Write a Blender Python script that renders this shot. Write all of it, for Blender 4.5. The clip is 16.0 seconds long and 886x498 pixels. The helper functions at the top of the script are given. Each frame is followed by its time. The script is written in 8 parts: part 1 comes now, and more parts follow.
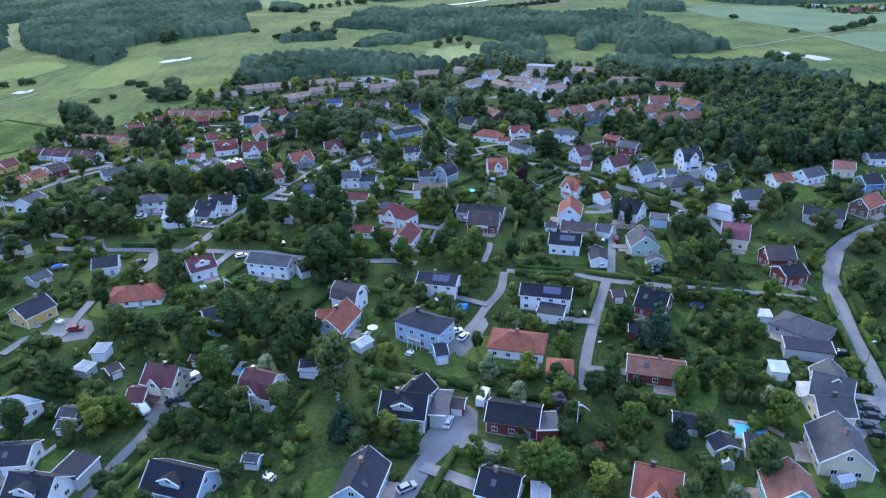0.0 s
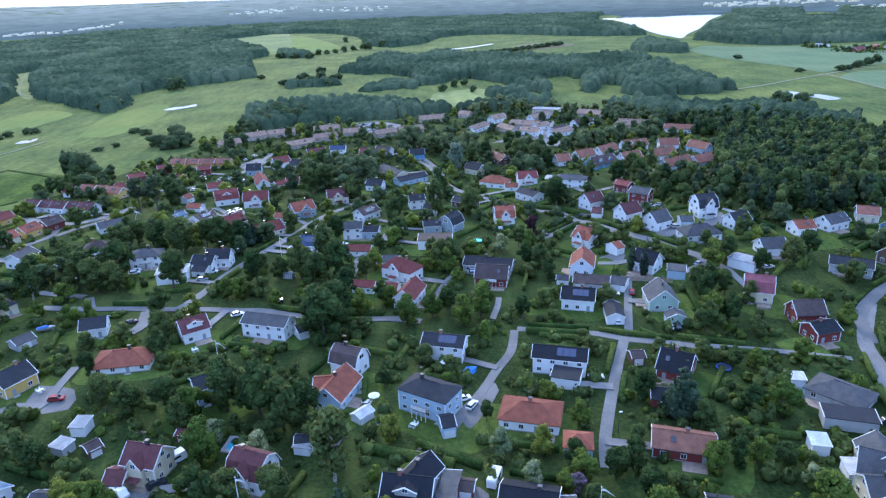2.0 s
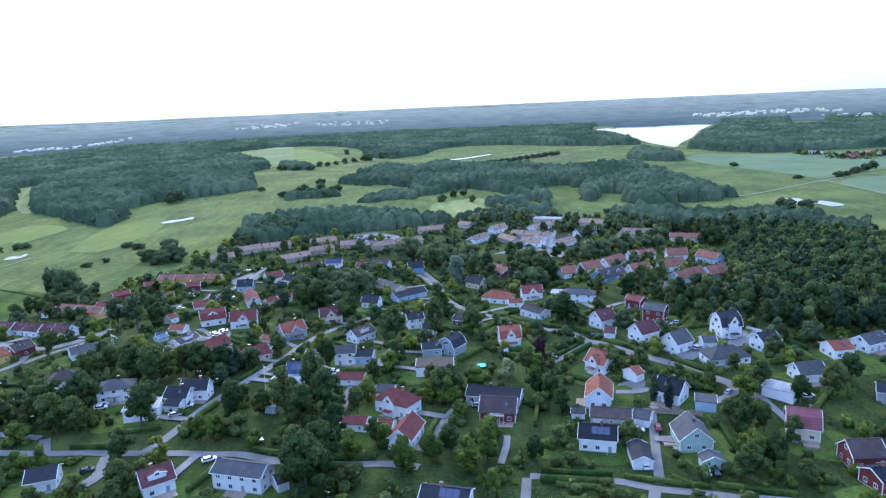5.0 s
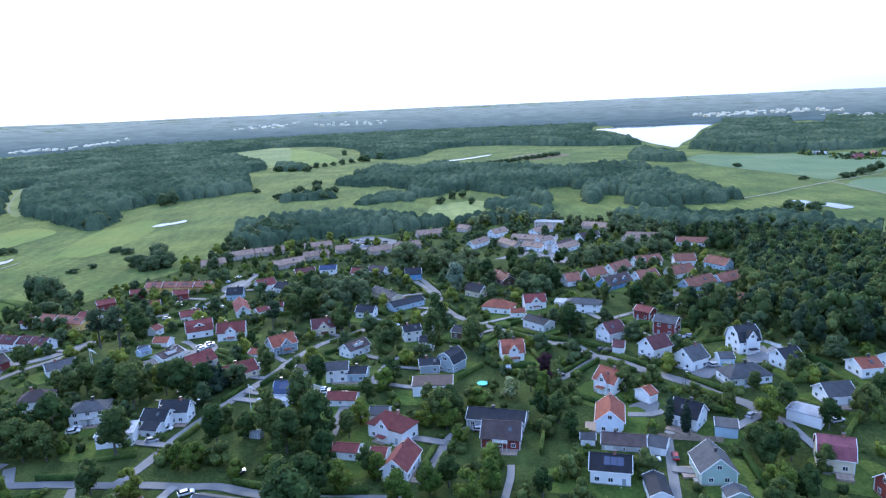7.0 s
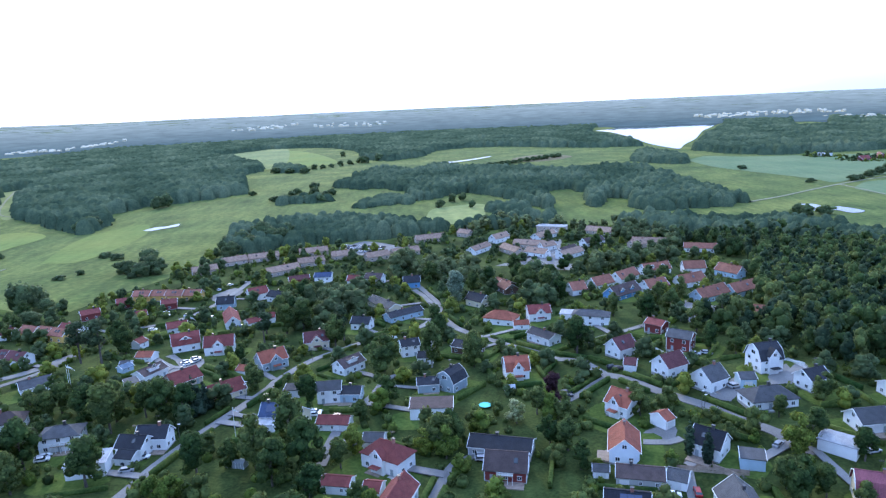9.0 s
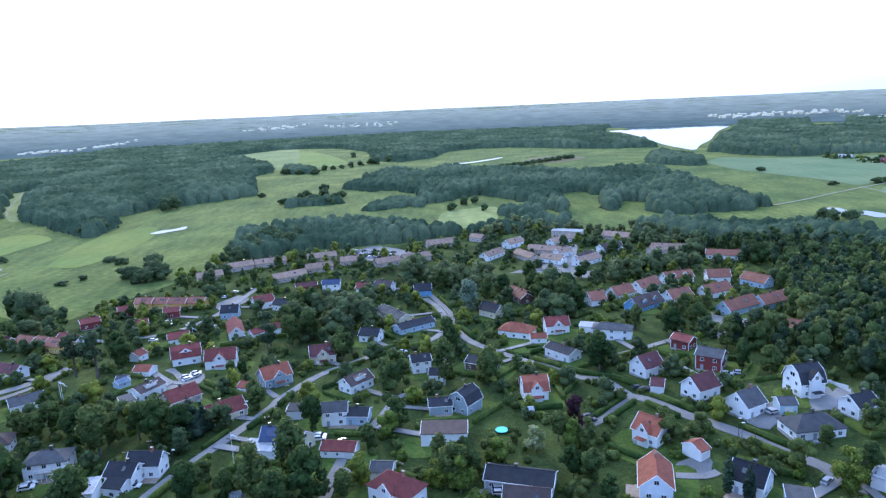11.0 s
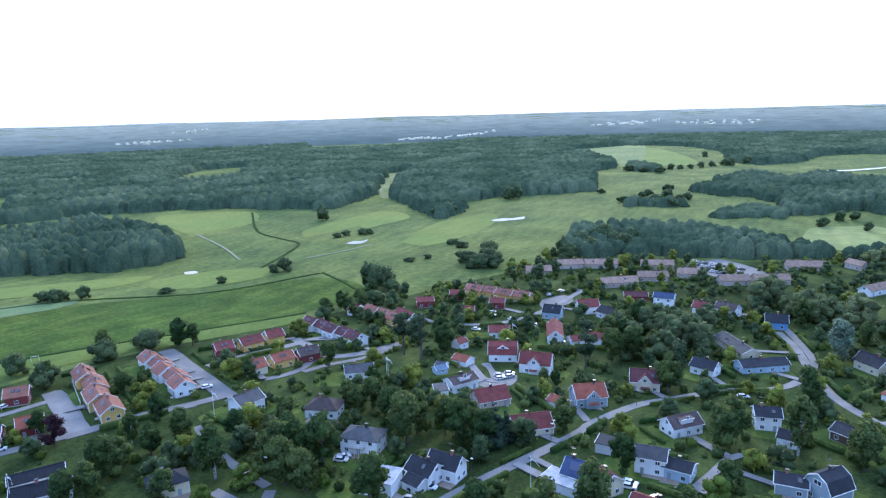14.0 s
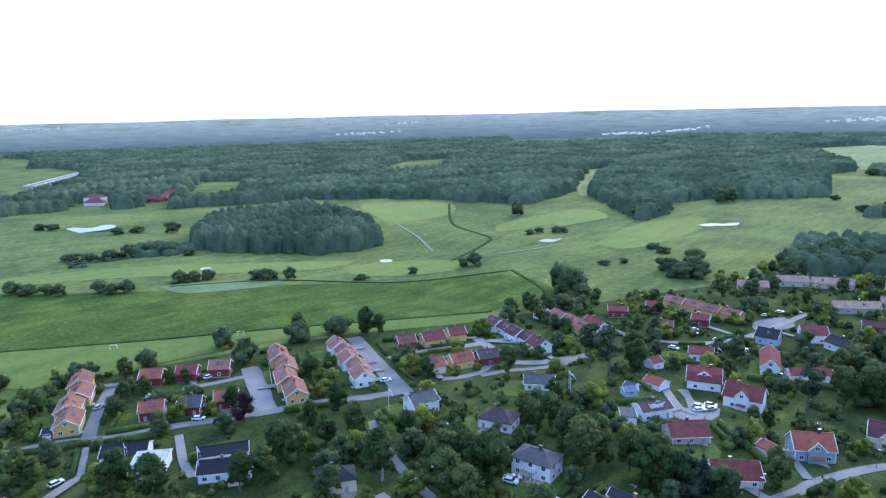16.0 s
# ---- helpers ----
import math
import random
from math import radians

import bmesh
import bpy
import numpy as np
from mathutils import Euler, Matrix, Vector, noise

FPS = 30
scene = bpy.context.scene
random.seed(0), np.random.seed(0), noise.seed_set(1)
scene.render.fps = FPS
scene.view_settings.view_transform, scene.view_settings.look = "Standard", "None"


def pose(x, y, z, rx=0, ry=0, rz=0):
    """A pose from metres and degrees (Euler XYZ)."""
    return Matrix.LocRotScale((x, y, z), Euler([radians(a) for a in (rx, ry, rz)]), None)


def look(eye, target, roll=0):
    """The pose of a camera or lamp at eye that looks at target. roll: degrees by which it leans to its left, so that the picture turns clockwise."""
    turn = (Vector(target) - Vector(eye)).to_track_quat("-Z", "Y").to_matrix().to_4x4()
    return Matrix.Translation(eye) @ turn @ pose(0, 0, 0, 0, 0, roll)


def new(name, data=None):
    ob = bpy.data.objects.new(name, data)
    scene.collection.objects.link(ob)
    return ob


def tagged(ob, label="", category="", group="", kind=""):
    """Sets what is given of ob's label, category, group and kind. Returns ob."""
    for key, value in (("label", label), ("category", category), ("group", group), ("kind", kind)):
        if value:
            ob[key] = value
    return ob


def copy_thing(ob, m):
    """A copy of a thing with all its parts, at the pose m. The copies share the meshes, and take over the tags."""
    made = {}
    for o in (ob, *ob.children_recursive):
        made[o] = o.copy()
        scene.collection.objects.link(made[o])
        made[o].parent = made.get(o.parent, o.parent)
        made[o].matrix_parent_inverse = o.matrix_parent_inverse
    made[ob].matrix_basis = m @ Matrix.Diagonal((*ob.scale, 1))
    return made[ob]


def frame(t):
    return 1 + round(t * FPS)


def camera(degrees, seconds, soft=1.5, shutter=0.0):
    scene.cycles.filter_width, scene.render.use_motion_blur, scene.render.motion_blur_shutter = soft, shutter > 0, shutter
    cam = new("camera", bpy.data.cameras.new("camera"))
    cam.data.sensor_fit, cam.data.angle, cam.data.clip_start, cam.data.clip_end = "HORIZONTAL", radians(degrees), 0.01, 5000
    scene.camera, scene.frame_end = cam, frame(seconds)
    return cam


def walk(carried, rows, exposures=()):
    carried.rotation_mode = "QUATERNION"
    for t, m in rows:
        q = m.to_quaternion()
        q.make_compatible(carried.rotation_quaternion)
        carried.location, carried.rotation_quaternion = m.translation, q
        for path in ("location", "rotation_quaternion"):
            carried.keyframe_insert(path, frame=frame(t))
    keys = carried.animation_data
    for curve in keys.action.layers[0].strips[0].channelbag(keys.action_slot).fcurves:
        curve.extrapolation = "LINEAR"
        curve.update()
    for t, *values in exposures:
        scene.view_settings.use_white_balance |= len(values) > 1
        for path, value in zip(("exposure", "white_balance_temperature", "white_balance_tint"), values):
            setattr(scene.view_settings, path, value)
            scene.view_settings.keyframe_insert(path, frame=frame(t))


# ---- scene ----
cam = camera(66.8, 16.0, 1.3)
PATH = [
    (0, (-0.96, -4.05, 98.42), (3.04, 86.90, 56.97), -1.20),
    (0.5, (-0.74, -1.14, 98.36), (2.56, 89.81, 56.86), -1.40),
    (1, (-0.50, 2.22, 98.20), (2.75, 93.17, 56.70), -1.50),
    (1.5, (-0.13, 5.64, 98.31), (3.02, 96.54, 56.86), -1.70),
    (2, (0.15, 9.15, 98.52), (3.35, 102.40, 62.52), -2.00),
    (2.5, (0.27, 12.20, 98.55), (3.82, 108.50, 71.80), -2.30),
    (3, (0.70, 15.62, 98.38), (4.40, 113.17, 76.68), -2.40),
    (3.5, (1.13, 19.38, 98.26), (4.88, 117.03, 77.11), -2.50),
    (4, (1.23, 23.34, 98.21), (5.03, 120.99, 77.11), -2.50),
    (6.5, (2.42, 44.20, 98.21), (6.42, 141.90, 77.16), -2.60),
    (7, (2.61, 48.55, 98.24), (6.66, 146.20, 77.19), -2.60),
    (7.5, (2.71, 52.75, 98.05), (6.86, 150.45, 77.15), -2.60),
    (8, (3.02, 57.11, 98.02), (7.17, 154.81, 77.12), -2.60),
    (10.5, (3.68, 77.78, 98.93), (7.63, 175.48, 77.93), -2.60),
    (11, (3.25, 81.90, 98.93), (5.80, 179.70, 78.08), -2.60),
    (11.5, (2.87, 86.48, 98.94), (-1.33, 184.23, 78.29), -2.40),
    (12, (2.29, 91.09, 98.87), (-10.06, 188.19, 78.57), -2.30),
    (12.5, (1.59, 95.82, 98.58), (-19.01, 191.57, 78.48), -2.10),
    (13, (0.94, 100.24, 98.36), (-27.91, 193.89, 78.41), -2.00),
    (13.5, (-0.14, 104.81, 98.18), (-36.89, 195.66, 78.33), -1.90),
    (14, (-1.70, 109.30, 98.07), (-46.15, 196.65, 78.27), -1.60),
    (14.5, (-3.54, 113.79, 98.01), (-55.34, 196.94, 78.16), -1.40),
    (15, (-5.28, 117.87, 97.82), (-64.13, 196.22, 77.97), -1.30),
    (15.5, (-7.13, 121.58, 97.75), (-72.03, 195.03, 77.90), -1.30),
    (16, (-9.27, 124.91, 97.81), (-77.12, 195.56, 77.86), -1.30),
]
walk(cam, [(t, look(eye, target, roll)) for t, eye, target, roll in PATH], ((0.0, 0.06, 6140, 11.5), (16.0, 0.06, 6140, 11.5)))

# ---------- light ----------
SUN_AZ, SUN_EL = radians(-14), radians(27)
sun_way = Vector((math.sin(SUN_AZ) * math.cos(SUN_EL), math.cos(SUN_AZ) * math.cos(SUN_EL), math.sin(SUN_EL)))
world = bpy.data.worlds.new("sky")
scene.world = world
world.use_nodes = True
wt = world.node_tree
wt.nodes.clear()
w_out = wt.nodes.new("ShaderNodeOutputWorld")
w_mix = wt.nodes.new("ShaderNodeMixShader")
w_sky = wt.nodes.new("ShaderNodeTexSky")
w_sky.sky_type, w_sky.sun_disc = "NISHITA", False
w_sky.sun_elevation, w_sky.sun_rotation = SUN_EL, SUN_AZ
w_sky.dust_density = 2.0
w_b1, w_b2 = wt.nodes.new("ShaderNodeBackground"), wt.nodes.new("ShaderNodeBackground")
w_b1.inputs[1].default_value = 0.12
w_tc, w_no, w_rmp = wt.nodes.new("ShaderNodeTexCoord"), wt.nodes.new("ShaderNodeTexNoise"), wt.nodes.new("ShaderNodeMapRange")
w_mp = wt.nodes.new("ShaderNodeMapping")
w_mp.inputs["Scale"].default_value = (1.2, 1.2, 5.0)
w_no.inputs["Scale"].default_value, w_no.inputs["Detail"].default_value = 1.6, 6
for k, v in (("From Min", 0.36), ("From Max", 0.56), ("To Min", 0.55), ("To Max", 0.97)):
    w_rmp.inputs[k].default_value = v
# the cloud veil is brightest round the sun and dims away from it
w_dot, w_veil = wt.nodes.new("ShaderNodeVectorMath"), wt.nodes.new("ShaderNodeMapRange")
w_dot.operation = "DOT_PRODUCT"
w_dot.inputs[1].default_value = sun_way
for k, v in (("From Min", -0.6), ("From Max", 0.95), ("To Min", 1.5), ("To Max", 1.95)):
    w_veil.inputs[k].default_value = v
wt.links.new(w_tc.outputs["Generated"], w_dot.inputs[0])
wt.links.new(w_dot.outputs["Value"], w_veil.inputs[0])
wt.links.new(w_veil.outputs[0], w_b2.inputs[1])
w_hue = wt.nodes.new("ShaderNodeValToRGB")
w_hue.color_ramp.elements[0].position, w_hue.color_ramp.elements[0].color = 0.25, (0.60, 0.93, 1.75, 1)
w_hue.color_ramp.elements[1].position, w_hue.color_ramp.elements[1].color = 0.95, (0.78, 0.96, 1.40, 1)
wt.links.new(w_dot.outputs["Value"], w_hue.inputs[0])
wt.links.new(w_hue.outputs[0], w_b2.inputs[0])
wt.links.new(w_tc.outputs["Generated"], w_mp.inputs[0])
wt.links.new(w_mp.outputs[0], w_no.inputs["Vector"])
wt.links.new(w_no.outputs[0], w_rmp.inputs[0])
wt.links.new(w_sky.outputs[0], w_b1.inputs[0])
wt.links.new(w_rmp.outputs[0], w_mix.inputs[0])
wt.links.new(w_b1.outputs[0], w_mix.inputs[1])
wt.links.new(w_b2.outputs[0], w_mix.inputs[2])
wt.links.new(w_mix.outputs[0], w_out.inputs[0])

sun = new("sun", bpy.data.lights.new("sun", "SUN"))
sun.data.energy, sun.data.angle, sun.data.color = 2.2, radians(7), (1.0, 0.93, 0.78)
sun.matrix_world = look(sun_way * 300, (0, 0, 0))


# ---------- materials ----------
def material(name, a, b, rough=0.8, scale=0.6, fine=6.0, bump=0.3, metal=0.0, rows=0.0, vary=0.12, island=False):
    """Two base colours mixed by coarse and fine noise, with relief; rows: courses every so many metres up the slope."""
    m = bpy.data.materials.new(name)
    m.use_nodes = True
    nt = m.node_tree
    p = nt.nodes["Principled BSDF"]
    p.inputs["Roughness"].default_value, p.inputs["Metallic"].default_value = rough, metal
    tc = nt.nodes.new("ShaderNodeTexCoord")
    n1, n2 = nt.nodes.new("ShaderNodeTexNoise"), nt.nodes.new("ShaderNodeTexNoise")
    n1.inputs["Scale"].default_value, n1.inputs["Detail"].default_value = scale, 4
    n2.inputs["Scale"].default_value, n2.inputs["Detail"].default_value = fine, 5
    for n in (n1, n2):
        nt.links.new(tc.outputs["Object"], n.inputs["Vector"])
    add = nt.nodes.new("ShaderNodeMath")
    add.operation = "ADD"
    nt.links.new(n1.outputs[0], add.inputs[0])
    nt.links.new(n2.outputs[0], add.inputs[1])
    rng = nt.nodes.new("ShaderNodeMapRange")
    rng.inputs["From Min"].default_value, rng.inputs["From Max"].default_value = 0.78, 1.22
    nt.links.new(add.outputs[0], rng.inputs[0])
    mix = nt.nodes.new("ShaderNodeMix")
    mix.data_type = "RGBA"
    mix.inputs[6].default_value, mix.inputs[7].default_value = (*a, 1), (*b, 1)
    nt.links.new(rng.outputs[0], mix.inputs[0])
    hsv = nt.nodes.new("ShaderNodeHueSaturation")
    nt.links.new(mix.outputs[2], hsv.inputs["Color"])
    src = nt.nodes.new("ShaderNodeNewGeometry").outputs["Random Per Island"] if island else nt.nodes.new("ShaderNodeObjectInfo").outputs["Random"]
    vr = nt.nodes.new("ShaderNodeMapRange")
    vr.inputs["To Min"].default_value, vr.inputs["To Max"].default_value = 1 - vary, 1 + vary
    nt.links.new(src, vr.inputs[0])
    nt.links.new(vr.outputs[0], hsv.inputs["Value"])
    nt.links.new(hsv.outputs[0], p.inputs["Base Color"])
    if bump:
        bp = nt.nodes.new("ShaderNodeBump")
        bp.inputs["Strength"].default_value = bump
        bp.inputs["Distance"].default_value = 0.1
        height = n2.outputs[0]
        if rows:
            wv = nt.nodes.new("ShaderNodeTexWave")
            wv.bands_direction = "Y"
            wv.wave_profile = "SAW"
            wv.inputs["Scale"].default_value = 0.314 / rows
            wv.inputs["Distortion"].default_value = 0.3
            nt.links.new(tc.outputs["Object"], wv.inputs["Vector"])
            wx = nt.nodes.new("ShaderNodeTexWave")
            wx.bands_direction = "X"
            wx.inputs["Scale"].default_value = 0.314 / 0.3
            nt.links.new(tc.outputs["Object"], wx.inputs["Vector"])
            sm = nt.nodes.new("ShaderNodeMath")
            sm.operation = "ADD"
            nt.links.new(wv.outputs["Fac"], sm.inputs[0])
            nt.links.new(wx.outputs["Fac"], sm.inputs[1])
            height = sm.outputs[0]
        nt.links.new(height, bp.inputs["Height"])
        nt.links.new(bp.outputs[0], p.inputs["Normal"])
    return m


def tile_mat(name, c):
    d = tuple(v * 0.6 for v in c)
    m = material(name, d, c, 0.8, 0.5, 5, 0.5, rows=0.36, vary=0.14)
    m.node_tree.nodes["Principled BSDF"].inputs["Specular IOR Level"].default_value = 0.3
    return m


def paint(name, c, rough=0.7):
    d = tuple(v * 0.86 for v in c)
    return material(name, d, c, rough, 0.4, 7, 0.12, vary=0.06)


ROOF = {k: tile_mat("roof_" + k, c) for k, c in {
    "orange": (0.33, 0.10, 0.06), "red": (0.23, 0.06, 0.052), "maroon": (0.14, 0.05, 0.052), "brown": (0.10, 0.07, 0.065),
    "rust": (0.25, 0.11, 0.075), "brick": (0.33, 0.135, 0.09), "tan": (0.38, 0.25, 0.18), "grey": (0.095, 0.096, 0.10),
    "dark": (0.034, 0.037, 0.045), "black": (0.016, 0.019, 0.027), "blue": (0.05, 0.075, 0.14), "bluegrey": (0.20, 0.28, 0.37),
    "silver": (0.45, 0.46, 0.47), "pink": (0.26, 0.085, 0.10), "white": (0.7, 0.7, 0.7)}.items()}
WALL = {k: paint("wall_" + k, c) for k, c in {
    "white": (0.78, 0.79, 0.78), "cream": (0.68, 0.60, 0.42), "yellow": (0.66, 0.42, 0.12), "falu": (0.20, 0.035, 0.03),
    "lblue": (0.40, 0.53, 0.62), "lbwhite": (0.70, 0.76, 0.80), "grey": (0.42, 0.43, 0.42), "bgrey": (0.28, 0.35, 0.38),
    "teal": (0.22, 0.46, 0.44), "lgreen": (0.38, 0.50, 0.42), "brown": (0.13, 0.075, 0.05), "blue": (0.12, 0.30, 0.52),
    "tanwall": (0.50, 0.40, 0.33)}.items()}
TRIM = paint("trim_white", (0.80, 0.81, 0.80), 0.6)
STONE = material("plinth", (0.25, 0.25, 0.24), (0.40, 0.39, 0.37), 0.9, 0.8, 8, 0.4)
BRICKWORK = material("chimney_brick", (0.22, 0.09, 0.07), (0.34, 0.15, 0.11), 0.9, 2, 14, 0.5)
SHEETMETAL = material("sheet_metal", (0.07, 0.07, 0.075), (0.13, 0.13, 0.14), 0.45, 1, 9, 0.1, metal=0.6)
ASPHALT = material("asphalt", (0.128, 0.128, 0.126), (0.212, 0.208, 0.200), 0.9, 0.12, 3, 0.2)
GRAVEL = material("gravel", (0.150, 0.145, 0.140), (0.250, 0.240, 0.230), 0.95, 0.3, 7, 0.4)
DITCH = material("ditch_grass", (0.02, 0.045, 0.012), (0.045, 0.075, 0.02), 0.95, 0.1, 1.5, 0.3, vary=0.0)
PATHWAY = material("trodden_path", (0.16, 0.17, 0.09), (0.24, 0.23, 0.14), 0.95, 0.1, 1.5, 0.3, vary=0.0)
DECK = material("deck_wood", (0.22, 0.16, 0.12), (0.36, 0.28, 0.22), 0.8, 0.8, 9, 0.3)
SAND = material("sand", (0.52, 0.46, 0.36), (0.64, 0.57, 0.46), 0.95, 0.5, 8, 0.2)
GRASS = material("grass", (0.060, 0.090, 0.020), (0.138, 0.166, 0.040), 0.9, 0.018, 0.22, 0.4, vary=0.0)
MOWN = material("mown_grass", (0.088, 0.129, 0.027), (0.132, 0.170, 0.038), 0.9, 0.02, 0.35, 0.2, vary=0.0)
FAIR = material("fairway_grass", (0.124, 0.162, 0.032), (0.166, 0.200, 0.044), 0.9, 0.012, 0.2, 0.1, vary=0.04)
GARDEN = material("garden_ground", (0.022, 0.038, 0.012), (0.058, 0.079, 0.023), 0.95, 0.09, 1.1, 0.4, vary=0.0)
LAWN = material("lawn_grass", (0.046, 0.078, 0.018), (0.092, 0.130, 0.030), 0.9, 0.07, 0.9, 0.3, vary=0.10)
PALE = material("pale_meadow", (0.128, 0.164, 0.046), (0.204, 0.230, 0.072), 0.9, 0.008, 0.1, 0.2, vary=0.08)
REED = material("reeds", (0.085, 0.145, 0.055), (0.135, 0.185, 0.085), 0.9, 0.05, 0.6, 0.5, vary=0.0)
LUSH = material("lush_meadow", (0.034, 0.070, 0.010), (0.090, 0.130, 0.022), 0.9, 0.05, 0.5, 0.4, vary=0.0)
FIELD = material("barley", (0.095, 0.147, 0.061), (0.135, 0.184, 0.081), 0.9, 0.01, 0.3, 0.2, vary=0.0)
BROWN = material("reed_meadow", (0.15, 0.13, 0.075), (0.21, 0.185, 0.11), 0.9, 0.02, 0.3, 0.3, vary=0.0)


def meadow(m, low, high, sheen):
    """Broad patches and long streaks of lusher and drier growth, and the soft sheen of blades seen along the ground."""
    nt = m.node_tree
    p = nt.nodes["Principled BSDF"]
    tc, mp, big, fine = (nt.nodes.new("ShaderNode" + k) for k in ("TexCoord", "Mapping", "TexNoise", "TexNoise"))
    mp.inputs["Rotation"].default_value[2] = radians(62)
    mp.inputs["Scale"].default_value = (1.0, 0.22, 1.0)
    big.inputs["Scale"].default_value, big.inputs["Detail"].default_value = 0.011, 5
    fine.inputs["Scale"].default_value, fine.inputs["Detail"].default_value = 0.13, 6
    nt.links.new(tc.outputs["Object"], big.inputs["Vector"])
    nt.links.new(tc.outputs["Object"], mp.inputs[0])
    nt.links.new(mp.outputs[0], fine.inputs["Vector"])
    tuft = nt.nodes.new("ShaderNodeTexNoise")
    tuft.inputs["Scale"].default_value, tuft.inputs["Detail"].default_value, tuft.inputs["Roughness"].default_value = 0.45, 8, 0.7
    nt.links.new(tc.outputs["Object"], tuft.inputs["Vector"])
    both, span, tone = nt.nodes.new("ShaderNodeMath"), nt.nodes.new("ShaderNodeMapRange"), nt.nodes.new("ShaderNodeHueSaturation")
    both.operation = "ADD"
    nt.links.new(big.outputs[0], both.inputs[0])
    nt.links.new(fine.outputs[0], both.inputs[1])
    for k, v in (("From Min", 1.1), ("From Max", 1.7), ("To Min", low), ("To Max", high)):
        span.inputs[k].default_value = v
    hue = nt.nodes.new("ShaderNodeMapRange")
    for k, v in (("From Min", 0.35), ("From Max", 0.65), ("To Min", 0.515), ("To Max", 0.482)):
        hue.inputs[k].default_value = v
    nt.links.new(big.outputs[0], hue.inputs[0])
    nt.links.new(hue.outputs[0], tone.inputs["Hue"])
    all_ = nt.nodes.new("ShaderNodeMath")
    all_.operation = "MULTIPLY_ADD"
    all_.inputs[1].default_value = 0.8
    nt.links.new(tuft.outputs[0], all_.inputs[0])
    nt.links.new(both.outputs[0], all_.inputs[2])
    nt.links.new(all_.outputs[0], span.inputs[0])
    nt.links.new(span.outputs[0], tone.inputs["Value"])
    nt.links.new(p.inputs["Base Color"].links[0].from_socket, tone.inputs["Color"])
    nt.links.new(tone.outputs[0], p.inputs["Base Color"])
    p.inputs["Sheen Weight"].default_value, p.inputs["Sheen Roughness"].default_value = sheen, 0.45
    p.inputs["Sheen Tint"].default_value = (0.85, 1.0, 0.8, 1)


for m_ in (GRASS, MOWN, FAIR, LAWN, PALE, GARDEN, LUSH, REED, FIELD, DITCH, BROWN):
    m_.node_tree.nodes["Principled BSDF"].inputs["Specular IOR Level"].default_value = 0.04
for m_, lo_, hi_, sh_ in ((GRASS, 0.68, 1.32, 0.05), (MOWN, 0.85, 1.15, 0.03), (FAIR, 0.9, 1.15, 0.06), (PALE, 0.8, 1.25, 0.10), (LUSH, 0.6, 1.3, 0.02), (REED, 0.8, 1.2, 0.04), (FIELD, 0.85, 1.15, 0.08), (GARDEN, 0.65, 1.5, 0.0), (LAWN, 0.85, 1.15, 0.0)):
    meadow(m_, lo_, hi_, sh_)
RUBBER = paint("rubber", (0.025, 0.025, 0.027), 0.8)
CARPAINT = {k: paint("car_" + k, c, 0.25) for k, c in {"white": (0.8, 0.8, 0.8), "dark": (0.03, 0.035, 0.045), "silver": (0.42, 0.43, 0.45), "red": (0.35, 0.03, 0.03), "blue": (0.05, 0.10, 0.28)}.items()}
SHEETS = {"garden": GARDEN, "lush": LUSH, "paved": ASPHALT, "mown": MOWN, "pale": PALE, "fair": FAIR, "reed": REED, "field": FIELD, "sand": SAND, "brown": BROWN}


def glossy(name, c, rough, spec=0.5, metal=0.0):
    m = bpy.data.materials.new(name)
    m.use_nodes = True
    p = m.node_tree.nodes["Principled BSDF"]
    p.inputs["Base Color"].default_value = (*c, 1)
    p.inputs["Roughness"].default_value, p.inputs["Metallic"].default_value = rough, metal
    p.inputs["Specular IOR Level"].default_value = spec
    return m


PANE = glossy("window_glass", (0.02, 0.028, 0.035), 0.08, 0.8)
SOLAR = glossy("solar_glass", (0.015, 0.03, 0.08), 0.15, 0.8)
WATER = glossy("water", (0.03, 0.05, 0.055), 0.06, 0.9)
POOLBLUE = glossy("pool_water", (0.05, 0.42, 0.60), 0.1, 0.5)
TRAMPBLUE = paint("pad_blue", (0.03, 0.10, 0.35))
TURQ = paint("pad_turquoise", (0.10, 0.62, 0.58))
SHEETS["water"] = WATER


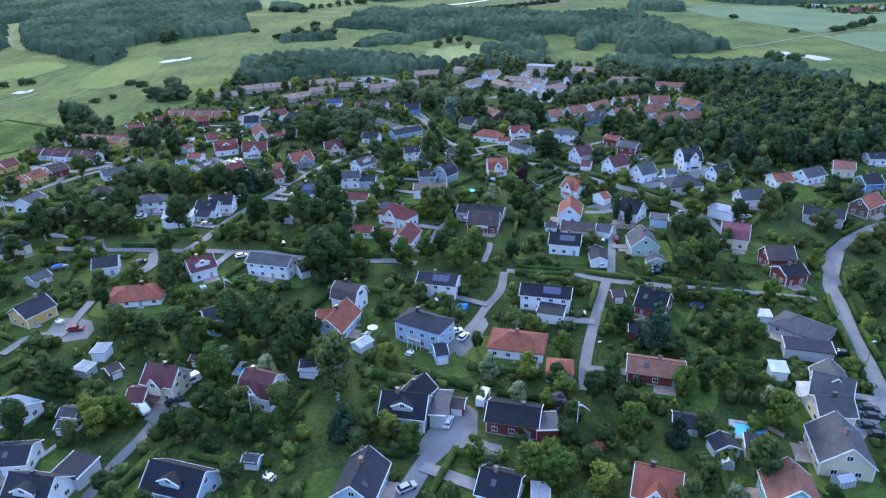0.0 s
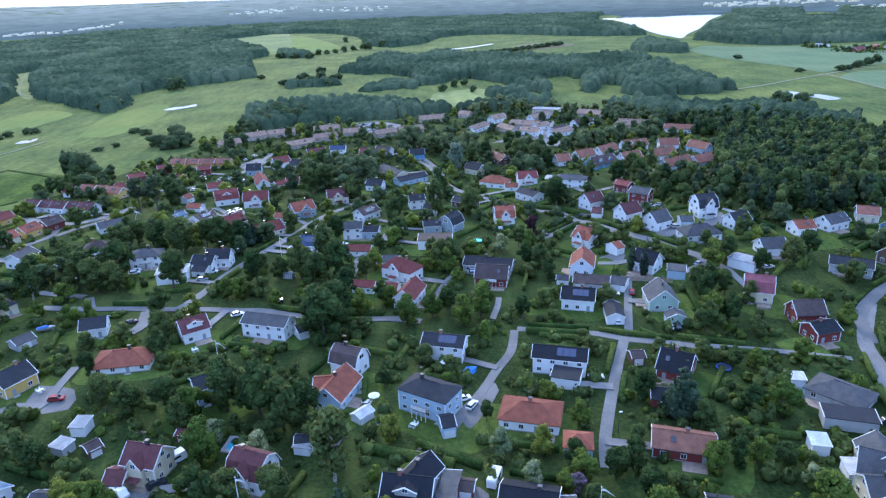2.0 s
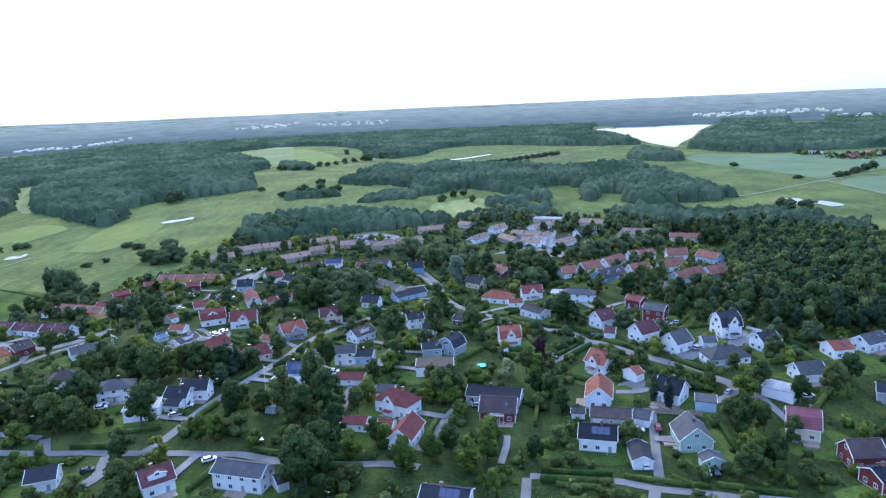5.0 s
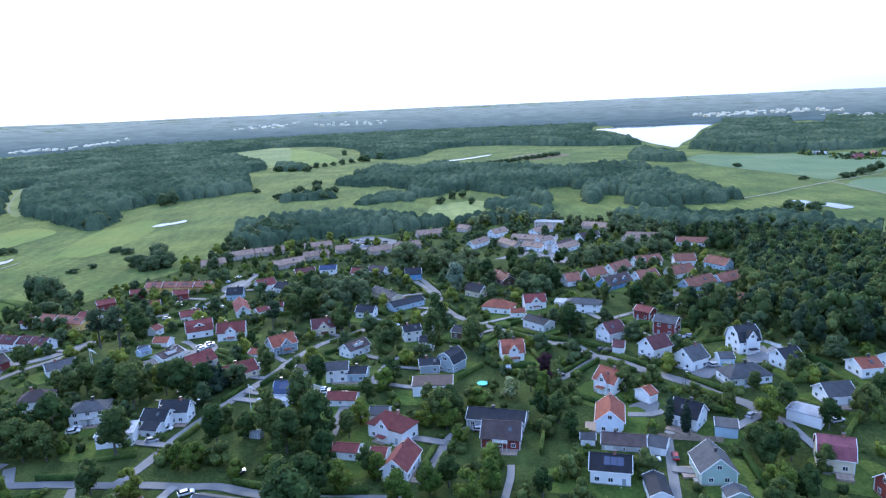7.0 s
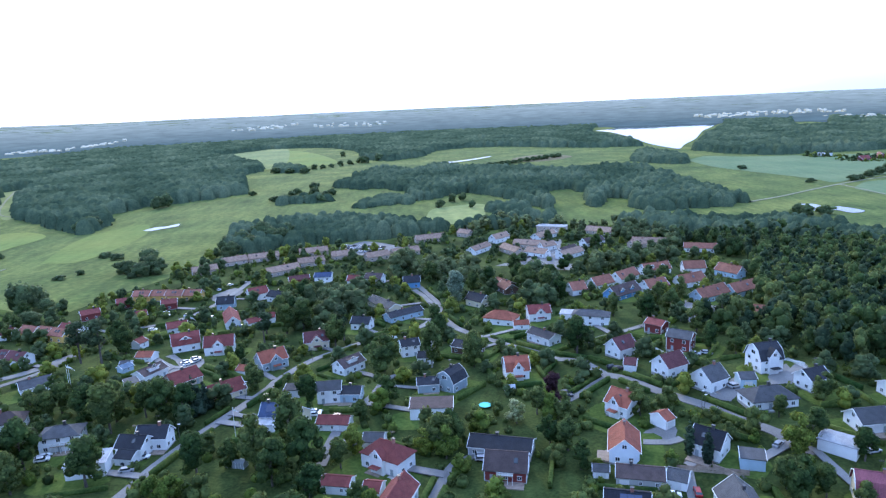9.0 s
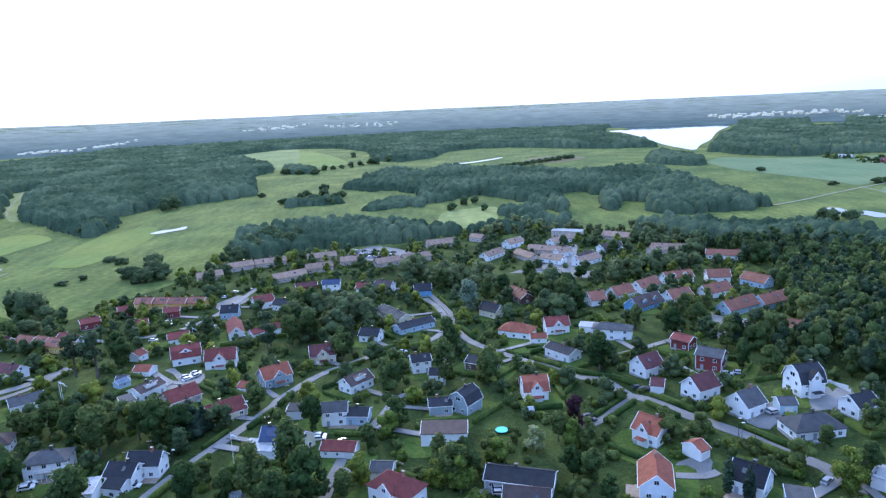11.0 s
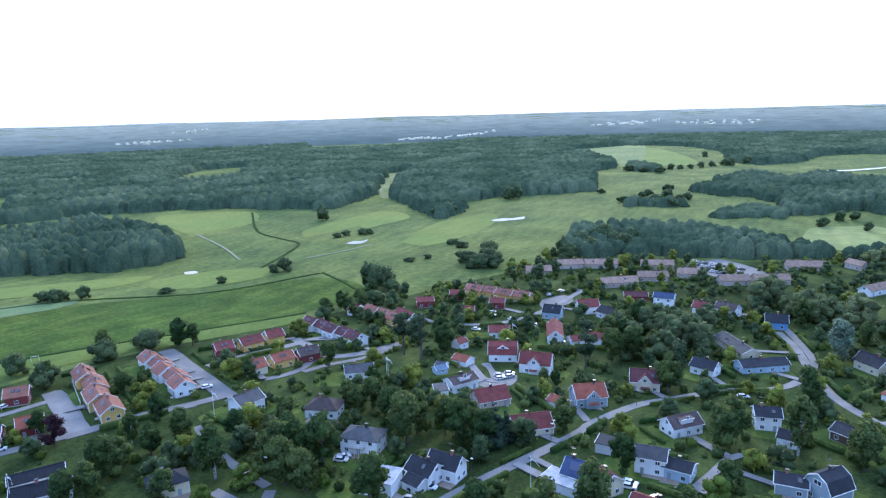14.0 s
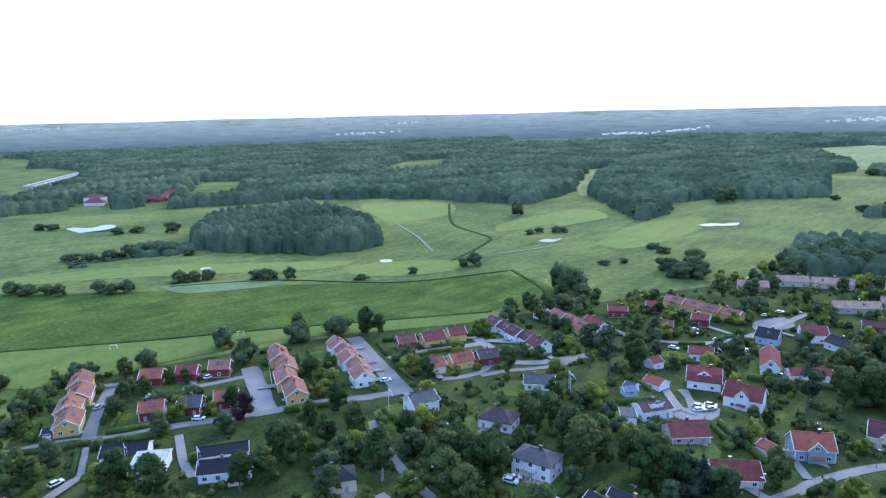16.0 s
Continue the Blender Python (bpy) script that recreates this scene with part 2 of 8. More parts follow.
def leaf(name, a, b, vary=0.45):
    m = material(name, a, b, 0.75, 0.25, 1.3, 0.0, vary=vary, island=True)
    p = m.node_tree.nodes["Principled BSDF"]
    p.inputs["Specular IOR Level"].default_value = 0.1
    nt = m.node_tree
    tone, info, span = nt.nodes.new("ShaderNodeHueSaturation"), nt.nodes.new("ShaderNodeObjectInfo"), nt.nodes.new("ShaderNodeMapRange")
    span.inputs["To Min"].default_value, span.inputs["To Max"].default_value = 0.72, 1.34
    hue = nt.nodes.new("ShaderNodeMapRange")
    hue.inputs["To Min"].default_value, hue.inputs["To Max"].default_value = 0.525, 0.465
    nt.links.new(info.outputs["Random"], span.inputs[0])
    nt.links.new(info.outputs["Random"], hue.inputs[0])
    nt.links.new(p.inputs["Base Color"].links[0].from_socket, tone.inputs["Color"])
    nt.links.new(span.outputs[0], tone.inputs["Value"])
    nt.links.new(hue.outputs[0], tone.inputs["Hue"])
    nt.links.new(tone.outputs[0], p.inputs["Base Color"])
    # light that comes through the blades
    out = nt.nodes["Material Output"]
    thin, blend, warm = nt.nodes.new("ShaderNodeBsdfTranslucent"), nt.nodes.new("ShaderNodeMixShader"), nt.nodes.new("ShaderNodeHueSaturation")
    warm.inputs["Hue"].default_value, warm.inputs["Value"].default_value = 0.47, 1.7
    nt.links.new(tone.outputs[0], warm.inputs["Color"])
    nt.links.new(warm.outputs[0], thin.inputs["Color"])
    blend.inputs[0].default_value = 0.42
    nt.links.new(p.outputs[0], blend.inputs[1])
    nt.links.new(thin.outputs[0], blend.inputs[2])
    nt.links.new(blend.outputs[0], out.inputs["Surface"])
    return m


def canopy_leaf(name, a, b):
    """Woods as one sheet of crowns: each crown's own tone is stored on the mesh."""
    m = material(name, a, b, 0.7, 0.11, 0.55, 0.6, vary=0.0)
    nt = m.node_tree
    p = nt.nodes["Principled BSDF"]
    p.inputs["Specular IOR Level"].default_value = 0.0
    at, tone = nt.nodes.new("ShaderNodeAttribute"), nt.nodes.new("ShaderNodeHueSaturation")
    at.attribute_name = "tone"
    span, hue = nt.nodes.new("ShaderNodeMapRange"), nt.nodes.new("ShaderNodeMapRange")
    span.inputs["To Min"].default_value, span.inputs["To Max"].default_value = 0.62, 1.4
    hue.inputs["To Min"].default_value, hue.inputs["To Max"].default_value = 0.53, 0.465
    nt.links.new(at.outputs["Fac"], span.inputs[0])
    nt.links.new(at.outputs["Fac"], hue.inputs[0])
    nt.links.new(p.inputs["Base Color"].links[0].from_socket, tone.inputs["Color"])
    nt.links.new(span.outputs[0], tone.inputs["Value"])
    nt.links.new(hue.outputs[0], tone.inputs["Hue"])
    nt.links.new(tone.outputs[0], p.inputs["Base Color"])
    return m


LEAF = {"d": leaf("leaves_green", (0.036, 0.070, 0.024), (0.088, 0.135, 0.040)),
        # the green again, lightened: distance haze painted into the leaf colour
        "e": leaf("leaves_hazed", (0.058, 0.094, 0.042), (0.118, 0.160, 0.068)),
        "l": leaf("leaves_light", (0.070, 0.118, 0.022), (0.150, 0.205, 0.042)),
        "b": leaf("leaves_birch", (0.054, 0.090, 0.030), (0.115, 0.160, 0.050)),
        "s": leaf("needles", (0.026, 0.052, 0.034), (0.058, 0.092, 0.060)),
        "n": leaf("needles_pine", (0.032, 0.060, 0.032), (0.074, 0.112, 0.054)),
        "p": leaf("leaves_blossom", (0.10, 0.16, 0.05), (0.30, 0.34, 0.20)),
        "k": leaf("leaves_lilac", (0.09, 0.10, 0.07), (0.34, 0.22, 0.30)),
        "m": leaf("leaves_copper", (0.035, 0.018, 0.022), (0.075, 0.035, 0.042)),
        "w": leaf("leaves_willow", (0.10, 0.15, 0.10), (0.18, 0.24, 0.16)),
        "h": leaf("leaves_hedge", (0.034, 0.073, 0.018), (0.081, 0.135, 0.032))}
LEAF["c"] = LEAF["s"]
# canopy green made paler and bluer, haze put into the base colour
LEAF["q"] = canopy_leaf("wood_canopy", (0.050, 0.078, 0.047), (0.096, 0.128, 0.072))
BARK = material("bark", (0.06, 0.05, 0.04), (0.14, 0.12, 0.10), 0.95, 2, 12, 0.5)
BIRCHBARK = material("birch_bark", (0.12, 0.11, 0.10), (0.55, 0.54, 0.5), 0.9, 3, 12, 0.3)


# ---------- ground form ----------
def ease(u):
    u = min(1.0, max(0.0, u))
    return u * u * (3 - 2 * u)


def land(x, y):
    """Height of the ground: a slope up to the wood, a fall to the meadows, far hills at the horizon."""
    a, b = x / 1.15, y / 1.15
    z = 1.15 * (-1.5 + 5.5 * ease((a - 40) / 70) * ease((b - 150) / 80) * (1 - ease((b - 300) / 150)) - 6.5 * ease((b - 230) / 150))
    r = math.hypot(x, y)
    if r > 2000:
        k = (r - 2000) / 2850
        lift = 98.6 - r * math.tan(radians(3.05 - 2.83 * k)) + 8
        z += max(0.0, lift) + 7 * k * noise.noise((x / 700, y / 700, 0))
    return z


# ---------- mesh helpers ----------
class Shape:
    def __init__(self):
        self.v, self.f, self.s = [], [], []

    def poly(self, pts, slot=0):
        n = len(self.v)
        self.v += [tuple(p) for p in pts]
        self.f.append(tuple(range(n, n + len(pts))))
        self.s.append(slot)
        return self

    def solid(self, bottom, top, slot=0):
        """A prism between two loops of equal length, both counter-clockwise from above."""
        n, k = len(self.v), len(bottom)
        self.v += [tuple(p) for p in bottom] + [tuple(p) for p in top]
        self.f.append(tuple(range(n + k - 1, n - 1, -1)))
        self.f.append(tuple(range(n + k, n + 2 * k)))
        for i in range(k):
            j = (i + 1) % k
            self.f.append((n + i, n + j, n + k + j, n + k + i))
        self.s += [slot] * (k + 2)
        return self

    def box(self, x0, y0, z0, x1, y1, z1, slot=0, top=1.0):
        cx, cy = (x0 + x1) / 2, (y0 + y1) / 2
        lo = [(x0, y0, z0), (x1, y0, z0), (x1, y1, z0), (x0, y1, z0)]
        hi = [(cx + (x - cx) * top, cy + (y - cy) * top, z1) for x, y, _ in lo]
        return self.solid(lo, hi, slot)

    def tube(self, pts, radii, sides=7):
        rings = []
        for (p, r) in zip(pts, radii):
            n = len(self.v)
            self.v += [(p[0] + r * math.cos(2 * math.pi * i / sides), p[1] + r * math.sin(2 * math.pi * i / sides), p[2]) for i in range(sides)]
            rings.append(n)
        for a, b in zip(rings, rings[1:]):
            for i in range(sides):
                j = (i + 1) % sides
                self.f.append((a + i, a + j, b + j, b + i))
                self.s.append(0)
        self.f.append(tuple(range(rings[-1], rings[-1] + sides)))
        self.s.append(0)
        return self

    def mesh(self, name, mats):
        me = bpy.data.meshes.new(name)
        me.from_pydata(self.v, [], self.f)
        for m in mats:
            me.materials.append(m)
        me.polygons.foreach_set("material_index", self.s)
        me.update()
        return me


def part(name, shape, mat, parent=None, label="", at=None):
    me = shape if isinstance(shape, bpy.types.Mesh) else shape.mesh(name, mat if isinstance(mat, (list, tuple)) else [mat])
    ob = new(name, me)
    if at is not None:
        ob.matrix_basis = at
    if parent is not None:
        ob.parent = parent
    return tagged(ob, label)


def quads_mesh(name, V, Q, mat, smooth=False, N=None):
    me = bpy.data.meshes.new(name)
    V, Q = np.asarray(V, np.float32), np.asarray(Q, np.int32)
    me.vertices.add(len(V))
    me.vertices.foreach_set("co", V.ravel())
    me.loops.add(Q.size)
    me.loops.foreach_set("vertex_index", Q.ravel())
    me.polygons.add(len(Q))
    me.polygons.foreach_set("loop_start", np.arange(0, Q.size, 4, dtype=np.int32))
    me.polygons.foreach_set("loop_total", np.full(len(Q), 4, np.int32))
    me.materials.append(mat)
    if smooth:
        me.polygons.foreach_set("use_smooth", [True] * len(Q))
    me.update(calc_edges=True)
    if N is not None:
        me.polygons.foreach_set("use_smooth", [True] * len(Q))
        me.normals_split_custom_set_from_vertices(np.asarray(N, np.float32))
    return me


def ball(rng, n=3, rough=0.12):
    """A lumpy quad ball of radius 1 out of a divided cube."""
    V, Q = [], []
    shift = float(rng.random()) * 40
    for ax in range(3):
        for sg in (-1, 1):
            base = len(V)
            for i in range(n + 1):
                for j in range(n + 1):
                    p = np.zeros(3)
                    p[ax] = sg
                    p[(ax + 1) % 3] = (2 * i / n - 1) * sg
                    p[(ax + 2) % 3] = 2 * j / n - 1
                    p /= np.linalg.norm(p)
                    V.append(p * (1 + rough * noise.noise(Vector(p * 1.7) + Vector((shift, 5, 0)))))
            for i in range(n):
                for j in range(n):
                    a = base + i * (n + 1) + j
                    Q.append((a, a + n + 1, a + n + 2, a + 1))
    V, Q = np.array(V), np.array(Q)
    _, first, back = np.unique(np.round(V, 4), axis=0, return_index=True, return_inverse=True)
    return V[first], back.reshape(-1)[Q]


def leaves(rng, centres, radii, count, size, squash=1.0):
    """count leaf tufts spread over the lobes' skins, turned at random."""
    c, r = np.array(centres, float), np.array(radii, float)
    pick = rng.choice(len(r), count, p=r ** 2 / (r ** 2).sum())
    d = rng.normal(size=(count, 3))
    d /= np.linalg.norm(d, axis=1)[:, None]
    d[:, 2] = np.where(d[:, 2] < -0.5, -d[:, 2], d[:, 2])
    pos = c[pick] + d * r[pick][:, None] * rng.uniform(0.8, 1.14, count)[:, None] * np.array([1, 1, squash])
    nrm = d + rng.normal(scale=0.42, size=(count, 3))
    nrm /= np.linalg.norm(nrm, axis=1)[:, None]
    t = np.cross(nrm, rng.normal(size=(count, 3)))
    t /= np.linalg.norm(t, axis=1)[:, None]
    b = np.cross(nrm, t)
    s = size * rng.uniform(0.6, 1.35, count)[:, None]
    V = np.stack([pos - t * s - b * s * 0.6, pos + t * s * 0.7 - b * s * 0.8, pos + t * s + b * s * 0.7, pos - t * s * 0.6 + b * s], 1).reshape(-1, 3)
    mid = (c * r[:, None] ** 2).sum(0) / (r ** 2).sum()
    out = pos - mid
    out /= np.linalg.norm(out, axis=1)[:, None] + 1e-6
    soft = 0.45 * out + 0.45 * d + 0.35 * nrm * np.sign((nrm * d).sum(1))[:, None]
    soft /= np.linalg.norm(soft, axis=1)[:, None]
    return V, np.arange(4 * count).reshape(-1, 4), np.repeat(soft, 4, axis=0)


def core(rng, n, rough, size, at):
    """A lumpy core of a crown, with its outward normals."""
    V, Q = ball(rng, n, rough)
    return V * size + np.array(at), Q, V / np.linalg.norm(V, axis=1)[:, None]


def joined(parts_):
    V, Q, N, n = [], [], [], 0
    for v, q, m in parts_:
        V.append(v)
        Q.append(q + n)
        N.append(m)
        n += len(v)
    return np.concatenate(V), np.concatenate(Q), np.concatenate(N)


def strewn(name, template_list, rows, mat, label="", category=""):
    """One joined object: templates (V, Q, N) set at rows of x, y, z, scale, scale_z, turn, which."""
    Vs, Qs, Ns, n = [], [], [], 0
    for x, y, z, s, sz, a, k in rows:
        V, Q, N = template_list[k]
        ca, sa = math.cos(a), math.sin(a)
        W, M = np.empty_like(V), np.empty_like(N)
        W[:, 0] = (V[:, 0] * ca - V[:, 1] * sa) * s + x
        W[:, 1] = (V[:, 0] * sa + V[:, 1] * ca) * s + y
        W[:, 2] = V[:, 2] * sz + z
        M[:, 0], M[:, 1], M[:, 2] = N[:, 0] * ca - N[:, 1] * sa, N[:, 0] * sa + N[:, 1] * ca, N[:, 2]
        Vs.append(W)
        Ns.append(M)
        Qs.append(Q + n)
        n += len(V)
    ob = new(name, quads_mesh(name, np.concatenate(Vs), np.concatenate(Qs), mat, True, np.concatenate(Ns)))
    return tagged(ob, label, category, kind="stuff")


# ---------- ground ----------
def build_ground():
    radii = [12.0]
    while radii[-1] < 4800:
        radii.append(radii[-1] * 1.026)
    n = 400
    V, F = [(0, 0, land(0, 0))], []
    for r in radii:
        for i in range(n):
            a = 2 * math.pi * i / n
            x, y = r * math.cos(a), r * math.sin(a)
            V.append((x, y, land(x, y)))
    for i in range(n):
        F.append((0, 1 + i, 1 + (i + 1) % n))
    for k in range(len(radii) - 1):
        for i in range(n):
            j = (i + 1) % n
            F.append((1 + k * n + i, 1 + (k + 1) * n + i, 1 + (k + 1) * n + j, 1 + k * n + j))
    me = bpy.data.meshes.new("ground")
    me.from_pydata(V, [], F)
    me.materials.append(GRASS)
    me.polygons.foreach_set("use_smooth", [True] * len(F))
    tagged(new("ground", me), "uneven green grass ground falling to meadows", "ground", kind="structure")


build_ground()

ROADPTS = []
ROAD_LINES = []


def smooth_line(pts, step=3.0):
    """A rounded line through the points, one point every few metres."""
    P = [Vector((*p, 0)) for p in pts]
    P = [P[0] * 2 - P[1]] + P + [P[-1] * 2 - P[-2]]
    line = []
    for a, b, c, d in zip(P, P[1:], P[2:], P[3:]):
        k = max(2, int((c - b).length / step))
        for i in range(k):
            t = i / k
            line.append(0.5 * ((2 * b) + (c - a) * t + (2 * a - 5 * b + 4 * c - d) * t * t + (3 * b - a - 3 * c + d) * t ** 3))
    line.append(P[-2])
    return line


LEVEL = [0.16]


def road(width, pts, mat=None, name="road"):
    width *= 0.66 if name == "road" else 0.85
    line = smooth_line(pts)
    LEVEL[0] += 0.006
    sh, prev = Shape(), None
    for i, p in enumerate(line):
        d = (line[min(i + 1, len(line) - 1)] - line[max(i - 1, 0)]).normalized()
        s = Vector((-d.y, d.x, 0)) * (width / 2) * (1 + 0.06 * noise.noise(p / 9))
        a, b = p + s, p - s
        ring = [(a.x, a.y, land(a.x, a.y) + LEVEL[0] - 0.25), (a.x, a.y, land(a.x, a.y) + LEVEL[0]),
                (b.x, b.y, land(b.x, b.y) + LEVEL[0]), (b.x, b.y, land(b.x, b.y) + LEVEL[0] - 0.25)]
        n = len(sh.v)
        sh.v += ring
        if prev is not None:
            for j in range(3):
                sh.f.append((prev + j, n + j, n + j + 1, prev + j + 1))
                sh.s.append(0)
        prev = n
        if name == "road":
            ROADPTS.append((p.x, p.y, width))
    if name == "road":
        ROAD_LINES.append((width, line))
    me = sh.mesh(name, [mat or ASPHALT])
    tagged(new(name, me), {"road": "worn grey asphalt lane between gardens", "driveway": "short grey gravel driveway to a house", "ditch": "dark overgrown ditch line through the meadow", "footpath": "pale trodden path across the meadow"}[name], name, kind="structure")


SHEET_LIFT = [0.0]


YARDS = []


def sheet(name, mat, dz, pts):
    """A patch of ground cover or water with a rounded, slightly uneven outline, lying on the land."""
    loop = smooth_line(pts + pts[:1], 6.0)[:-1]
    SHEET_LIFT[0] += 0.006
    dz = 0.05 + SHEET_LIFT[0] if mat != "garden" else 0.035
    cx, cy = sum(p.x for p in loop) / len(loop), sum(p.y for p in loop) / len(loop)
    sh = Shape()
    if mat == "water":
        level = sum(land(p.x, p.y) for p in loop) / len(loop) + dz + 0.15
        sh.poly([(p.x, p.y, level) for p in loop])
    else:
        rings = [1.0, 0.85, 0.7, 0.55, 0.4, 0.25, 0.1] if mat != "garden" else [1 - 0.016 * k for k in range(62)]
        n = len(loop)
        if mat == "paved":
            YARDS.extend((cx + (p.x - cx) * k, cy + (p.y - cy) * k) for k in (0.95, 0.6, 0.25) for p in loop)
        for k in rings:
            for p in loop:
                x, y = cx + (p.x - cx) * k, cy + (p.y - cy) * k
                sh.v.append((x, y, land(x, y) + dz))
        sh.v.append((cx, cy, land(cx, cy) + dz))
        for r in range(len(rings)):
            for i in range(n):
                j = (i + 1) % n
                sh.f.append((r * n + i, r * n + j, (r + 1) * n + j, (r + 1) * n + i) if r + 1 < len(rings) else (r * n + i, r * n + j, len(sh.v) - 1))
                sh.s.append(0)
    me = sh.mesh(name, [SHEETS[mat]])
    if me.polygons and sum(p.normal.z for p in me.polygons) < 0:
        me.flip_normals()
    what = {"garden": "dark green garden ground between the houses", "lush": "lush dark green uncut meadow grass", "paved": "grey paved yard beside houses", "water": "still water reflecting the pale sky", "mown": "mown pale green grass strip along the meadow", "pale": "pale green open meadow beyond the woods", "fair": "short pale green golf fairway grass", "reed": "grey green reed bed in the meadow", "field": "flat green barley field near the lake", "sand": "pale sand bunker in the grass", "brown": "brownish dry reed meadow near the river"}[mat]
    tagged(new(name, me), what, name.split("_")[-1], kind="structure")


road(4, [(-69, 101), (-67, 112), (-64, 121), (-63, 127), (-61, 130)])
road(6.5, [(-6, 96), (-0, 108), (5, 113), (9, 118)])
road(4.5, [(39, 129), (41, 138), (46, 152), (54, 172), (60, 186)])
road(4.5, [(29, 196), (41, 193), (53, 190), (60, 186), (73, 182), (83, 178)])
road(4, [(62, 188), (67, 205), (74, 228)])
road(4, [(5, 145), (9, 153), (15, 163), (20, 173), (25, 182), (28, 195)])
road(6.5, [(108, 119), (113, 134), (118, 149), (124, 164), (128, 176), (136, 188), (144, 199)])
road(6, [(130, 176), (136, 191), (147, 202), (161, 211), (172, 216)])
road(6, [(109, 227), (105, 232), (104, 238), (97, 248), (92, 258), (82, 274), (76, 287), (70, 294)])
road(5, [(72, 292), (65, 287), (58, 280), (49, 274)])
road(6, [(1, 455), (8, 435), (13, 409), (21, 374), (37, 347), (50, 330), (58, 316), (65, 312), (70, 294)])
road(5, [(72, 331), (79, 335), (93, 339), (104, 343)])
road(5.5, [(-86, 221), (-83, 226), (-79, 238), (-76, 250), (-70, 265), (-64, 279), (-59, 291), (-54, 305), (-52, 314), (-42, 336), (-31, 349), (-16, 365), (2, 377), (11, 393)])
road(5, [(-121, 236), (-116, 226)])
road(5, [(-170, 312), (-166, 324), (-158, 339), (-154, 356)])
road(6.5, [(-238, 167), (-233, 181), (-223, 195), (-217, 210), (-210, 223), (-202, 239), (-194, 256), (-184, 269)])
road(10, [(-244, 255), (-228, 248), (-203, 238)])
road(6.5, [(-270, 212), (-249, 199), (-228, 188)])
road(8, [(-204, 349), (-188, 341), (-173, 334), (-163, 343), (-155, 365)])
road(11, [(-244, 308), (-238, 306), (-219, 297), (-196, 287), (-178, 279)])
road(7, [(-210, 300), (-206, 319), (-199, 338), (-197, 348)])
road(5, [(-178, 298), (-174, 306), (-173, 315), (-176, 326)])
road(5, [(-232, 252), (-236, 251), (-240, 238), (-244, 227)])
road(6.5, [(-204, 233), (-200, 242), (-197, 250), (-185, 269), (-180, 279)])
road(4, [(-209, 209), (-191, 202), (-181, 200)])
road(3, [(-223, 186), (-205, 178)])
road(5.5, [(-180, 416), (-158, 405), (-145, 407), (-133, 413), (-121, 427), (-111, 457), (-105, 498)])
road(4, [(-64, 328), (-54, 314)])
road(4.5, [(-170, 256), (-150, 246), (-137, 241), (-123, 237)])
road(5, [(-114, 352), (-101, 337), (-93, 337)])
road(4, [(1, 212), (6, 227), (11, 239), (17, 243)])
road(3.2, [(22, 203), (25, 213), (26, 219)])
road(4, [(67, 243), (74, 241), (78, 242)])
road(5, [(-24, 267), (-26, 254), (-27, 243)])
road(4, [(-103, 186), (-103, 175), (-103, 166), (-111, 167), (-115, 157)])
road(5, [(-135, 229), (-116, 226), (-103, 225), (-91, 223), (-83, 222), (-74, 221), (-64, 219), (-55, 218), (-46, 214), (-37, 211), (-23, 208), (-11, 207), (-1, 204)])
road(6, [(-95, 222), (-93, 211), (-95, 206)])
road(3.5, [(83, 179), (98, 175), (119, 168)])
road(5, [(11, 393), (15, 418), (7, 452), (-3, 485)])
road(4, [(-17, 284), (-14, 293), (-10, 306), (-5, 311)])
sheet("gardens", "garden", 0.04, [(-285, 201), (-281, 193), (-248, 172), (-92, 87), (-78, 81), (69, 70), (83, 76), (99, 87), (220, 263), (226, 277), (233, 306), (221, 517), (216, 531), (189, 555), (120, 601), (106, 606), (16, 620), (-110, 581), (-129, 573), (-143, 567), (-157, 541), (-217, 402)])
sheet("lush_meadow", "lush", 0.06, [(-362, 165), (-348, 193), (-307, 251), (-269, 320), (-233, 395), (-228, 449), (-278, 467), (-321, 405), (-362, 348), (-393, 290), (-463, 220), (-492, 185)])
sheet("parking", "paved", 0.2, [(-54, 586), (-39, 614), (-12, 590), (-8, 571), (-35, 559)])
sheet("yard", "paved", 0.1, [(-3, 110), (0, 117), (5, 122), (8, 126), (12, 123), (11, 114), (16, 111), (15, 109), (9, 111), (4, 110), (1, 108)])
sheet("yard", "paved", 0.1, [(-66, 126), (-66, 132), (-60, 132), (-60, 129), (-62, 125)])
sheet("yard", "paved", 0.1, [(93, 151), (97, 156), (104, 155), (103, 149)])
sheet("yard", "paved", 0.1, [(-109, 177), (-98, 174), (-95, 164), (-107, 164)])
sheet("yard", "paved", 0.1, [(-37, 279), (-24, 270), (-24, 259), (-34, 265)])
sheet("yard", "paved", 0.1, [(69, 249), (79, 251), (76, 242), (68, 240)])
sheet("yard", "paved", 0.1, [(-245, 254), (-242, 258), (-219, 249), (-207, 242), (-202, 233), (-220, 241)])
sheet("yard", "paved", 0.1, [(-110, 354), (-104, 348), (-96, 335), (-89, 335), (-91, 347), (-101, 348), (-107, 357)])
sheet("yard", "paved", 0.1, [(-104, 333), (-93, 346), (-90, 335), (-97, 328)])
sheet("yard", "paved", 0.1, [(8, 150), (14, 161), (17, 167), (19, 162), (14, 152), (10, 146)])
sheet("yard", "paved", 0.1, [(78, 516), (97, 504), (112, 492), (106, 478), (77, 496)])
sheet("yard", "paved", 0.1, [(135, 380), (149, 377), (138, 351), (123, 336), (118, 349)])
sheet("yard", "paved", 0.1, [(122, 277), (131, 281), (126, 268), (117, 265)])
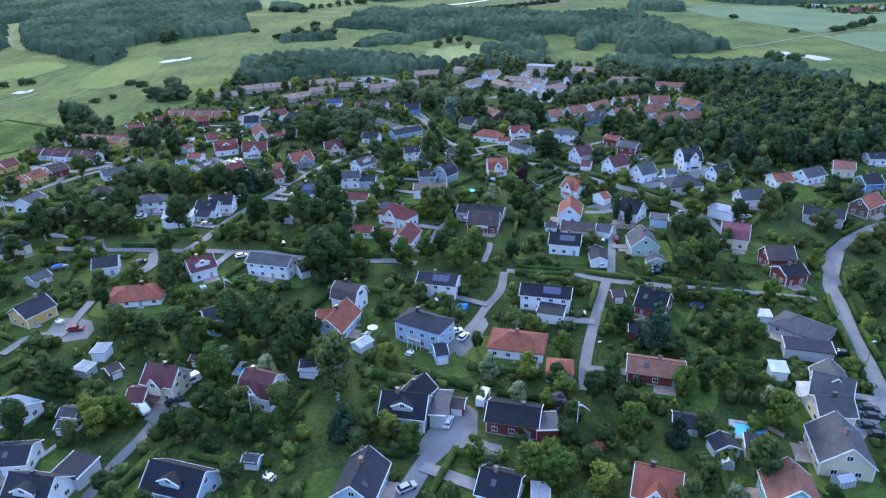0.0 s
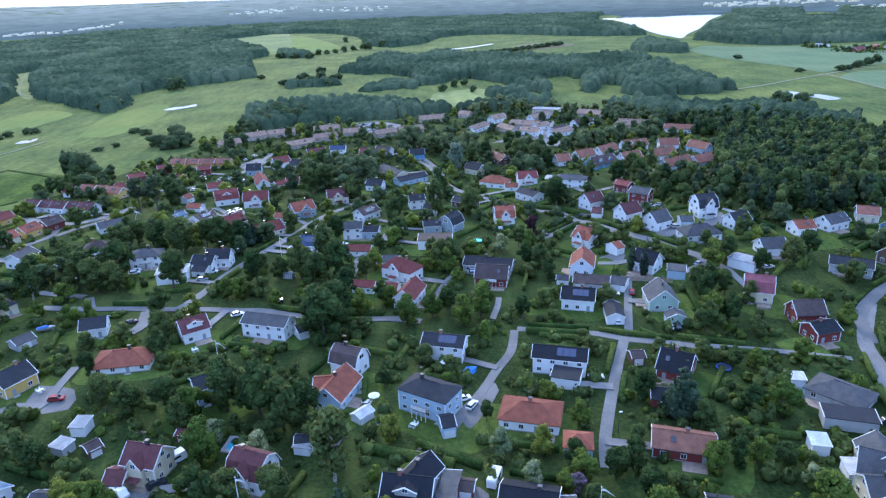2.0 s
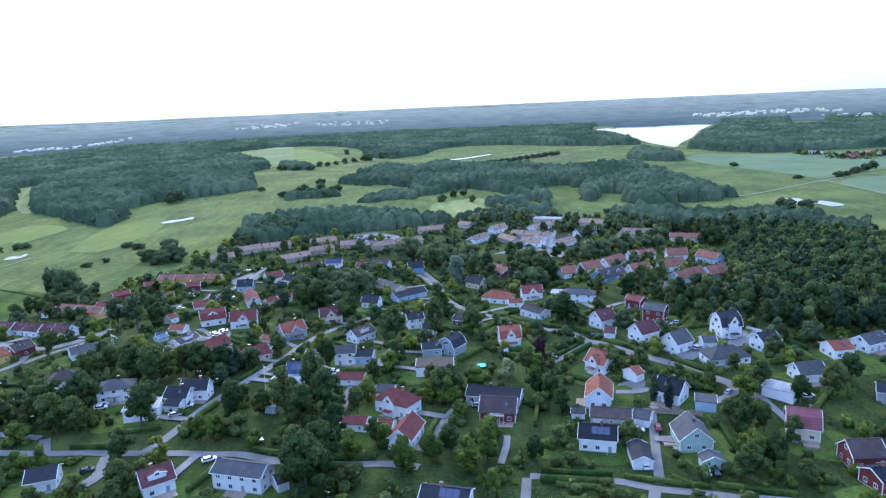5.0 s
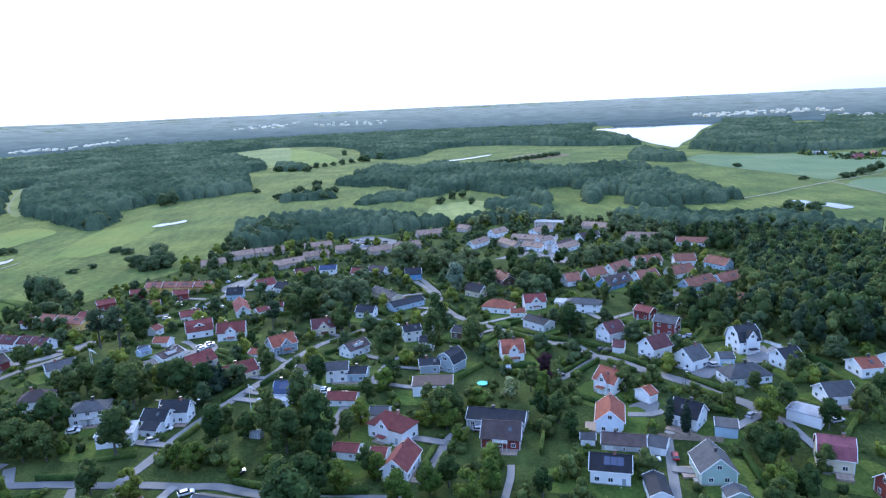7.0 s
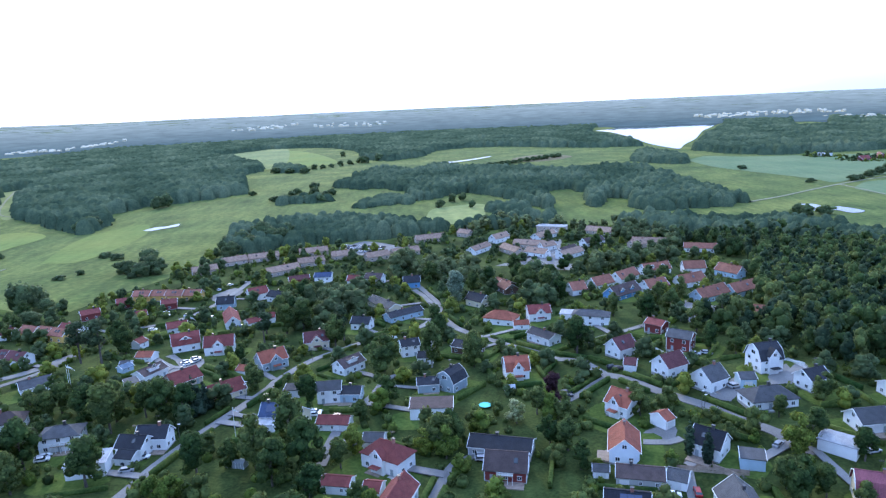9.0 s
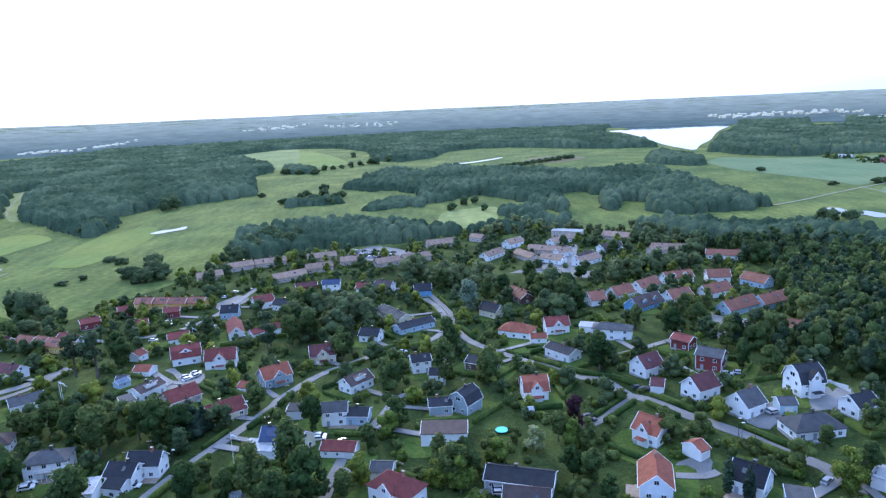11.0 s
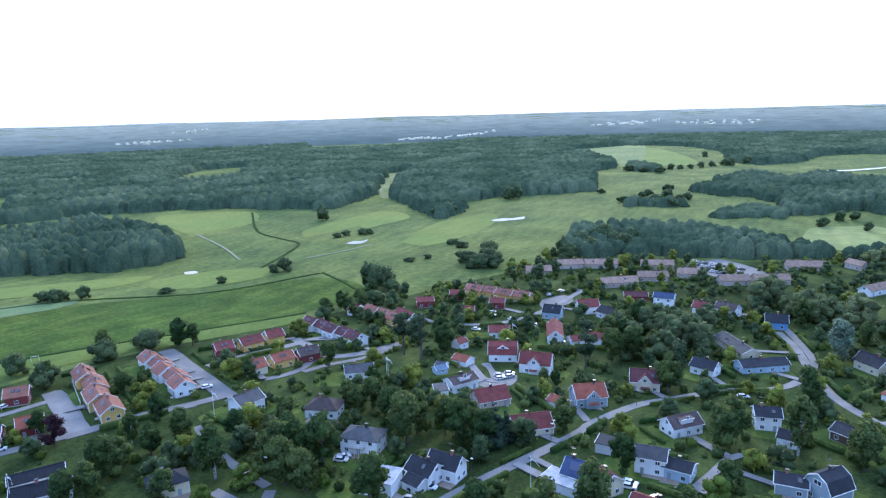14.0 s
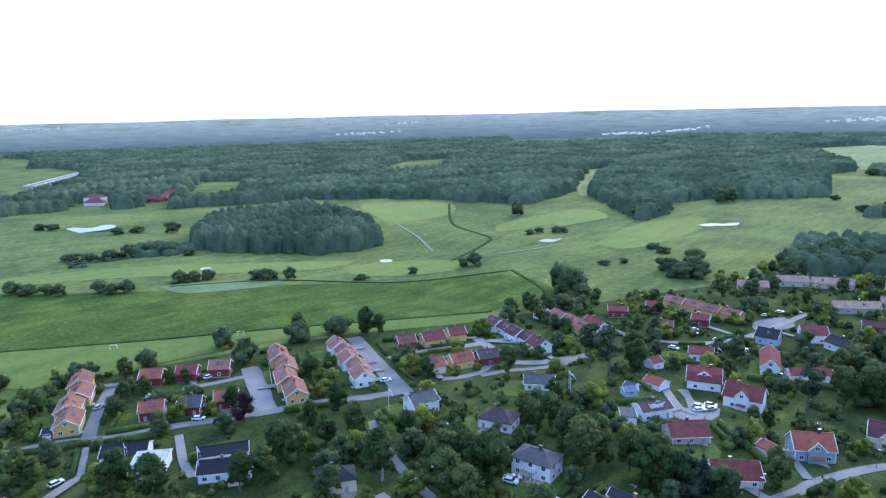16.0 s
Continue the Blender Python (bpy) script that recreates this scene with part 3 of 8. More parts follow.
sheet("yard", "paved", 0.1, [(56, 503), (95, 501), (104, 525), (118, 580), (98, 564), (76, 514)])
sheet("yard", "paved", 0.1, [(121, 268), (136, 282), (135, 273), (123, 264)])
sheet("yard", "paved", 0.1, [(96, 264), (109, 274), (110, 268), (100, 258)])
sheet("yard", "paved", 0.1, [(-122, 466), (-112, 483), (-103, 470), (-115, 452)])
sheet("mown_strip", "mown", 0.12, [(-298, 181), (-345, 192), (-304, 250), (-266, 317), (-233, 385), (-221, 381), (-240, 331), (-266, 279), (-280, 222), (-289, 190)])
sheet("fairway", "fair", 0.15, [(-290, 593), (-307, 700), (-277, 768), (-250, 701), (-257, 596)])
sheet("fairway", "fair", 0.15, [(-385, 587), (-412, 629), (-408, 752), (-366, 723), (-374, 640)])
sheet("fairway", "fair", 0.15, [(-383, 416), (-370, 449), (-335, 479), (-316, 459), (-334, 417), (-360, 401)])
sheet("fairway", "fair", 0.15, [(-497, 559), (-495, 641), (-559, 705), (-635, 654), (-615, 620)])
sheet("fairway", "fair", 0.15, [(-507, 231), (-469, 325), (-404, 424), (-389, 393), (-451, 280), (-486, 226)])
sheet("fairway", "fair", 0.15, [(-661, 1186), (-592, 1223), (-515, 1061), (-551, 1000)])
sheet("fairway", "fair", 0.15, [(-545, 1920), (-328, 1998), (-149, 1487), (-288, 1469)])
sheet("fairway", "fair", 0.15, [(-411, 730), (-392, 756), (-352, 722), (-355, 667), (-365, 650)])
sheet("open_meadow", "pale", 0.4, [(13, 695), (23, 767), (45, 784), (79, 790), (75, 725), (66, 685), (38, 674)])
sheet("open_meadow", "pale", 0.4, [(-2669, 2286), (-2401, 2618), (-1936, 2753), (-1646, 2210), (-1983, 1926)])
sheet("open_meadow", "pale", 0.4, [(-540, 1857), (-401, 2235), (-253, 1458), (-319, 1423), (-419, 1517)])
sheet("open_meadow", "pale", 0.4, [(-662, 1159), (-626, 1205), (-499, 960), (-473, 861)])
sheet("reed_bed", "reed", 0.14, [(-408, 290), (-398, 322), (-374, 355), (-364, 337), (-379, 294)])
sheet("barley_field", "field", 0.3, [(461, 1162), (453, 1041), (473, 938), (482, 900), (490, 860), (490, 819), (510, 826), (551, 846), (638, 899), (700, 980), (779, 1098), (727, 1132), (650, 1153), (564, 1180), (519, 1220)])
sheet("barley_field", "field", 0.3, [(478, 760), (476, 715), (474, 672), (500, 680), (581, 790), (578, 812), (530, 812), (490, 778)])
sheet("pond", "water", 0.25, [(-261, 726), (-256, 742), (-246, 745), (-237, 759), (-233, 743), (-245, 730), (-252, 722)])
sheet("pond", "water", 0.25, [(-331, 574), (-332, 586), (-325, 588), (-324, 598), (-319, 584), (-322, 575)])
sheet("pond", "water", 0.25, [(371, 684), (383, 680), (383, 659), (395, 659), (400, 630), (384, 624), (380, 644), (363, 635), (365, 657)])
sheet("pond", "water", 0.25, [(-690, 301), (-706, 323), (-718, 342), (-700, 352), (-708, 370), (-694, 374), (-677, 361), (-678, 340), (-681, 323)])
sheet("river", "water", 0.25, [(45, 1350), (89, 1366), (127, 1404), (163, 1447), (166, 1436), (131, 1388), (91, 1348), (50, 1336)])
sheet("lake", "water", 0.6, [(647, 2487), (800, 2778), (970, 2763), (1133, 2761), (1233, 2671), (1061, 2365), (871, 2038), (709, 1710), (607, 1529), (552, 1420), (545, 1459), (555, 1612), (605, 1899), (640, 2202), (632, 2322)])
sheet("lake", "water", 0.6, [(979, 4044), (1065, 4181), (1028, 3945), (1038, 3827), (907, 3624), (909, 3731)])
sheet("lake", "water", 0.6, [(1409, 2517), (1442, 2445), (1499, 2427), (1344, 2191), (1342, 2275), (1313, 2328)])
sheet("reed_meadow", "brown", 0.3, [(189, 1308), (243, 1276), (314, 1352), (272, 1428), (211, 1384)])
sheet("bunker", "sand", 0.2, [(-444, 335), (-444, 342), (-433, 338), (-433, 332)])
sheet("bunker", "sand", 0.2, [(-382, 445), (-377, 451), (-370, 446), (-375, 440)])
road(2, [(-347, 192), (-306, 250), (-267, 318), (-232, 393)], DITCH, "ditch")
road(2.2, [(-286, 480), (-252, 460), (-220, 437)], DITCH, "ditch")
road(3, [(-550, 700), (-454, 602), (-401, 575), (-372, 562), (-353, 522), (-338, 476)], DITCH, "ditch")
road(2.5, [(-498, 567), (-427, 528), (-372, 491)], PATHWAY, "footpath")
road(2.5, [(-327, 515), (-316, 544), (-308, 579)], PATHWAY, "footpath")
road(4, [(340, 713), (383, 736), (434, 769), (486, 801), (540, 830), (581, 847)], PATHWAY, "footpath")
road(3.5, [(486, 801), (481, 739), (473, 665)], PATHWAY, "footpath")
road(2.2, [(-403, 295), (-374, 355), (-321, 405), (-286, 477)], DITCH, "ditch")
road(3, [(-461, 868), (-507, 914), (-579, 1053), (-644, 1195)], PATHWAY, "footpath")

# ---------- houses ----------
HOUSES = []
ROOFWORD = {"orange": "orange tiled", "red": "red tiled", "maroon": "dark red tiled", "brown": "dark brown", "rust": "rust red", "brick": "brick red tiled", "tan": "pinkish brown", "grey": "grey", "dark": "dark grey", "black": "black", "blue": "dark blue", "bluegrey": "blue grey metal", "silver": "pale grey", "pink": "pinkish red", "white": "white"}
WALLWORD = {"white": "white", "cream": "cream", "yellow": "ochre yellow", "falu": "dark red wooden", "lblue": "light blue", "lbwhite": "pale white", "grey": "grey", "bgrey": "blue grey", "teal": "teal", "lgreen": "pale green", "brown": "brown wooden", "blue": "bright blue", "tanwall": "beige"}


def window_frame(w, h):
    s = Shape()
    b = 0.11
    s.box(-w / 2, -0.07, -h / 2, w / 2, 0.03, -h / 2 + b).box(-w / 2, -0.07, h / 2 - b, w / 2, 0.03, h / 2)
    s.box(-w / 2, -0.07, -h / 2 + b, -w / 2 + b, 0.03, h / 2 - b).box(w / 2 - b, -0.07, -h / 2 + b, w / 2, 0.03, h / 2 - b)
    s.box(-0.04, -0.06, -h / 2 + b, 0.04, 0.03, h / 2 - b)
    return s.mesh("window", [TRIM])


def window_pane(w, h):
    return Shape().box(-w / 2 + 0.1, -0.02, -h / 2 + 0.1, w / 2 - 0.1, 0.02, h / 2 - 0.1).mesh("pane", [PANE])


WIN = {k: (window_frame(*k), window_pane(*k)) for k in ((1.3, 1.3), (0.9, 1.1), (2.2, 1.4))}
DOOR_ME = Shape().box(-0.5, -0.06, 0, 0.5, 0.03, 2.05).mesh("door", [paint("door_paint", (0.30, 0.34, 0.36))])
GATE_ME = Shape().box(-1.25, -0.06, 0, 1.25, 0.03, 2.1).mesh("garage_door", [paint("garage_door_paint", (0.68, 0.69, 0.68))])
SKY_ME = Shape().box(-0.55, -0.75, 0, 0.55, 0.75, 0.14, 0, 0.96).mesh("skylight", [PANE])


def roof_shape(profile, x0, x1, t=0.2):
    """A sheet of roof over the profile (points across the width), from x0 to x1, with real thickness."""
    s, k = Shape(), len(profile)
    for x in (x0, x1):
        s.v += [(x, y, z) for y, z in profile] + [(x, y, z - t) for y, z in profile]
    m = 2 * k
    for i in range(k - 1):
        s.f += [(i, m + i, m + i + 1, i + 1), (k + i + 1, m + k + i + 1, m + k + i, k + i), (i + 1, k + i + 1, k + i, i), (m + i, m + k + i, m + k + i + 1, m + i + 1)]
    s.f += [(0, k, m + k, m), (k - 1, m + k - 1, m + 2 * k - 1, 2 * k - 1)]
    s.s = [0] * len(s.f)
    return s


def barge(profile, x, t=0.26, d=0.07):
    """The white boards along a gable's edge."""
    s, k = Shape(), len(profile)
    for dx in (-d, d):
        s.v += [(x + dx, y, z + 0.03) for y, z in profile] + [(x + dx, y, z - t) for y, z in profile]
    m = 2 * k
    for i in range(k - 1):
        s.f += [(i, m + i, m + i + 1, i + 1), (k + i + 1, m + k + i + 1, m + k + i, k + i), (i + 1, k + i + 1, k + i, i), (m + i, m + k + i, m + k + i + 1, m + i + 1)]
    s.s = [0] * len(s.f)
    return s


def body(profile, x0, x1):
    """A closed house body under the profile (which runs from eave to eave)."""
    lo = [(x0, profile[0][0], -1.4)] + [(x0, y, z) for y, z in profile] + [(x0, profile[-1][0], -1.4)]
    hi = [(x1, p[1], p[2]) for p in lo]
    return Shape().solid(lo, hi)


def seen_side(x, y, nx, ny):
    """Whether a wall with this normal can face any part of the flight."""
    return any((ex - x) * nx + (ey - y) * ny > 0 for ex, ey in ((0, 0), (2, 60), (-7, 120)))


def wing(root, x, y, turn, depth, width, ridge, eave, roof, wall, over=0.35):
    """A cross gable: a short body with its own roof, whose gable end looks along local -y when turn is 0."""
    at = pose(x, y, 0, 0, 0, turn)
    h = width / 2
    prof = [(-h, eave), (0, ridge), (h, eave)]
    k = (ridge - eave) / h
    rp = [(-h - over, eave - over * k + 0.2), (0, ridge + 0.2), (h + over, eave - over * k + 0.2)]
    b = part("gable_wing", body(prof, 0, depth), WALL[wall], root, at=at @ pose(0, 0, 0, 0, 0, -90))
    part("wing_roof", roof_shape(rp, 0, depth + over), ROOF[roof], b)
    part("bargeboard", barge(rp, depth + over), TRIM, b)
    f, p = WIN[(1.3, 1.3)]
    win = part("window", f, None, b, at=pose(depth + 0.02, 0, max(eave + 0.35, ridge - 2.2), 0, 0, 90))
    part("pane", p, None, win)
    return b


def house(kind, x, y, heading, length, width, ridge, form, roof, wall, extra):
    small = kind in ("garage", "shed")
    far = math.hypot(x, y - 60) > 300
    z = land(x, y)
    root = new({"villa": "house"}.get(kind, kind))
    root.matrix_basis = pose(x, y, z, 0, 0, heading)
    L, h, over = length / 2, width / 2, 0.25 if small else 0.45
    rise = {"f": 0.25}.get(form, width * (0.42 if ridge >= 7 else 0.33 if ridge >= 5.8 else 0.24))
    if "2" in extra:
        rise = width * 0.26
    if form == "m":
        rise = width * 0.5
    eave = max(1.9, ridge - rise)
    HOUSES.append((x, y, radians(heading), L, h))
    word = {"villa": "house", "row_house": "terraced house", "garage": "garage", "shed": "garden shed"}[kind]
    top = {"g": "gable roof", "h": "hipped roof", "m": "gambrel roof", "f": "flat roof"}[form]
    tagged(root, f"{WALLWORD[wall]} {word} with {ROOFWORD[roof]} {top}", "house" if not small else kind, {"villa": "houses of the suburb", "row_house": "terraced houses", "garage": "garages", "shed": "garden sheds"}[kind])
    if form == "m":
        prof = [(-h, eave), (-h * 0.66, eave + rise * 0.64), (0, ridge), (h * 0.66, eave + rise * 0.64), (h, eave)]
        rp = [(-h - 0.35, eave - 0.25), (-h * 0.68, eave + rise * 0.64 + 0.2), (0, ridge + 0.2), (h * 0.68, eave + rise * 0.64 + 0.2), (h + 0.35, eave - 0.25)]
    elif form == "f":
        prof = [(-h, eave), (h, eave + 0.25)]
        rp = [(-h - over, eave + 0.2), (h + over, eave + 0.5)]
    else:
        k = (ridge - eave) / h
        prof = [(-h, eave), (0, ridge), (h, eave)]
        rp = [(-h - over, eave - over * k + 0.2), (0, ridge + 0.2), (h + over, eave - over * k + 0.2)]
    if form == "h":
        i = min(h * 0.95, L * 0.85)
        part("wall", Shape().box(-L, -h, -1.4, L, h, eave), WALL[wall], root)
        lo = [(-L - over, -h - over, eave), (L + over, -h - over, eave), (L + over, h + over, eave), (-L - over, h + over, eave)]
        s = Shape().solid([(a, b, c - 0.2) for a, b, c in lo], lo)
        s.f.pop(1), s.s.pop(1)
        r0, r1 = (-L + i, 0, ridge), (L - i, 0, ridge)
        s.poly([lo[0], lo[1], r1, r0]).poly([lo[2], lo[3], r0, r1]).poly([lo[1], lo[2], r1]).poly([lo[3], lo[0], r0])
        part("roof", s, ROOF[roof], root)
        rd = Shape()
        rd.box(-L + i, -0.16, ridge - 0.05, L - i, 0.16, ridge + 0.12)
        part("ridge_cap", rd, ROOF[roof], root)
    else:
        part("wall", body(prof, -L, L), WALL[wall], root)
        part("roof", roof_shape(rp, -L - over, L + over), ROOF[roof], root)
        if wall != "tanwall":
            for x1 in (-L - over, L + over):
                part("bargeboard", barge(rp, x1), TRIM, root)
        if form != "f":
            part("ridge_cap", Shape().box(-L - over, -0.15, ridge + 0.12, L + over, 0.15, ridge + 0.30), ROOF[roof], root)
        if not small and not far:
            for s_ in (-1, 1):
                if seen_side(x, y, -math.sin(radians(heading)) * s_, math.cos(radians(heading)) * s_):
                    part("gutter", Shape().box(-L - over, min(s_ * (h + over), s_ * (h + over + 0.13)), rp[0][1] - 0.2, L + over, max(s_ * (h + over), s_ * (h + over + 0.13)), rp[0][1] - 0.06), TRIM if wall != "falu" else SHEETMETAL, root)
    if not small and not far and form != "f" and wall not in ("white", "lbwhite"):
        for sx in (-1, 1):
            for sy in (-1, 1):
                part("corner_board", Shape().box(sx * (L + 0.01) - 0.11, sy * (h + 0.01) - 0.11, 0.3, sx * (L + 0.01) + 0.11, sy * (h + 0.01) + 0.11, eave - 0.1), TRIM, root)
    if not small:
        part("plinth", Shape().box(-L - 0.04, -h - 0.04, -1.4, L + 0.04, h + 0.04, 0.35), STONE, root)
    rng = random.Random(int(x * 7 + y * 13))
    ch, sh_ = math.cos(radians(heading)), math.sin(radians(heading))

    def opening(lx, ly, lz, turn, size):
        f, p = WIN[size]
        w = part("window", f, None, root, at=pose(lx, ly, lz, 0, 0, turn))
        part("pane", p, None, w)

    storeys = [1.55] + ([4.2] if eave > 4.9 else [])
    if form != "f" or not small:
        for s_ in (-1, 1):
            if not seen_side(x, y, -sh_ * s_, ch * s_):
                continue
            n = max(1, int(length / (3.4 if not far else 4.5)))
            door_i = rng.randrange(n)
            for lz in storeys:
                for i in range(n):
                    lx = -L + length * (i + 0.5) / n
                    turn = 0 if s_ < 0 else 180
                    if lz < 2 and i == door_i and not far:
                        part("door" if not small else "garage_door", DOOR_ME if not small else GATE_ME, None, root, at=pose(lx, s_ * (h + 0.02), 0.1, 0, 0, turn))
                        if not small:
                            part("step", Shape().box(-0.9, -1.1, -0.6, 0.9, 0.0, 0.16), STONE, root, at=pose(lx, s_ * (h + 0.05), 0, 0, 0, turn))
                        continue
                    if small and (kind == "shed" and i):
                        continue
                    opening(lx, s_ * (h + 0.02), lz, turn, (1.3, 1.3) if not small else (0.9, 1.1))
        for s_ in (-1, 1):
            if small or not seen_side(x, y, ch * s_, sh_ * s_):
                continue
            turn = 90 if s_ > 0 else -90
            for lz in storeys:
                for ly in ((-h * 0.45, h * 0.45) if not far else (0,)):
                    opening(s_ * (L + 0.02), ly, lz, turn, (1.3, 1.3))
            if form in "gm" and ridge - eave > 2.3:
                opening(s_ * (L + 0.02), 0, eave + (ridge - eave) * 0.36, turn, (1.3, 1.3) if form == "g" else (2.2, 1.4))
    slope = 0 if form == "f" else math.degrees(math.atan2(ridge - eave, h))

    def on_roof(lx, u, s_):
        """A point of the roof at lx, the share u from eave to ridge, on the side s_."""
        return Matrix.Translation((lx, s_ * h * (1 - u), eave + (ridge - eave) * u + 0.22)) @ pose(0, 0, 0, -slope * s_, 0, 0)

    face = -1 if -x * sh_ - (60 - y) * ch > 0 else 1
    if "c" in extra or (not small and form != "f" and rng.random() < 0.65):
        cx = L * rng.uniform(-0.5, 0.5)
        c = part("chimney", Shape().box(cx - 0.4, -0.32, ridge - 0.8, cx + 0.4, 0.32, ridge + 1.15), BRICKWORK if rng.random() < 0.5 else SHEETMETAL, root)
        if not far and rng.random() < 0.35:
            mast = Shape().box(cx - 0.55, -0.03, ridge + 0.2, cx - 0.49, 0.03, ridge + 3.4).box(cx - 1.3, -0.03, ridge + 3.1, cx + 0.3, 0.03, ridge + 3.16)
            for k in range(5):
                mast.box(cx - 1.25 + 0.36 * k, -0.5, ridge + 3.12, cx - 1.21 + 0.36 * k, 0.5, ridge + 3.16)
            part("antenna", mast, SHEETMETAL, root)
        part("chimney_cap", Shape().box(cx - 0.5, -0.42, ridge + 1.15, cx + 0.5, 0.42, ridge + 1.28), SHEETMETAL, c)
    if "x" in extra and form != "f":
        d = 1.2
        wing(root, 0, face * (h - 1.5), 0 if face < 0 else 180, d + 1.5, min(length * 0.42, 4.4), ridge - 0.5, max(eave, ridge - 2.8), roof, wall)
        part("porch_roof", Shape().box(-1.6, -1.9, 2.5, 1.6, 0.0, 2.68), ROOF[roof], root, at=pose(0, face * (h + d), 0, 0, 0, 0 if face < 0 else 180))
    if "d" in extra and form in "gm":
        for lx in ((0,) if length < 13 else (-L * 0.45, L * 0.35)):
            wing(root, lx, face * (h * 0.3), 0 if face < 0 else 180, h * 0.5, 4.6 if length < 13 else 2.8, min(ridge - 0.3, eave + 3.3), eave + 2.0, roof, wall, 0.3)
    if "b" in extra:
        b = part("balcony", Shape().box(-2.2, -1.7, 2.7, 2.2, 0, 2.9), DECK, root, at=pose(0, face * h, 0, 0, 0, 0 if face < 0 else 180))
        for px in (-2.1, -0.7, 0.7, 2.0):
            part("post", Shape().box(px, -1.66, -0.8, px + 0.12, -1.54, 3.85), TRIM, b)
        part("railing", Shape().box(-2.2, -1.7, 3.75, 2.2, -1.62, 3.87).box(-2.2, -1.69, 3.0, 2.2, -1.63, 3.5), TRIM, b)
    if "s" in extra and form == "g":
        if kind == "villa" and ridge > 6.4 and wall == "white":
            for i in range(3):
                part("solar_panel", Shape().box(-0.85, -1.3, 0, 0.8, 1.3, 0.06), SOLAR, root, at=on_roof(L * 0.5 - i * 1.75, 0.55, face))
        else:
            for s_ in (-1, 1):
                for lx in (-0.9, 0.9):
                    if rng.random() < 0.75:
                        q = part("skylight", SKY_ME, None, root, at=on_roof(lx, 0.55, s_))
    elif form == "g" and not small and rng.random() < 0.3:
        part("skylight", SKY_ME, None, root, at=on_roof(L * rng.uniform(-0.6, 0.6), 0.5, face))
    if not small and kind == "villa" and not far and rng.random() < 0.6:
        d = rng.uniform(2.4, 3.6)
        w_ = min(length, rng.uniform(4, 7))
        lx = rng.uniform(-(L - w_ / 2), L - w_ / 2) if L > w_ / 2 else 0
        part("terrace", Shape().box(lx - w_ / 2, -d, -0.9, lx + w_ / 2, 0, 0.28), DECK, root, at=pose(0, face * (h + 0.05), 0, 0, 0, 0 if face < 0 else 180))
    return root


house("villa", -115.4, 176.2, 60, 9.1, 8.1, 6.5, "g", "dark", "yellow", "")
house("villa", -88.6, 186.6, 6, 16.0, 10.8, 5.0, "h", "orange", "white", "")
house("garage", -126.2, 201.4, 56, 6.0, 5.4, 3.6, "g", "grey", "grey", "")
house("villa", -106.3, 207.8, 15, 7.5, 8.1, 5.5, "g", "dark", "white", "")
house("villa", -72.9, 201.5, 33, 8.2, 7.2, 7.0, "g", "maroon", "white", "d")
house("villa", -49.1, 201.1, -19, 14.9, 7.2, 7.0, "g", "grey", "white", "2")
house("garage", -38.9, 198.8, 31, 3.2, 5.4, 4.0, "g", "dark", "white", "")
house("villa", -21.6, 176.1, -28, 8.2, 7.2, 8.0, "m", "brown", "white", "c")
house("villa", -23.9, 162.6, -111, 12.3, 8.1, 7.0, "g", "orange", "lblue", "")
house("villa", -25.9, 164.5, 1, 7.5, 6.3, 5.5, "g", "orange", "white", "")
house("villa", -58.2, 166.8, 29, 8.2, 7.2, 7.0, "g", "dark", "lblue", "2")
house("villa", -63.5, 136.3, -17, 8.2, 7.2, 8.0, "g", "maroon", "cream", "cx")
house("garage", -68.9, 132.7, -5, 4.4, 6.3, 4.2, "g", "maroon", "cream", "")
house("villa", -38.9, 131.2, -24, 8.2, 7.7, 8.3, "m", "maroon", "white", "cx")
house("villa", -4.7, 121.4, -14, 10.1, 8.1, 7.5, "g", "black", "grey", "d")
house("villa", -2.5, 125.9, -124, 8.2, 6.3, 7.0, "g", "black", "grey", "")
house("villa", 0.6, 155.4, -34, 13.7, 8.1, 8.5, "h", "dark", "lblue", "cb2")
house("garage", 4.3, 145.5, 10, 3.2, 5.4, 4.5, "g", "dark", "lblue", "")
house("villa", 5.7, 182.1, -18, 12.0, 7.2, 7.0, "g", "dark", "white", "s2")
house("villa", -13.7, 99.3, -106, 10.8, 8.1, 7.0, "g", "dark", "lblue", "c")
house("villa", -49.8, 101.9, -20, 12.2, 8.1, 7.0, "g", "black", "lblue", "d")
house("villa", -77.7, 101.4, -13, 9.4, 8.1, 7.0, "g", "dark", "white", "d")
house("garage", -73.0, 107.7, -19, 6.2, 6.3, 3.5, "f", "dark", "grey", "")
house("villa", -87.8, 112.6, 2, 7.5, 7.2, 5.0, "g", "dark", "white", "")
house("villa", -96.1, 128.4, -22, 7.5, 8.1, 5.0, "g", "bluegrey", "white", "")
house("shed", -87.6, 146.0, -23, 4.0, 3.6, 2.6, "f", "silver", "grey", "")
house("villa", 25.2, 148.0, -17, 14.4, 9.9, 5.5, "h", "orange", "white", "c")
house("garage", 34.0, 135.7, -13, 6.5, 6.3, 4.5, "h", "orange", "lblue", "")
house("villa", 57.6, 133.5, -19, 13.2, 8.1, 5.0, "g", "rust", "falu", "c")
house("villa", 19.7, 117.6, -17, 11.3, 8.1, 5.5, "g", "black", "falu", "c")
house("garage", 26.4, 114.1, -96, 5.9, 4.5, 3.6, "f", "grey", "falu", "")
house("villa", 37.3, 171.3, -17, 14.4, 7.2, 7.0, "g", "black", "white", "s2")
house("garage", 37.4, 163.5, -22, 7.4, 5.4, 3.5, "f", "dark", "white", "")
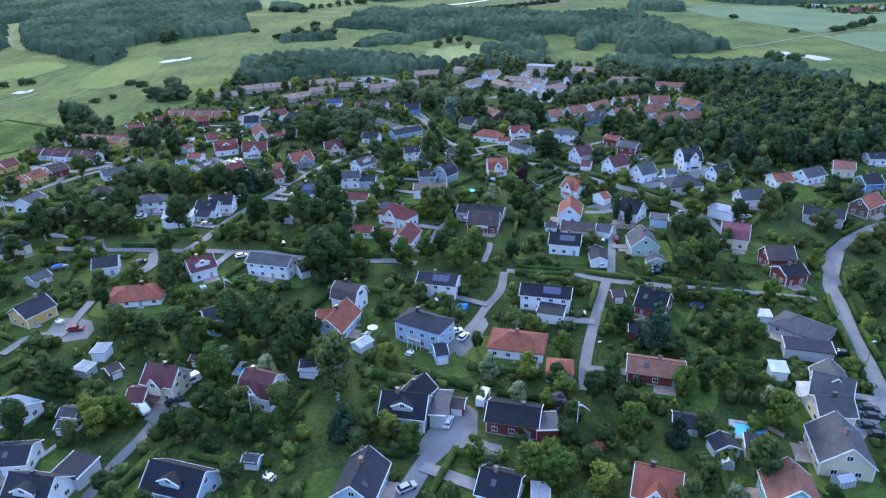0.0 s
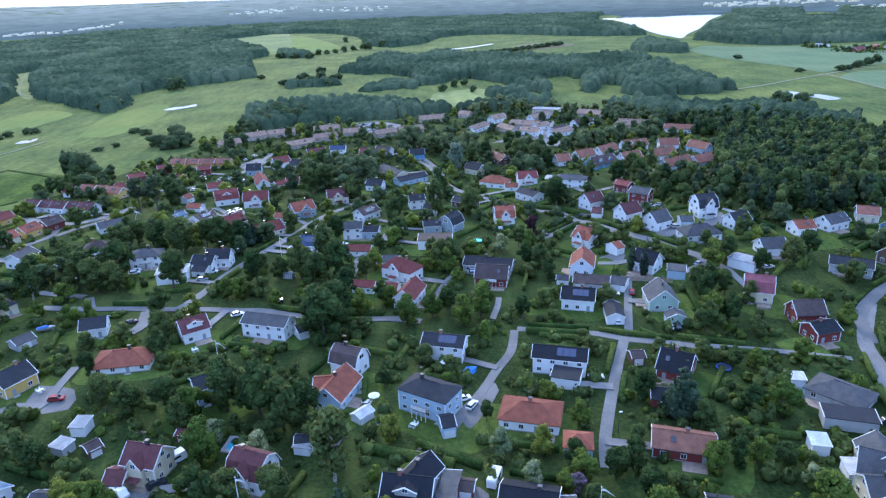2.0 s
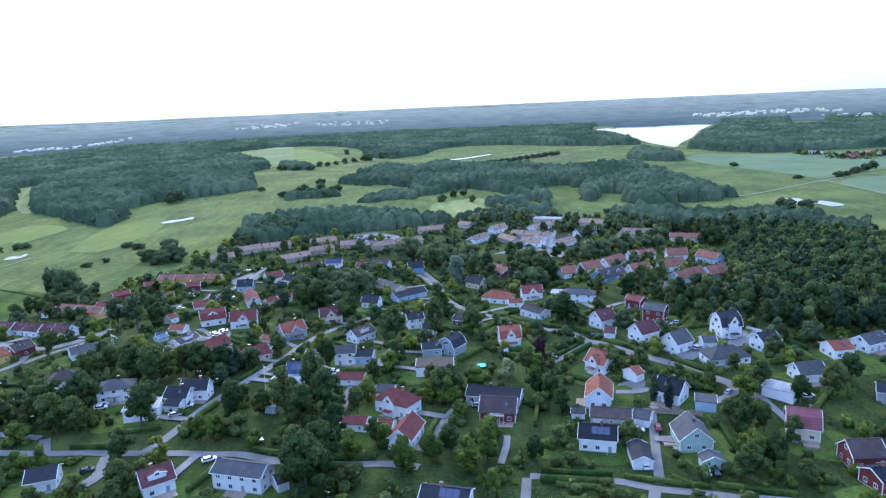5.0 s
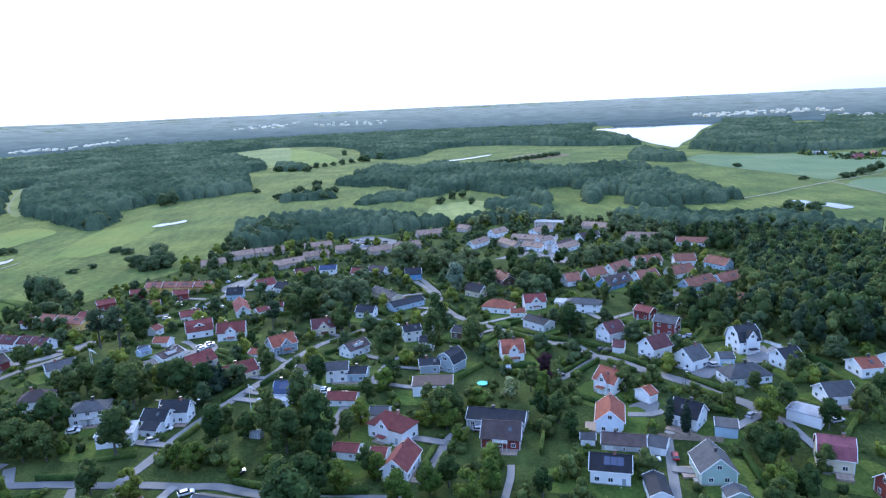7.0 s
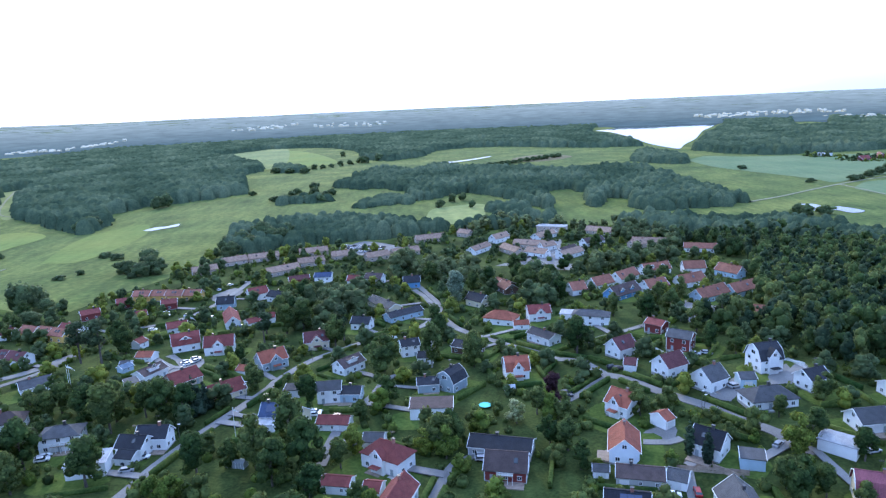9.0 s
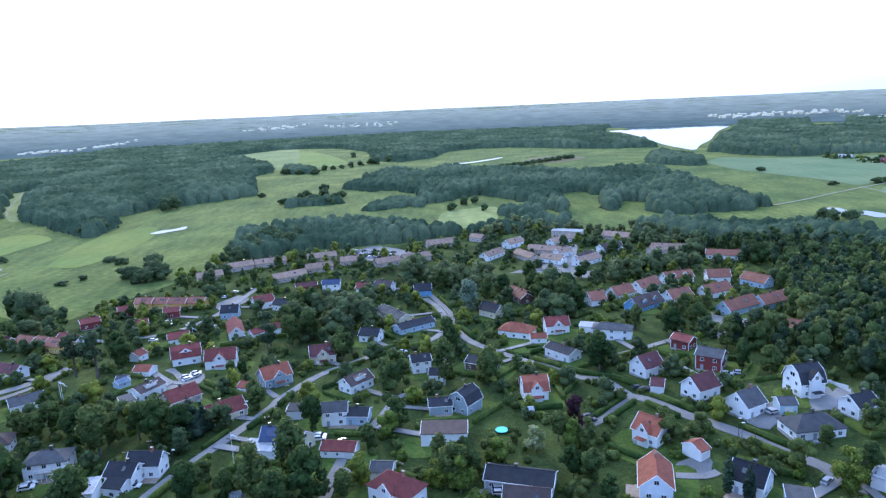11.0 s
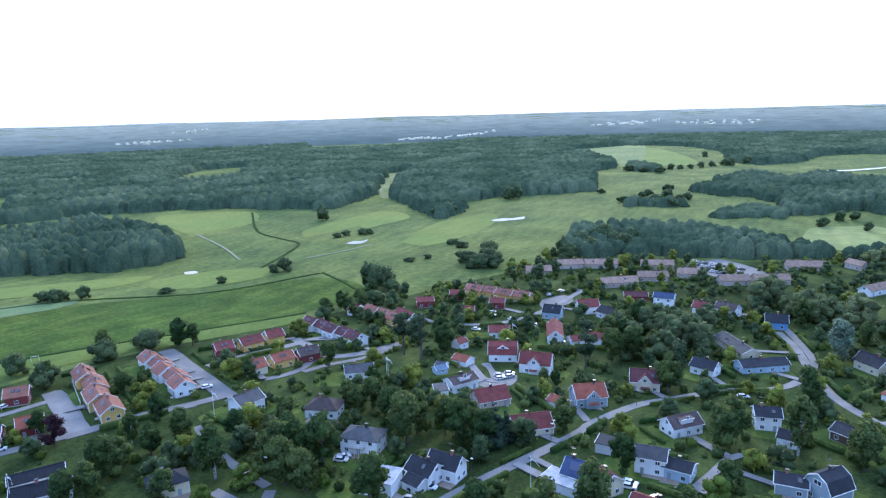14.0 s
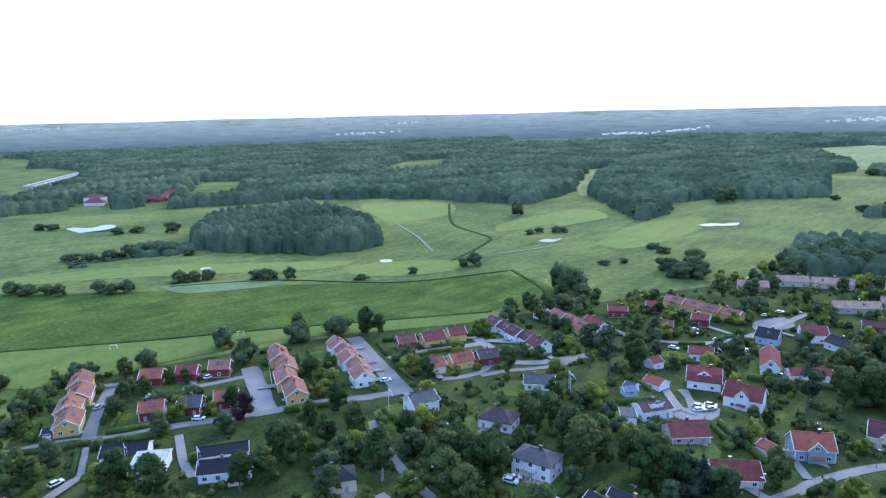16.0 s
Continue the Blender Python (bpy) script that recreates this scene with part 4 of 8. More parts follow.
house("villa", 68.1, 165.7, -35, 8.2, 9.0, 7.0, "g", "black", "falu", "c")
house("garage", 60.4, 153.2, -15, 6.7, 6.3, 3.8, "g", "dark", "falu", "")
house("garage", 59.4, 173.0, 2, 3.7, 4.5, 3.5, "g", "brown", "brown", "")
house("villa", 104.2, 149.8, -52, 13.4, 9.9, 5.0, "h", "grey", "grey", "")
house("garage", 99.8, 139.3, -19, 11.4, 5.4, 3.4, "f", "dark", "grey", "")
house("villa", 94.7, 120.6, -32, 8.2, 9.0, 7.0, "g", "grey", "cream", "")
house("villa", 96.4, 123.6, -109, 8.2, 7.2, 7.0, "g", "grey", "cream", "")
house("villa", 91.2, 114.5, -9, 7.5, 7.2, 6.0, "g", "grey", "cream", "")
house("villa", 85.1, 101.3, -106, 11.3, 9.9, 8.0, "g", "grey", "cream", "c")
house("villa", 68.6, 90.0, -103, 8.2, 9.0, 8.0, "g", "rust", "teal", "c")
house("villa", 43.9, 93.3, -24, 8.2, 9.0, 8.0, "g", "orange", "white", "cx")
house("villa", 13.9, 96.4, -24, 7.6, 8.1, 6.0, "g", "black", "white", "c")
house("garage", 57.6, 113.8, -18, 5.2, 5.4, 3.5, "g", "dark", "grey", "")
house("garage", 62.7, 105.6, -88, 4.2, 5.4, 3.6, "g", "dark", "lblue", "")
house("shed", 68.7, 104.9, -19, 3.2, 4.5, 3.0, "f", "dark", "grey", "")
house("garage", 3.5, 122.2, -105, 9.1, 3.6, 3.8, "f", "grey", "grey", "")
house("shed", 7.4, 123.8, -14, 3.2, 4.0, 3.2, "g", "brown", "falu", "")
house("shed", 21.3, 94.0, -10, 3.2, 4.5, 3.0, "f", "silver", "white", "")
house("villa", -110.4, 266.2, 9, 11.8, 8.1, 7.3, "h", "grey", "white", "b2")
house("villa", -84.9, 258.0, -12, 8.4, 7.2, 6.3, "g", "dark", "white", "")
house("villa", -80.4, 262.4, -5, 9.4, 6.3, 7.0, "g", "dark", "white", "")
house("garage", -85.2, 253.5, -15, 5.9, 5.4, 3.8, "g", "dark", "white", "")
house("garage", -94.6, 249.1, 8, 11.0, 8.1, 4.5, "f", "silver", "white", "")
house("villa", -147.0, 318.4, 37, 10.9, 8.1, 5.0, "g", "grey", "white", "")
house("villa", -136.5, 281.6, 17, 11.1, 8.1, 6.3, "h", "brown", "white", "")
house("villa", -178.5, 432.3, 34, 9.3, 7.2, 5.5, "g", "red", "falu", "c")
house("villa", -167.7, 452.6, 21, 8.1, 7.2, 5.5, "g", "red", "falu", "")
house("villa", -149.5, 424.6, 25, 8.9, 7.2, 5.0, "g", "red", "falu", "")
house("villa", -139.3, 444.9, 15, 8.0, 7.2, 5.5, "g", "red", "falu", "")
house("villa", -173.1, 401.7, -28, 14.2, 7.2, 6.0, "g", "red", "white", "")
house("shed", -121.5, 340.7, 2, 4.1, 4.5, 3.2, "g", "grey", "white", "")
house("villa", -104.8, 323.6, 60, 11.1, 7.2, 5.5, "g", "brown", "white", "d")
house("garage", -108.2, 313.5, 36, 4.8, 6.3, 3.4, "f", "grey", "white", "")
house("villa", -89.4, 315.3, 46, 11.5, 9.0, 5.8, "g", "red", "tanwall", "")
house("villa", -68.9, 299.2, 38, 12.5, 9.0, 5.8, "g", "red", "cream", "")
house("villa", -104.1, 364.5, 21, 11.8, 8.1, 8.0, "m", "red", "white", "d")
house("villa", -86.1, 355.8, 7, 12.4, 8.1, 8.0, "g", "red", "white", "cx")
house("villa", -118.9, 396.8, 21, 9.4, 8.1, 5.5, "g", "red", "white", "")
house("garage", -116.6, 350.8, -10, 7.4, 6.3, 4.0, "g", "orange", "white", "")
house("villa", -93.8, 405.4, -71, 20.1, 7.2, 7.0, "g", "red", "white", "")
house("villa", -90.9, 453.3, 33, 10.9, 7.2, 7.5, "g", "red", "white", "")
house("villa", -77.3, 447.2, -31, 12.4, 7.2, 6.0, "g", "dark", "white", "")
house("villa", -105.1, 438.1, 2, 9.3, 7.2, 7.0, "g", "dark", "lblue", "")
house("villa", -71.9, 486.9, 18, 12.6, 7.2, 5.0, "g", "maroon", "falu", "")
house("villa", -55.3, 481.0, -2, 10.4, 7.2, 7.5, "g", "blue", "white", "2")
house("villa", -35.3, 473.3, -11, 7.5, 7.2, 6.5, "g", "red", "white", "")
house("villa", -22.7, 475.8, -25, 11.2, 7.2, 6.5, "g", "brown", "white", "")
house("villa", -58.1, 330.0, 34, 10.9, 8.1, 7.5, "g", "orange", "bgrey", "cx")
house("garage", -66.3, 321.8, -23, 6.6, 5.4, 4.0, "g", "orange", "white", "")
house("villa", -43.1, 355.1, 11, 10.4, 8.1, 7.5, "g", "maroon", "cream", "cx")
house("villa", -25.4, 319.1, 46, 10.9, 7.2, 6.0, "g", "brown", "white", "d")
house("villa", -29.5, 289.7, 2, 8.2, 7.2, 7.0, "g", "grey", "white", "2")
house("villa", -21.9, 288.9, -8, 7.5, 6.3, 5.0, "g", "dark", "lblue", "")
house("garage", -43.5, 295.7, -2, 5.4, 5.4, 3.5, "f", "dark", "grey", "")
house("villa", -45.3, 273.5, -10, 8.2, 7.2, 7.0, "g", "blue", "white", "s")
house("villa", -39.1, 272.7, -37, 7.5, 7.2, 6.5, "g", "maroon", "cream", "")
house("shed", -49.2, 269.6, -13, 10.0, 6.3, 3.2, "f", "silver", "white", "")
house("villa", -24.4, 383.3, -19, 9.4, 7.2, 6.0, "g", "dark", "white", "")
house("villa", -15.1, 420.2, -58, 23.7, 8.1, 5.0, "g", "grey", "cream", "")
house("villa", -4.4, 397.6, 33, 19.7, 7.2, 5.0, "g", "dark", "lblue", "c")
house("villa", 0.2, 462.0, 3, 9.7, 7.2, 7.0, "g", "dark", "blue", "")
house("villa", -1.3, 335.7, 12, 7.5, 7.2, 7.0, "g", "dark", "white", "2")
house("villa", 14.0, 293.5, 50, 8.2, 7.7, 8.0, "m", "dark", "bgrey", "")
house("villa", 5.5, 293.2, 1, 7.5, 6.3, 5.0, "g", "dark", "bgrey", "")
house("garage", 6.1, 272.2, -4, 14.0, 8.1, 4.3, "f", "brown", "white", "")
house("villa", -7.4, 241.1, -37, 13.2, 8.1, 8.0, "h", "red", "white", "cx")
house("villa", -4.6, 219.8, -110, 12.2, 7.2, 7.0, "g", "red", "white", "c")
house("garage", -10.8, 226.0, -15, 4.7, 5.9, 4.5, "g", "red", "white", "")
house("garage", -20.7, 230.7, -15, 8.0, 5.4, 4.0, "g", "red", "white", "")
house("villa", -143.2, 526.8, 27, 16.4, 8.1, 6.0, "g", "tan", "tanwall", "")
house("villa", -129.3, 552.7, 29, 17.4, 8.1, 6.0, "g", "tan", "tanwall", "")
house("villa", -109.7, 560.7, 21, 21.7, 8.1, 6.0, "g", "tan", "tanwall", "")
house("villa", -87.7, 514.9, 34, 22.7, 8.1, 6.0, "g", "tan", "tanwall", "")
house("villa", -74.0, 570.6, 16, 21.0, 8.1, 6.0, "g", "tan", "tanwall", "")
house("villa", -71.2, 536.5, 20, 18.4, 8.1, 6.0, "g", "tan", "tanwall", "")
house("villa", -50.1, 553.1, 13, 16.2, 8.1, 6.0, "g", "tan", "tanwall", "")
house("villa", -24.6, 543.4, 29, 17.7, 8.1, 6.0, "g", "tan", "tanwall", "")
house("villa", -4.2, 552.6, 23, 20.7, 8.1, 6.0, "g", "tan", "tanwall", "")
house("villa", 43.7, 377.9, -29, 15.5, 9.0, 6.5, "h", "orange", "white", "")
house("garage", 51.4, 365.9, -3, 7.1, 5.4, 4.0, "g", "orange", "white", "")
house("villa", 62.0, 378.6, 3, 10.7, 7.2, 7.5, "g", "red", "white", "cx")
house("villa", 82.4, 357.2, -22, 16.4, 7.2, 7.0, "h", "grey", "white", "2")
house("garage", 75.5, 372.7, -22, 7.0, 6.3, 3.4, "f", "silver", "white", "")
house("villa", 57.2, 340.9, -55, 13.4, 7.2, 5.5, "g", "dark", "white", "")
house("villa", 23.5, 333.7, -34, 11.8, 7.2, 5.0, "g", "dark", "brown", "")
house("villa", 38.7, 301.3, 3, 8.5, 8.1, 8.0, "m", "orange", "white", "cx")
house("villa", 81.8, 311.1, 27, 8.9, 8.1, 7.5, "g", "maroon", "white", "")
house("garage", 89.3, 310.2, -45, 4.7, 5.4, 4.0, "g", "maroon", "white", "")
house("garage", 80.2, 294.7, -24, 4.3, 6.3, 4.5, "g", "maroon", "white", "")
house("villa", 103.7, 306.6, -38, 8.8, 7.2, 7.5, "g", "grey", "falu", "2")
house("villa", 103.3, 331.1, -49, 7.5, 6.3, 5.5, "g", "red", "falu", "")
house("villa", 91.3, 286.0, 25, 9.2, 8.1, 7.5, "g", "maroon", "white", "")
house("villa", 98.6, 270.0, 26, 8.2, 8.1, 7.5, "g", "grey", "white", "")
house("garage", 109.7, 267.8, -6, 5.1, 5.4, 4.3, "g", "grey", "lblue", "")
house("villa", 121.4, 278.5, 7, 8.2, 9.0, 9.5, "m", "dark", "white", "cx")
house("villa", 109.7, 253.9, 4, 14.6, 9.0, 6.0, "h", "grey", "white", "")
house("villa", 128.2, 261.4, 15, 7.7, 7.2, 6.5, "g", "dark", "white", "")
house("villa", 67.3, 262.9, -51, 8.2, 8.1, 7.5, "g", "orange", "white", "cx")
house("garage", 75.8, 251.3, -152, 3.9, 6.3, 4.5, "g", "orange", "white", "")
house("villa", 59.9, 238.6, -107, 12.3, 8.1, 7.5, "g", "orange", "lbwhite", "")
house("villa", 82.3, 233.0, -45, 8.2, 8.1, 7.5, "g", "black", "white", "")
house("villa", 25.6, 244.7, -19, 18.0, 8.1, 5.0, "g", "dark", "grey", "")
house("villa", 110.3, 399.3, 33, 19.3, 9.0, 7.0, "g", "brown", "blue", "d")
house("villa", 90.8, 419.1, 16, 8.8, 8.1, 7.0, "g", "brick", "white", "")
house("villa", 106.2, 425.9, 27, 13.4, 8.1, 7.0, "g", "brick", "white", "")
house("villa", 123.9, 438.1, 37, 17.6, 8.1, 7.0, "g", "brick", "white", "")
house("villa", 147.4, 454.2, 15, 17.8, 8.1, 7.0, "g", "brick", "white", "d")
house("villa", 130.0, 407.3, 21, 13.3, 8.1, 7.0, "g", "brick", "white", "")
house("villa", 153.0, 416.3, 22, 17.0, 8.1, 7.0, "g", "brick", "white", "")
house("villa", 170.5, 452.6, -5, 12.6, 8.1, 7.0, "g", "brick", "white", "")
house("villa", 185.2, 435.7, -62, 14.9, 8.1, 7.0, "g", "brick", "lblue", "")
house("villa", 147.2, 378.1, 27, 19.9, 8.1, 7.0, "g", "brick", "lblue", "")
house("villa", 166.8, 385.8, 25, 17.5, 8.1, 7.0, "g", "brick", "lblue", "")
house("villa", 201.3, 513.6, -24, 21.0, 8.1, 6.0, "g", "brick", "white", "")
house("garage", 149.6, 340.6, -57, 11.6, 6.3, 4.0, "g", "brick", "brown", "")
house("villa", 73.4, 540.6, -66, 21.8, 8.1, 6.0, "g", "tan", "tanwall", "")
house("villa", 89.5, 556.0, -29, 24.0, 8.1, 6.0, "g", "tan", "tanwall", "")
house("villa", 89.8, 526.4, -46, 17.1, 8.1, 6.0, "g", "tan", "white", "")
house("villa", 110.8, 518.3, 39, 22.0, 8.1, 6.0, "g", "tan", "white", "")
house("villa", 166.0, 537.4, 18, 14.2, 8.1, 6.0, "g", "tan", "tanwall", "")
house("villa", 149.6, 251.9, 3, 7.5, 8.1, 5.5, "g", "orange", "white", "")
house("villa", 129.4, 236.2, 2, 8.9, 8.1, 6.0, "g", "grey", "white", "")
house("garage", 115.5, 227.0, -47, 9.5, 6.3, 3.4, "f", "silver", "white", "")
house("villa", 110.2, 205.7, -25, 8.4, 8.1, 8.3, "m", "pink", "cream", "c")
house("villa", 117.9, 190.8, -2, 8.8, 7.2, 7.0, "g", "brown", "falu", "")
house("villa", 116.8, 180.7, 10, 7.6, 7.2, 5.5, "g", "black", "falu", "")
house("villa", 164.1, 255.6, 20, 10.5, 7.2, 6.0, "g", "grey", "white", "")
house("villa", 182.8, 262.5, -26, 7.7, 7.2, 6.0, "g", "brick", "cream", "")
house("villa", 213.3, 306.1, -9, 10.1, 7.2, 5.0, "g", "silver", "white", "")
house("villa", 150.1, 219.9, -32, 13.0, 7.2, 5.0, "g", "dark", "grey", "")
house("villa", 169.8, 225.4, 30, 11.3, 7.2, 7.0, "g", "orange", "brown", "")
house("villa", 182.5, 244.4, 3, 7.8, 7.2, 6.5, "g", "dark", "blue", "")
house("villa", 206.1, 276.7, -7, 7.5, 7.2, 5.0, "g", "dark", "white", "")
house("villa", 78.0, 206.6, -97, 10.1, 9.0, 7.5, "g", "grey", "lgreen", "c")
house("garage", 78.6, 194.5, -96, 4.1, 5.9, 4.0, "g", "grey", "lgreen", "")
house("villa", 51.7, 210.4, -17, 10.4, 9.0, 6.5, "g", "black", "white", "s2")
house("garage", 60.7, 200.1, -98, 9.7, 5.4, 4.0, "g", "dark", "white", "")
house("garage", 59.6, 224.1, -17, 12.3, 7.2, 4.5, "g", "brown", "grey", "c")
house("garage", 68.8, 221.4, -31, 5.2, 6.3, 4.0, "g", "grey", "white", "")
house("garage", 90.2, 225.0, -22, 6.1, 5.4, 3.5, "f", "grey", "lblue", "")
house("shed", 50.5, 229.1, -15, 4.2, 4.0, 3.0, "g", "grey", "white", "")
house("villa", 25.4, 232.4, -15, 11.3, 8.1, 7.0, "g", "brown", "falu", "b")
house("villa", -258.4, 222.3, 49, 7.8, 7.2, 6.0, "g", "orange", "falu", "s")
house("villa", -251.7, 233.2, 49, 7.5, 7.2, 6.0, "g", "red", "falu", "s")
house("villa", -246.9, 244.3, 49, 7.5, 7.2, 6.0, "g", "brick", "falu", "s")
house("villa", -229.0, 209.5, 58, 7.5, 7.2, 6.0, "g", "orange", "falu", "s")
house("villa", -222.5, 220.1, 48, 7.5, 7.2, 6.0, "g", "grey", "falu", "s")
house("villa", -218.2, 231.0, 58, 7.5, 7.2, 6.0, "g", "orange", "falu", "s")
house("garage", -207.3, 192.2, 54, 13.1, 8.1, 4.5, "g", "black", "white", "")
# a terrace with white railing, blocked out here as a flat shed
house("shed", -195.9, 194.9, 51, 9.3, 7.2, 3.2, "f", "silver", "white", "")
house("garage", -184.9, 211.8, 59, 14.0, 6.3, 4.3, "g", "black", "white", "")
house("villa", -175.5, 207.3, 54, 14.3, 8.1, 5.0, "g", "black", "white", "c")
house("villa", -146.4, 223.7, 57, 10.1, 7.2, 6.5, "h", "dark", "cream", "")
house("villa", -163.6, 273.1, 76, 9.5, 8.1, 6.5, "g", "grey", "white", "c2")
house("villa", -215.9, 315.3, 61, 7.5, 7.2, 6.0, "g", "red", "falu", "s")
house("villa", -211.6, 327.4, 68, 9.9, 7.2, 6.0, "g", "red", "yellow", "s")
house("villa", -209.5, 340.7, 62, 7.6, 7.2, 6.0, "g", "red", "yellow", "")
house("villa", -186.3, 302.2, 68, 7.8, 7.2, 6.0, "g", "orange", "cream", "s")
house("villa", -183.0, 314.5, 68, 9.0, 7.2, 6.0, "g", "orange", "yellow", "s")
house("villa", -178.2, 325.8, 60, 8.8, 7.2, 6.0, "g", "brown", "falu", "s")
house("shed", -239.8, 180.7, 57, 3.3, 4.5, 3.0, "g", "dark", "brown", "")
house("villa", 117.7, 609.6, -28, 24.0, 9.0, 6.0, "f", "silver", "tanwall", "")
house("villa", 154.2, 592.7, -38, 24.0, 9.0, 6.0, "g", "tan", "tanwall", "")
house("villa", 175.3, 541.0, -25, 24.0, 8.1, 6.0, "g", "tan", "tanwall", "")
house("villa", 15.6, 599.8, 15, 24.0, 9.0, 6.0, "g", "tan", "tanwall", "")
house("shed", -83.1, 127.8, -8, 4.3, 4.5, 3.0, "g", "grey", "white", "")
house("shed", -82.2, 123.2, -9, 3.2, 3.6, 2.8, "g", "grey", "grey", "")
house("shed", -80.2, 145.0, 46, 3.3, 4.5, 3.0, "g", "brown", "brown", "")
house("shed", -86.5, 153.8, -5, 3.5, 4.5, 3.0, "f", "silver", "white", "")
house("shed", -29.4, 142.7, -1, 4.5, 4.5, 3.2, "g", "dark", "white", "")
house("garage", 154.0, 347.0, -34, 16.0, 6.5, 3.8, "g", "brick", "tanwall", "")
house("garage", -25.4, 267.5, -11, 10.5, 6.3, 4.0, "g", "red", "white", "")
house("garage", -11.9, 254.1, -10, 6.2, 6.3, 4.0, "g", "grey", "white", "")
house("shed", -119.9, 336.0, 55, 4.8, 4.5, 3.2, "g", "bluegrey", "lblue", "")
house("villa", -66.2, 443.3, 30, 10.5, 8.1, 5.0, "g", "red", "white", "")
house("garage", -82.2, 400.8, 38, 6.8, 6.3, 4.0, "g", "red", "white", "")
house("garage", -128.4, 372.1, 67, 5.5, 6.3, 4.5, "g", "red", "white", "")
house("villa", -75.3, 405.8, 8, 7.5, 6.3, 5.0, "g", "red", "white", "")
house("garage", 5.5, 324.3, -10, 6.3, 6.3, 4.5, "g", "dark", "white", "")
house("villa", -194.3, 157.8, 175, 7.6, 7.2, 6.0, "g", "red", "white", "")
house("villa", -920.5, 434.6, 47, 24.0, 11.7, 9.0, "h", "pink", "white", "")
house("villa", -896.2, 506.5, 49, 24.0, 10.8, 8.0, "g", "brick", "falu", "")
house("villa", 70.0, 583.3, 43, 17.3, 7.2, 7.0, "g", "tan", "white", "")
house("villa", 50.4, 549.0, 51, 22.2, 7.2, 6.0, "g", "tan", "white", "")
house("villa", 106.1, 586.4, 44, 24.0, 8.1, 6.0, "g", "tan", "white", "")
house("villa", 100.4, 545.4, 26, 12.0, 7.2, 6.0, "g", "tan", "white", "")
house("villa", 110.9, 526.6, 42, 18.5, 7.2, 6.0, "g", "brown", "white", "")
house("villa", 136.2, 553.6, 28, 18.6, 8.1, 6.0, "g", "brown", "white", "")
house("garage", 55.3, 450.8, -62, 14.0, 7.2, 4.5, "g", "brick", "brown", "")
house("villa", 35.8, 414.6, -48, 11.5, 7.2, 7.0, "g", "dark", "cream", "")
house("villa", 45.5, 612.5, -43, 12.0, 7.2, 6.0, "g", "tan", "tanwall", "")
house("villa", -934.2, 440.2, 33, 24.0, 14.4, 13.0, "h", "red", "white", "2")
house("villa", -888.2, 498.4, 26, 24.0, 11.7, 9.0, "g", "red", "falu", "")
house("villa", -909.2, 529.0, 90, 24.0, 12.6, 11.0, "h", "red", "falu", "")
house("villa", 675.0, 1037.0, 20, 20.0, 10.0, 7.0, "g", "red", "falu", "")
house("villa", 717.0, 1059.0, 70, 22.0, 11.0, 8.0, "g", "brick", "falu", "")
house("villa", 744.0, 1064.0, 20, 18.0, 10.0, 7.0, "g", "red", "white", "")
house("shed", 672.0, 1130.0, 120, 24.0, 9.0, 4.5, "f", "white", "white", "")
house("villa", 55.5, 439.5, -73, 12.1, 8.1, 6.0, "g", "rust", "brown", "")
# the next two are white patio canopies, built as closed sheds
house("shed", 96.7, 157.3, -13, 4.0, 3.6, 2.8, "f", "white", "white", "")
house("shed", 87.7, 131.1, -15, 3.7, 4.5, 3.0, "f", "white", "white", "")
house("shed", -37.3, 108.7, -12, 3.3, 2.7, 2.6, "g", "grey", "lblue", "")
house("shed", -59.2, 148.3, -15, 3.8, 3.1, 2.6, "g", "maroon", "falu", "")
house("shed", -16.6, 152.6, 47, 4.6, 3.6, 2.8, "g", "white", "white", "")
house("shed", -29.5, 141.2, -15, 3.8, 3.6, 2.4, "f", "silver", "white", "")
house("shed", 89.6, 121.9, -105, 5.3, 2.7, 2.8, "f", "white", "white", "")
house("row_house", -272.7, 201.4, -27, 11.5, 7.4, 6.3, "g", "brick", "yellow", "s")
house("row_house", -261.6, 197.6, -27, 11.5, 7.4, 6.0, "g", "brick", "yellow", "s")
house("row_house", -252.0, 190.9, -27, 11.5, 7.4, 6.3, "g", "brick", "yellow", "s")
house("row_house", -240.9, 187.1, -27, 11.5, 7.4, 6.0, "g", "brick", "yellow", "s")
house("row_house", -240.0, 266.2, -27, 12.5, 7.4, 6.3, "g", "brick", "yellow", "s")
house("row_house", -227.9, 261.9, -27, 12.5, 7.4, 6.0, "g", "brick", "yellow", "s")
house("row_house", -217.3, 254.8, -27, 12.5, 7.4, 6.3, "g", "brick", "yellow", "s")
house("row_house", -205.2, 250.6, -27, 12.5, 7.4, 6.0, "g", "brick", "yellow", "s")
house("row_house", -231.7, 290.1, -24, 9.2, 7.4, 6.3, "g", "brick", "white", "s")
house("row_house", -222.5, 287.8, -24, 9.2, 7.4, 6.0, "g", "brick", "white", "s")
house("row_house", -214.6, 282.6, -24, 9.2, 7.4, 6.3, "g", "brick", "white", "s")
house("row_house", -205.4, 280.3, -24, 9.2, 7.4, 6.0, "g", "brick", "white", "s")
house("row_house", -197.4, 275.1, -24, 9.2, 7.4, 6.3, "g", "brick", "white", "s")
house("row_house", -207.8, 367.4, -20, 9.1, 7.4, 6.3, "g", "maroon", "white", "s")
house("row_house", -198.6, 365.7, -20, 9.1, 7.4, 6.0, "g", "maroon", "white", "s")
house("row_house", -190.5, 361.0, -20, 9.1, 7.4, 6.3, "g", "maroon", "white", "s")
house("row_house", -181.2, 359.3, -20, 9.1, 7.4, 6.0, "g", "maroon", "white", "s")
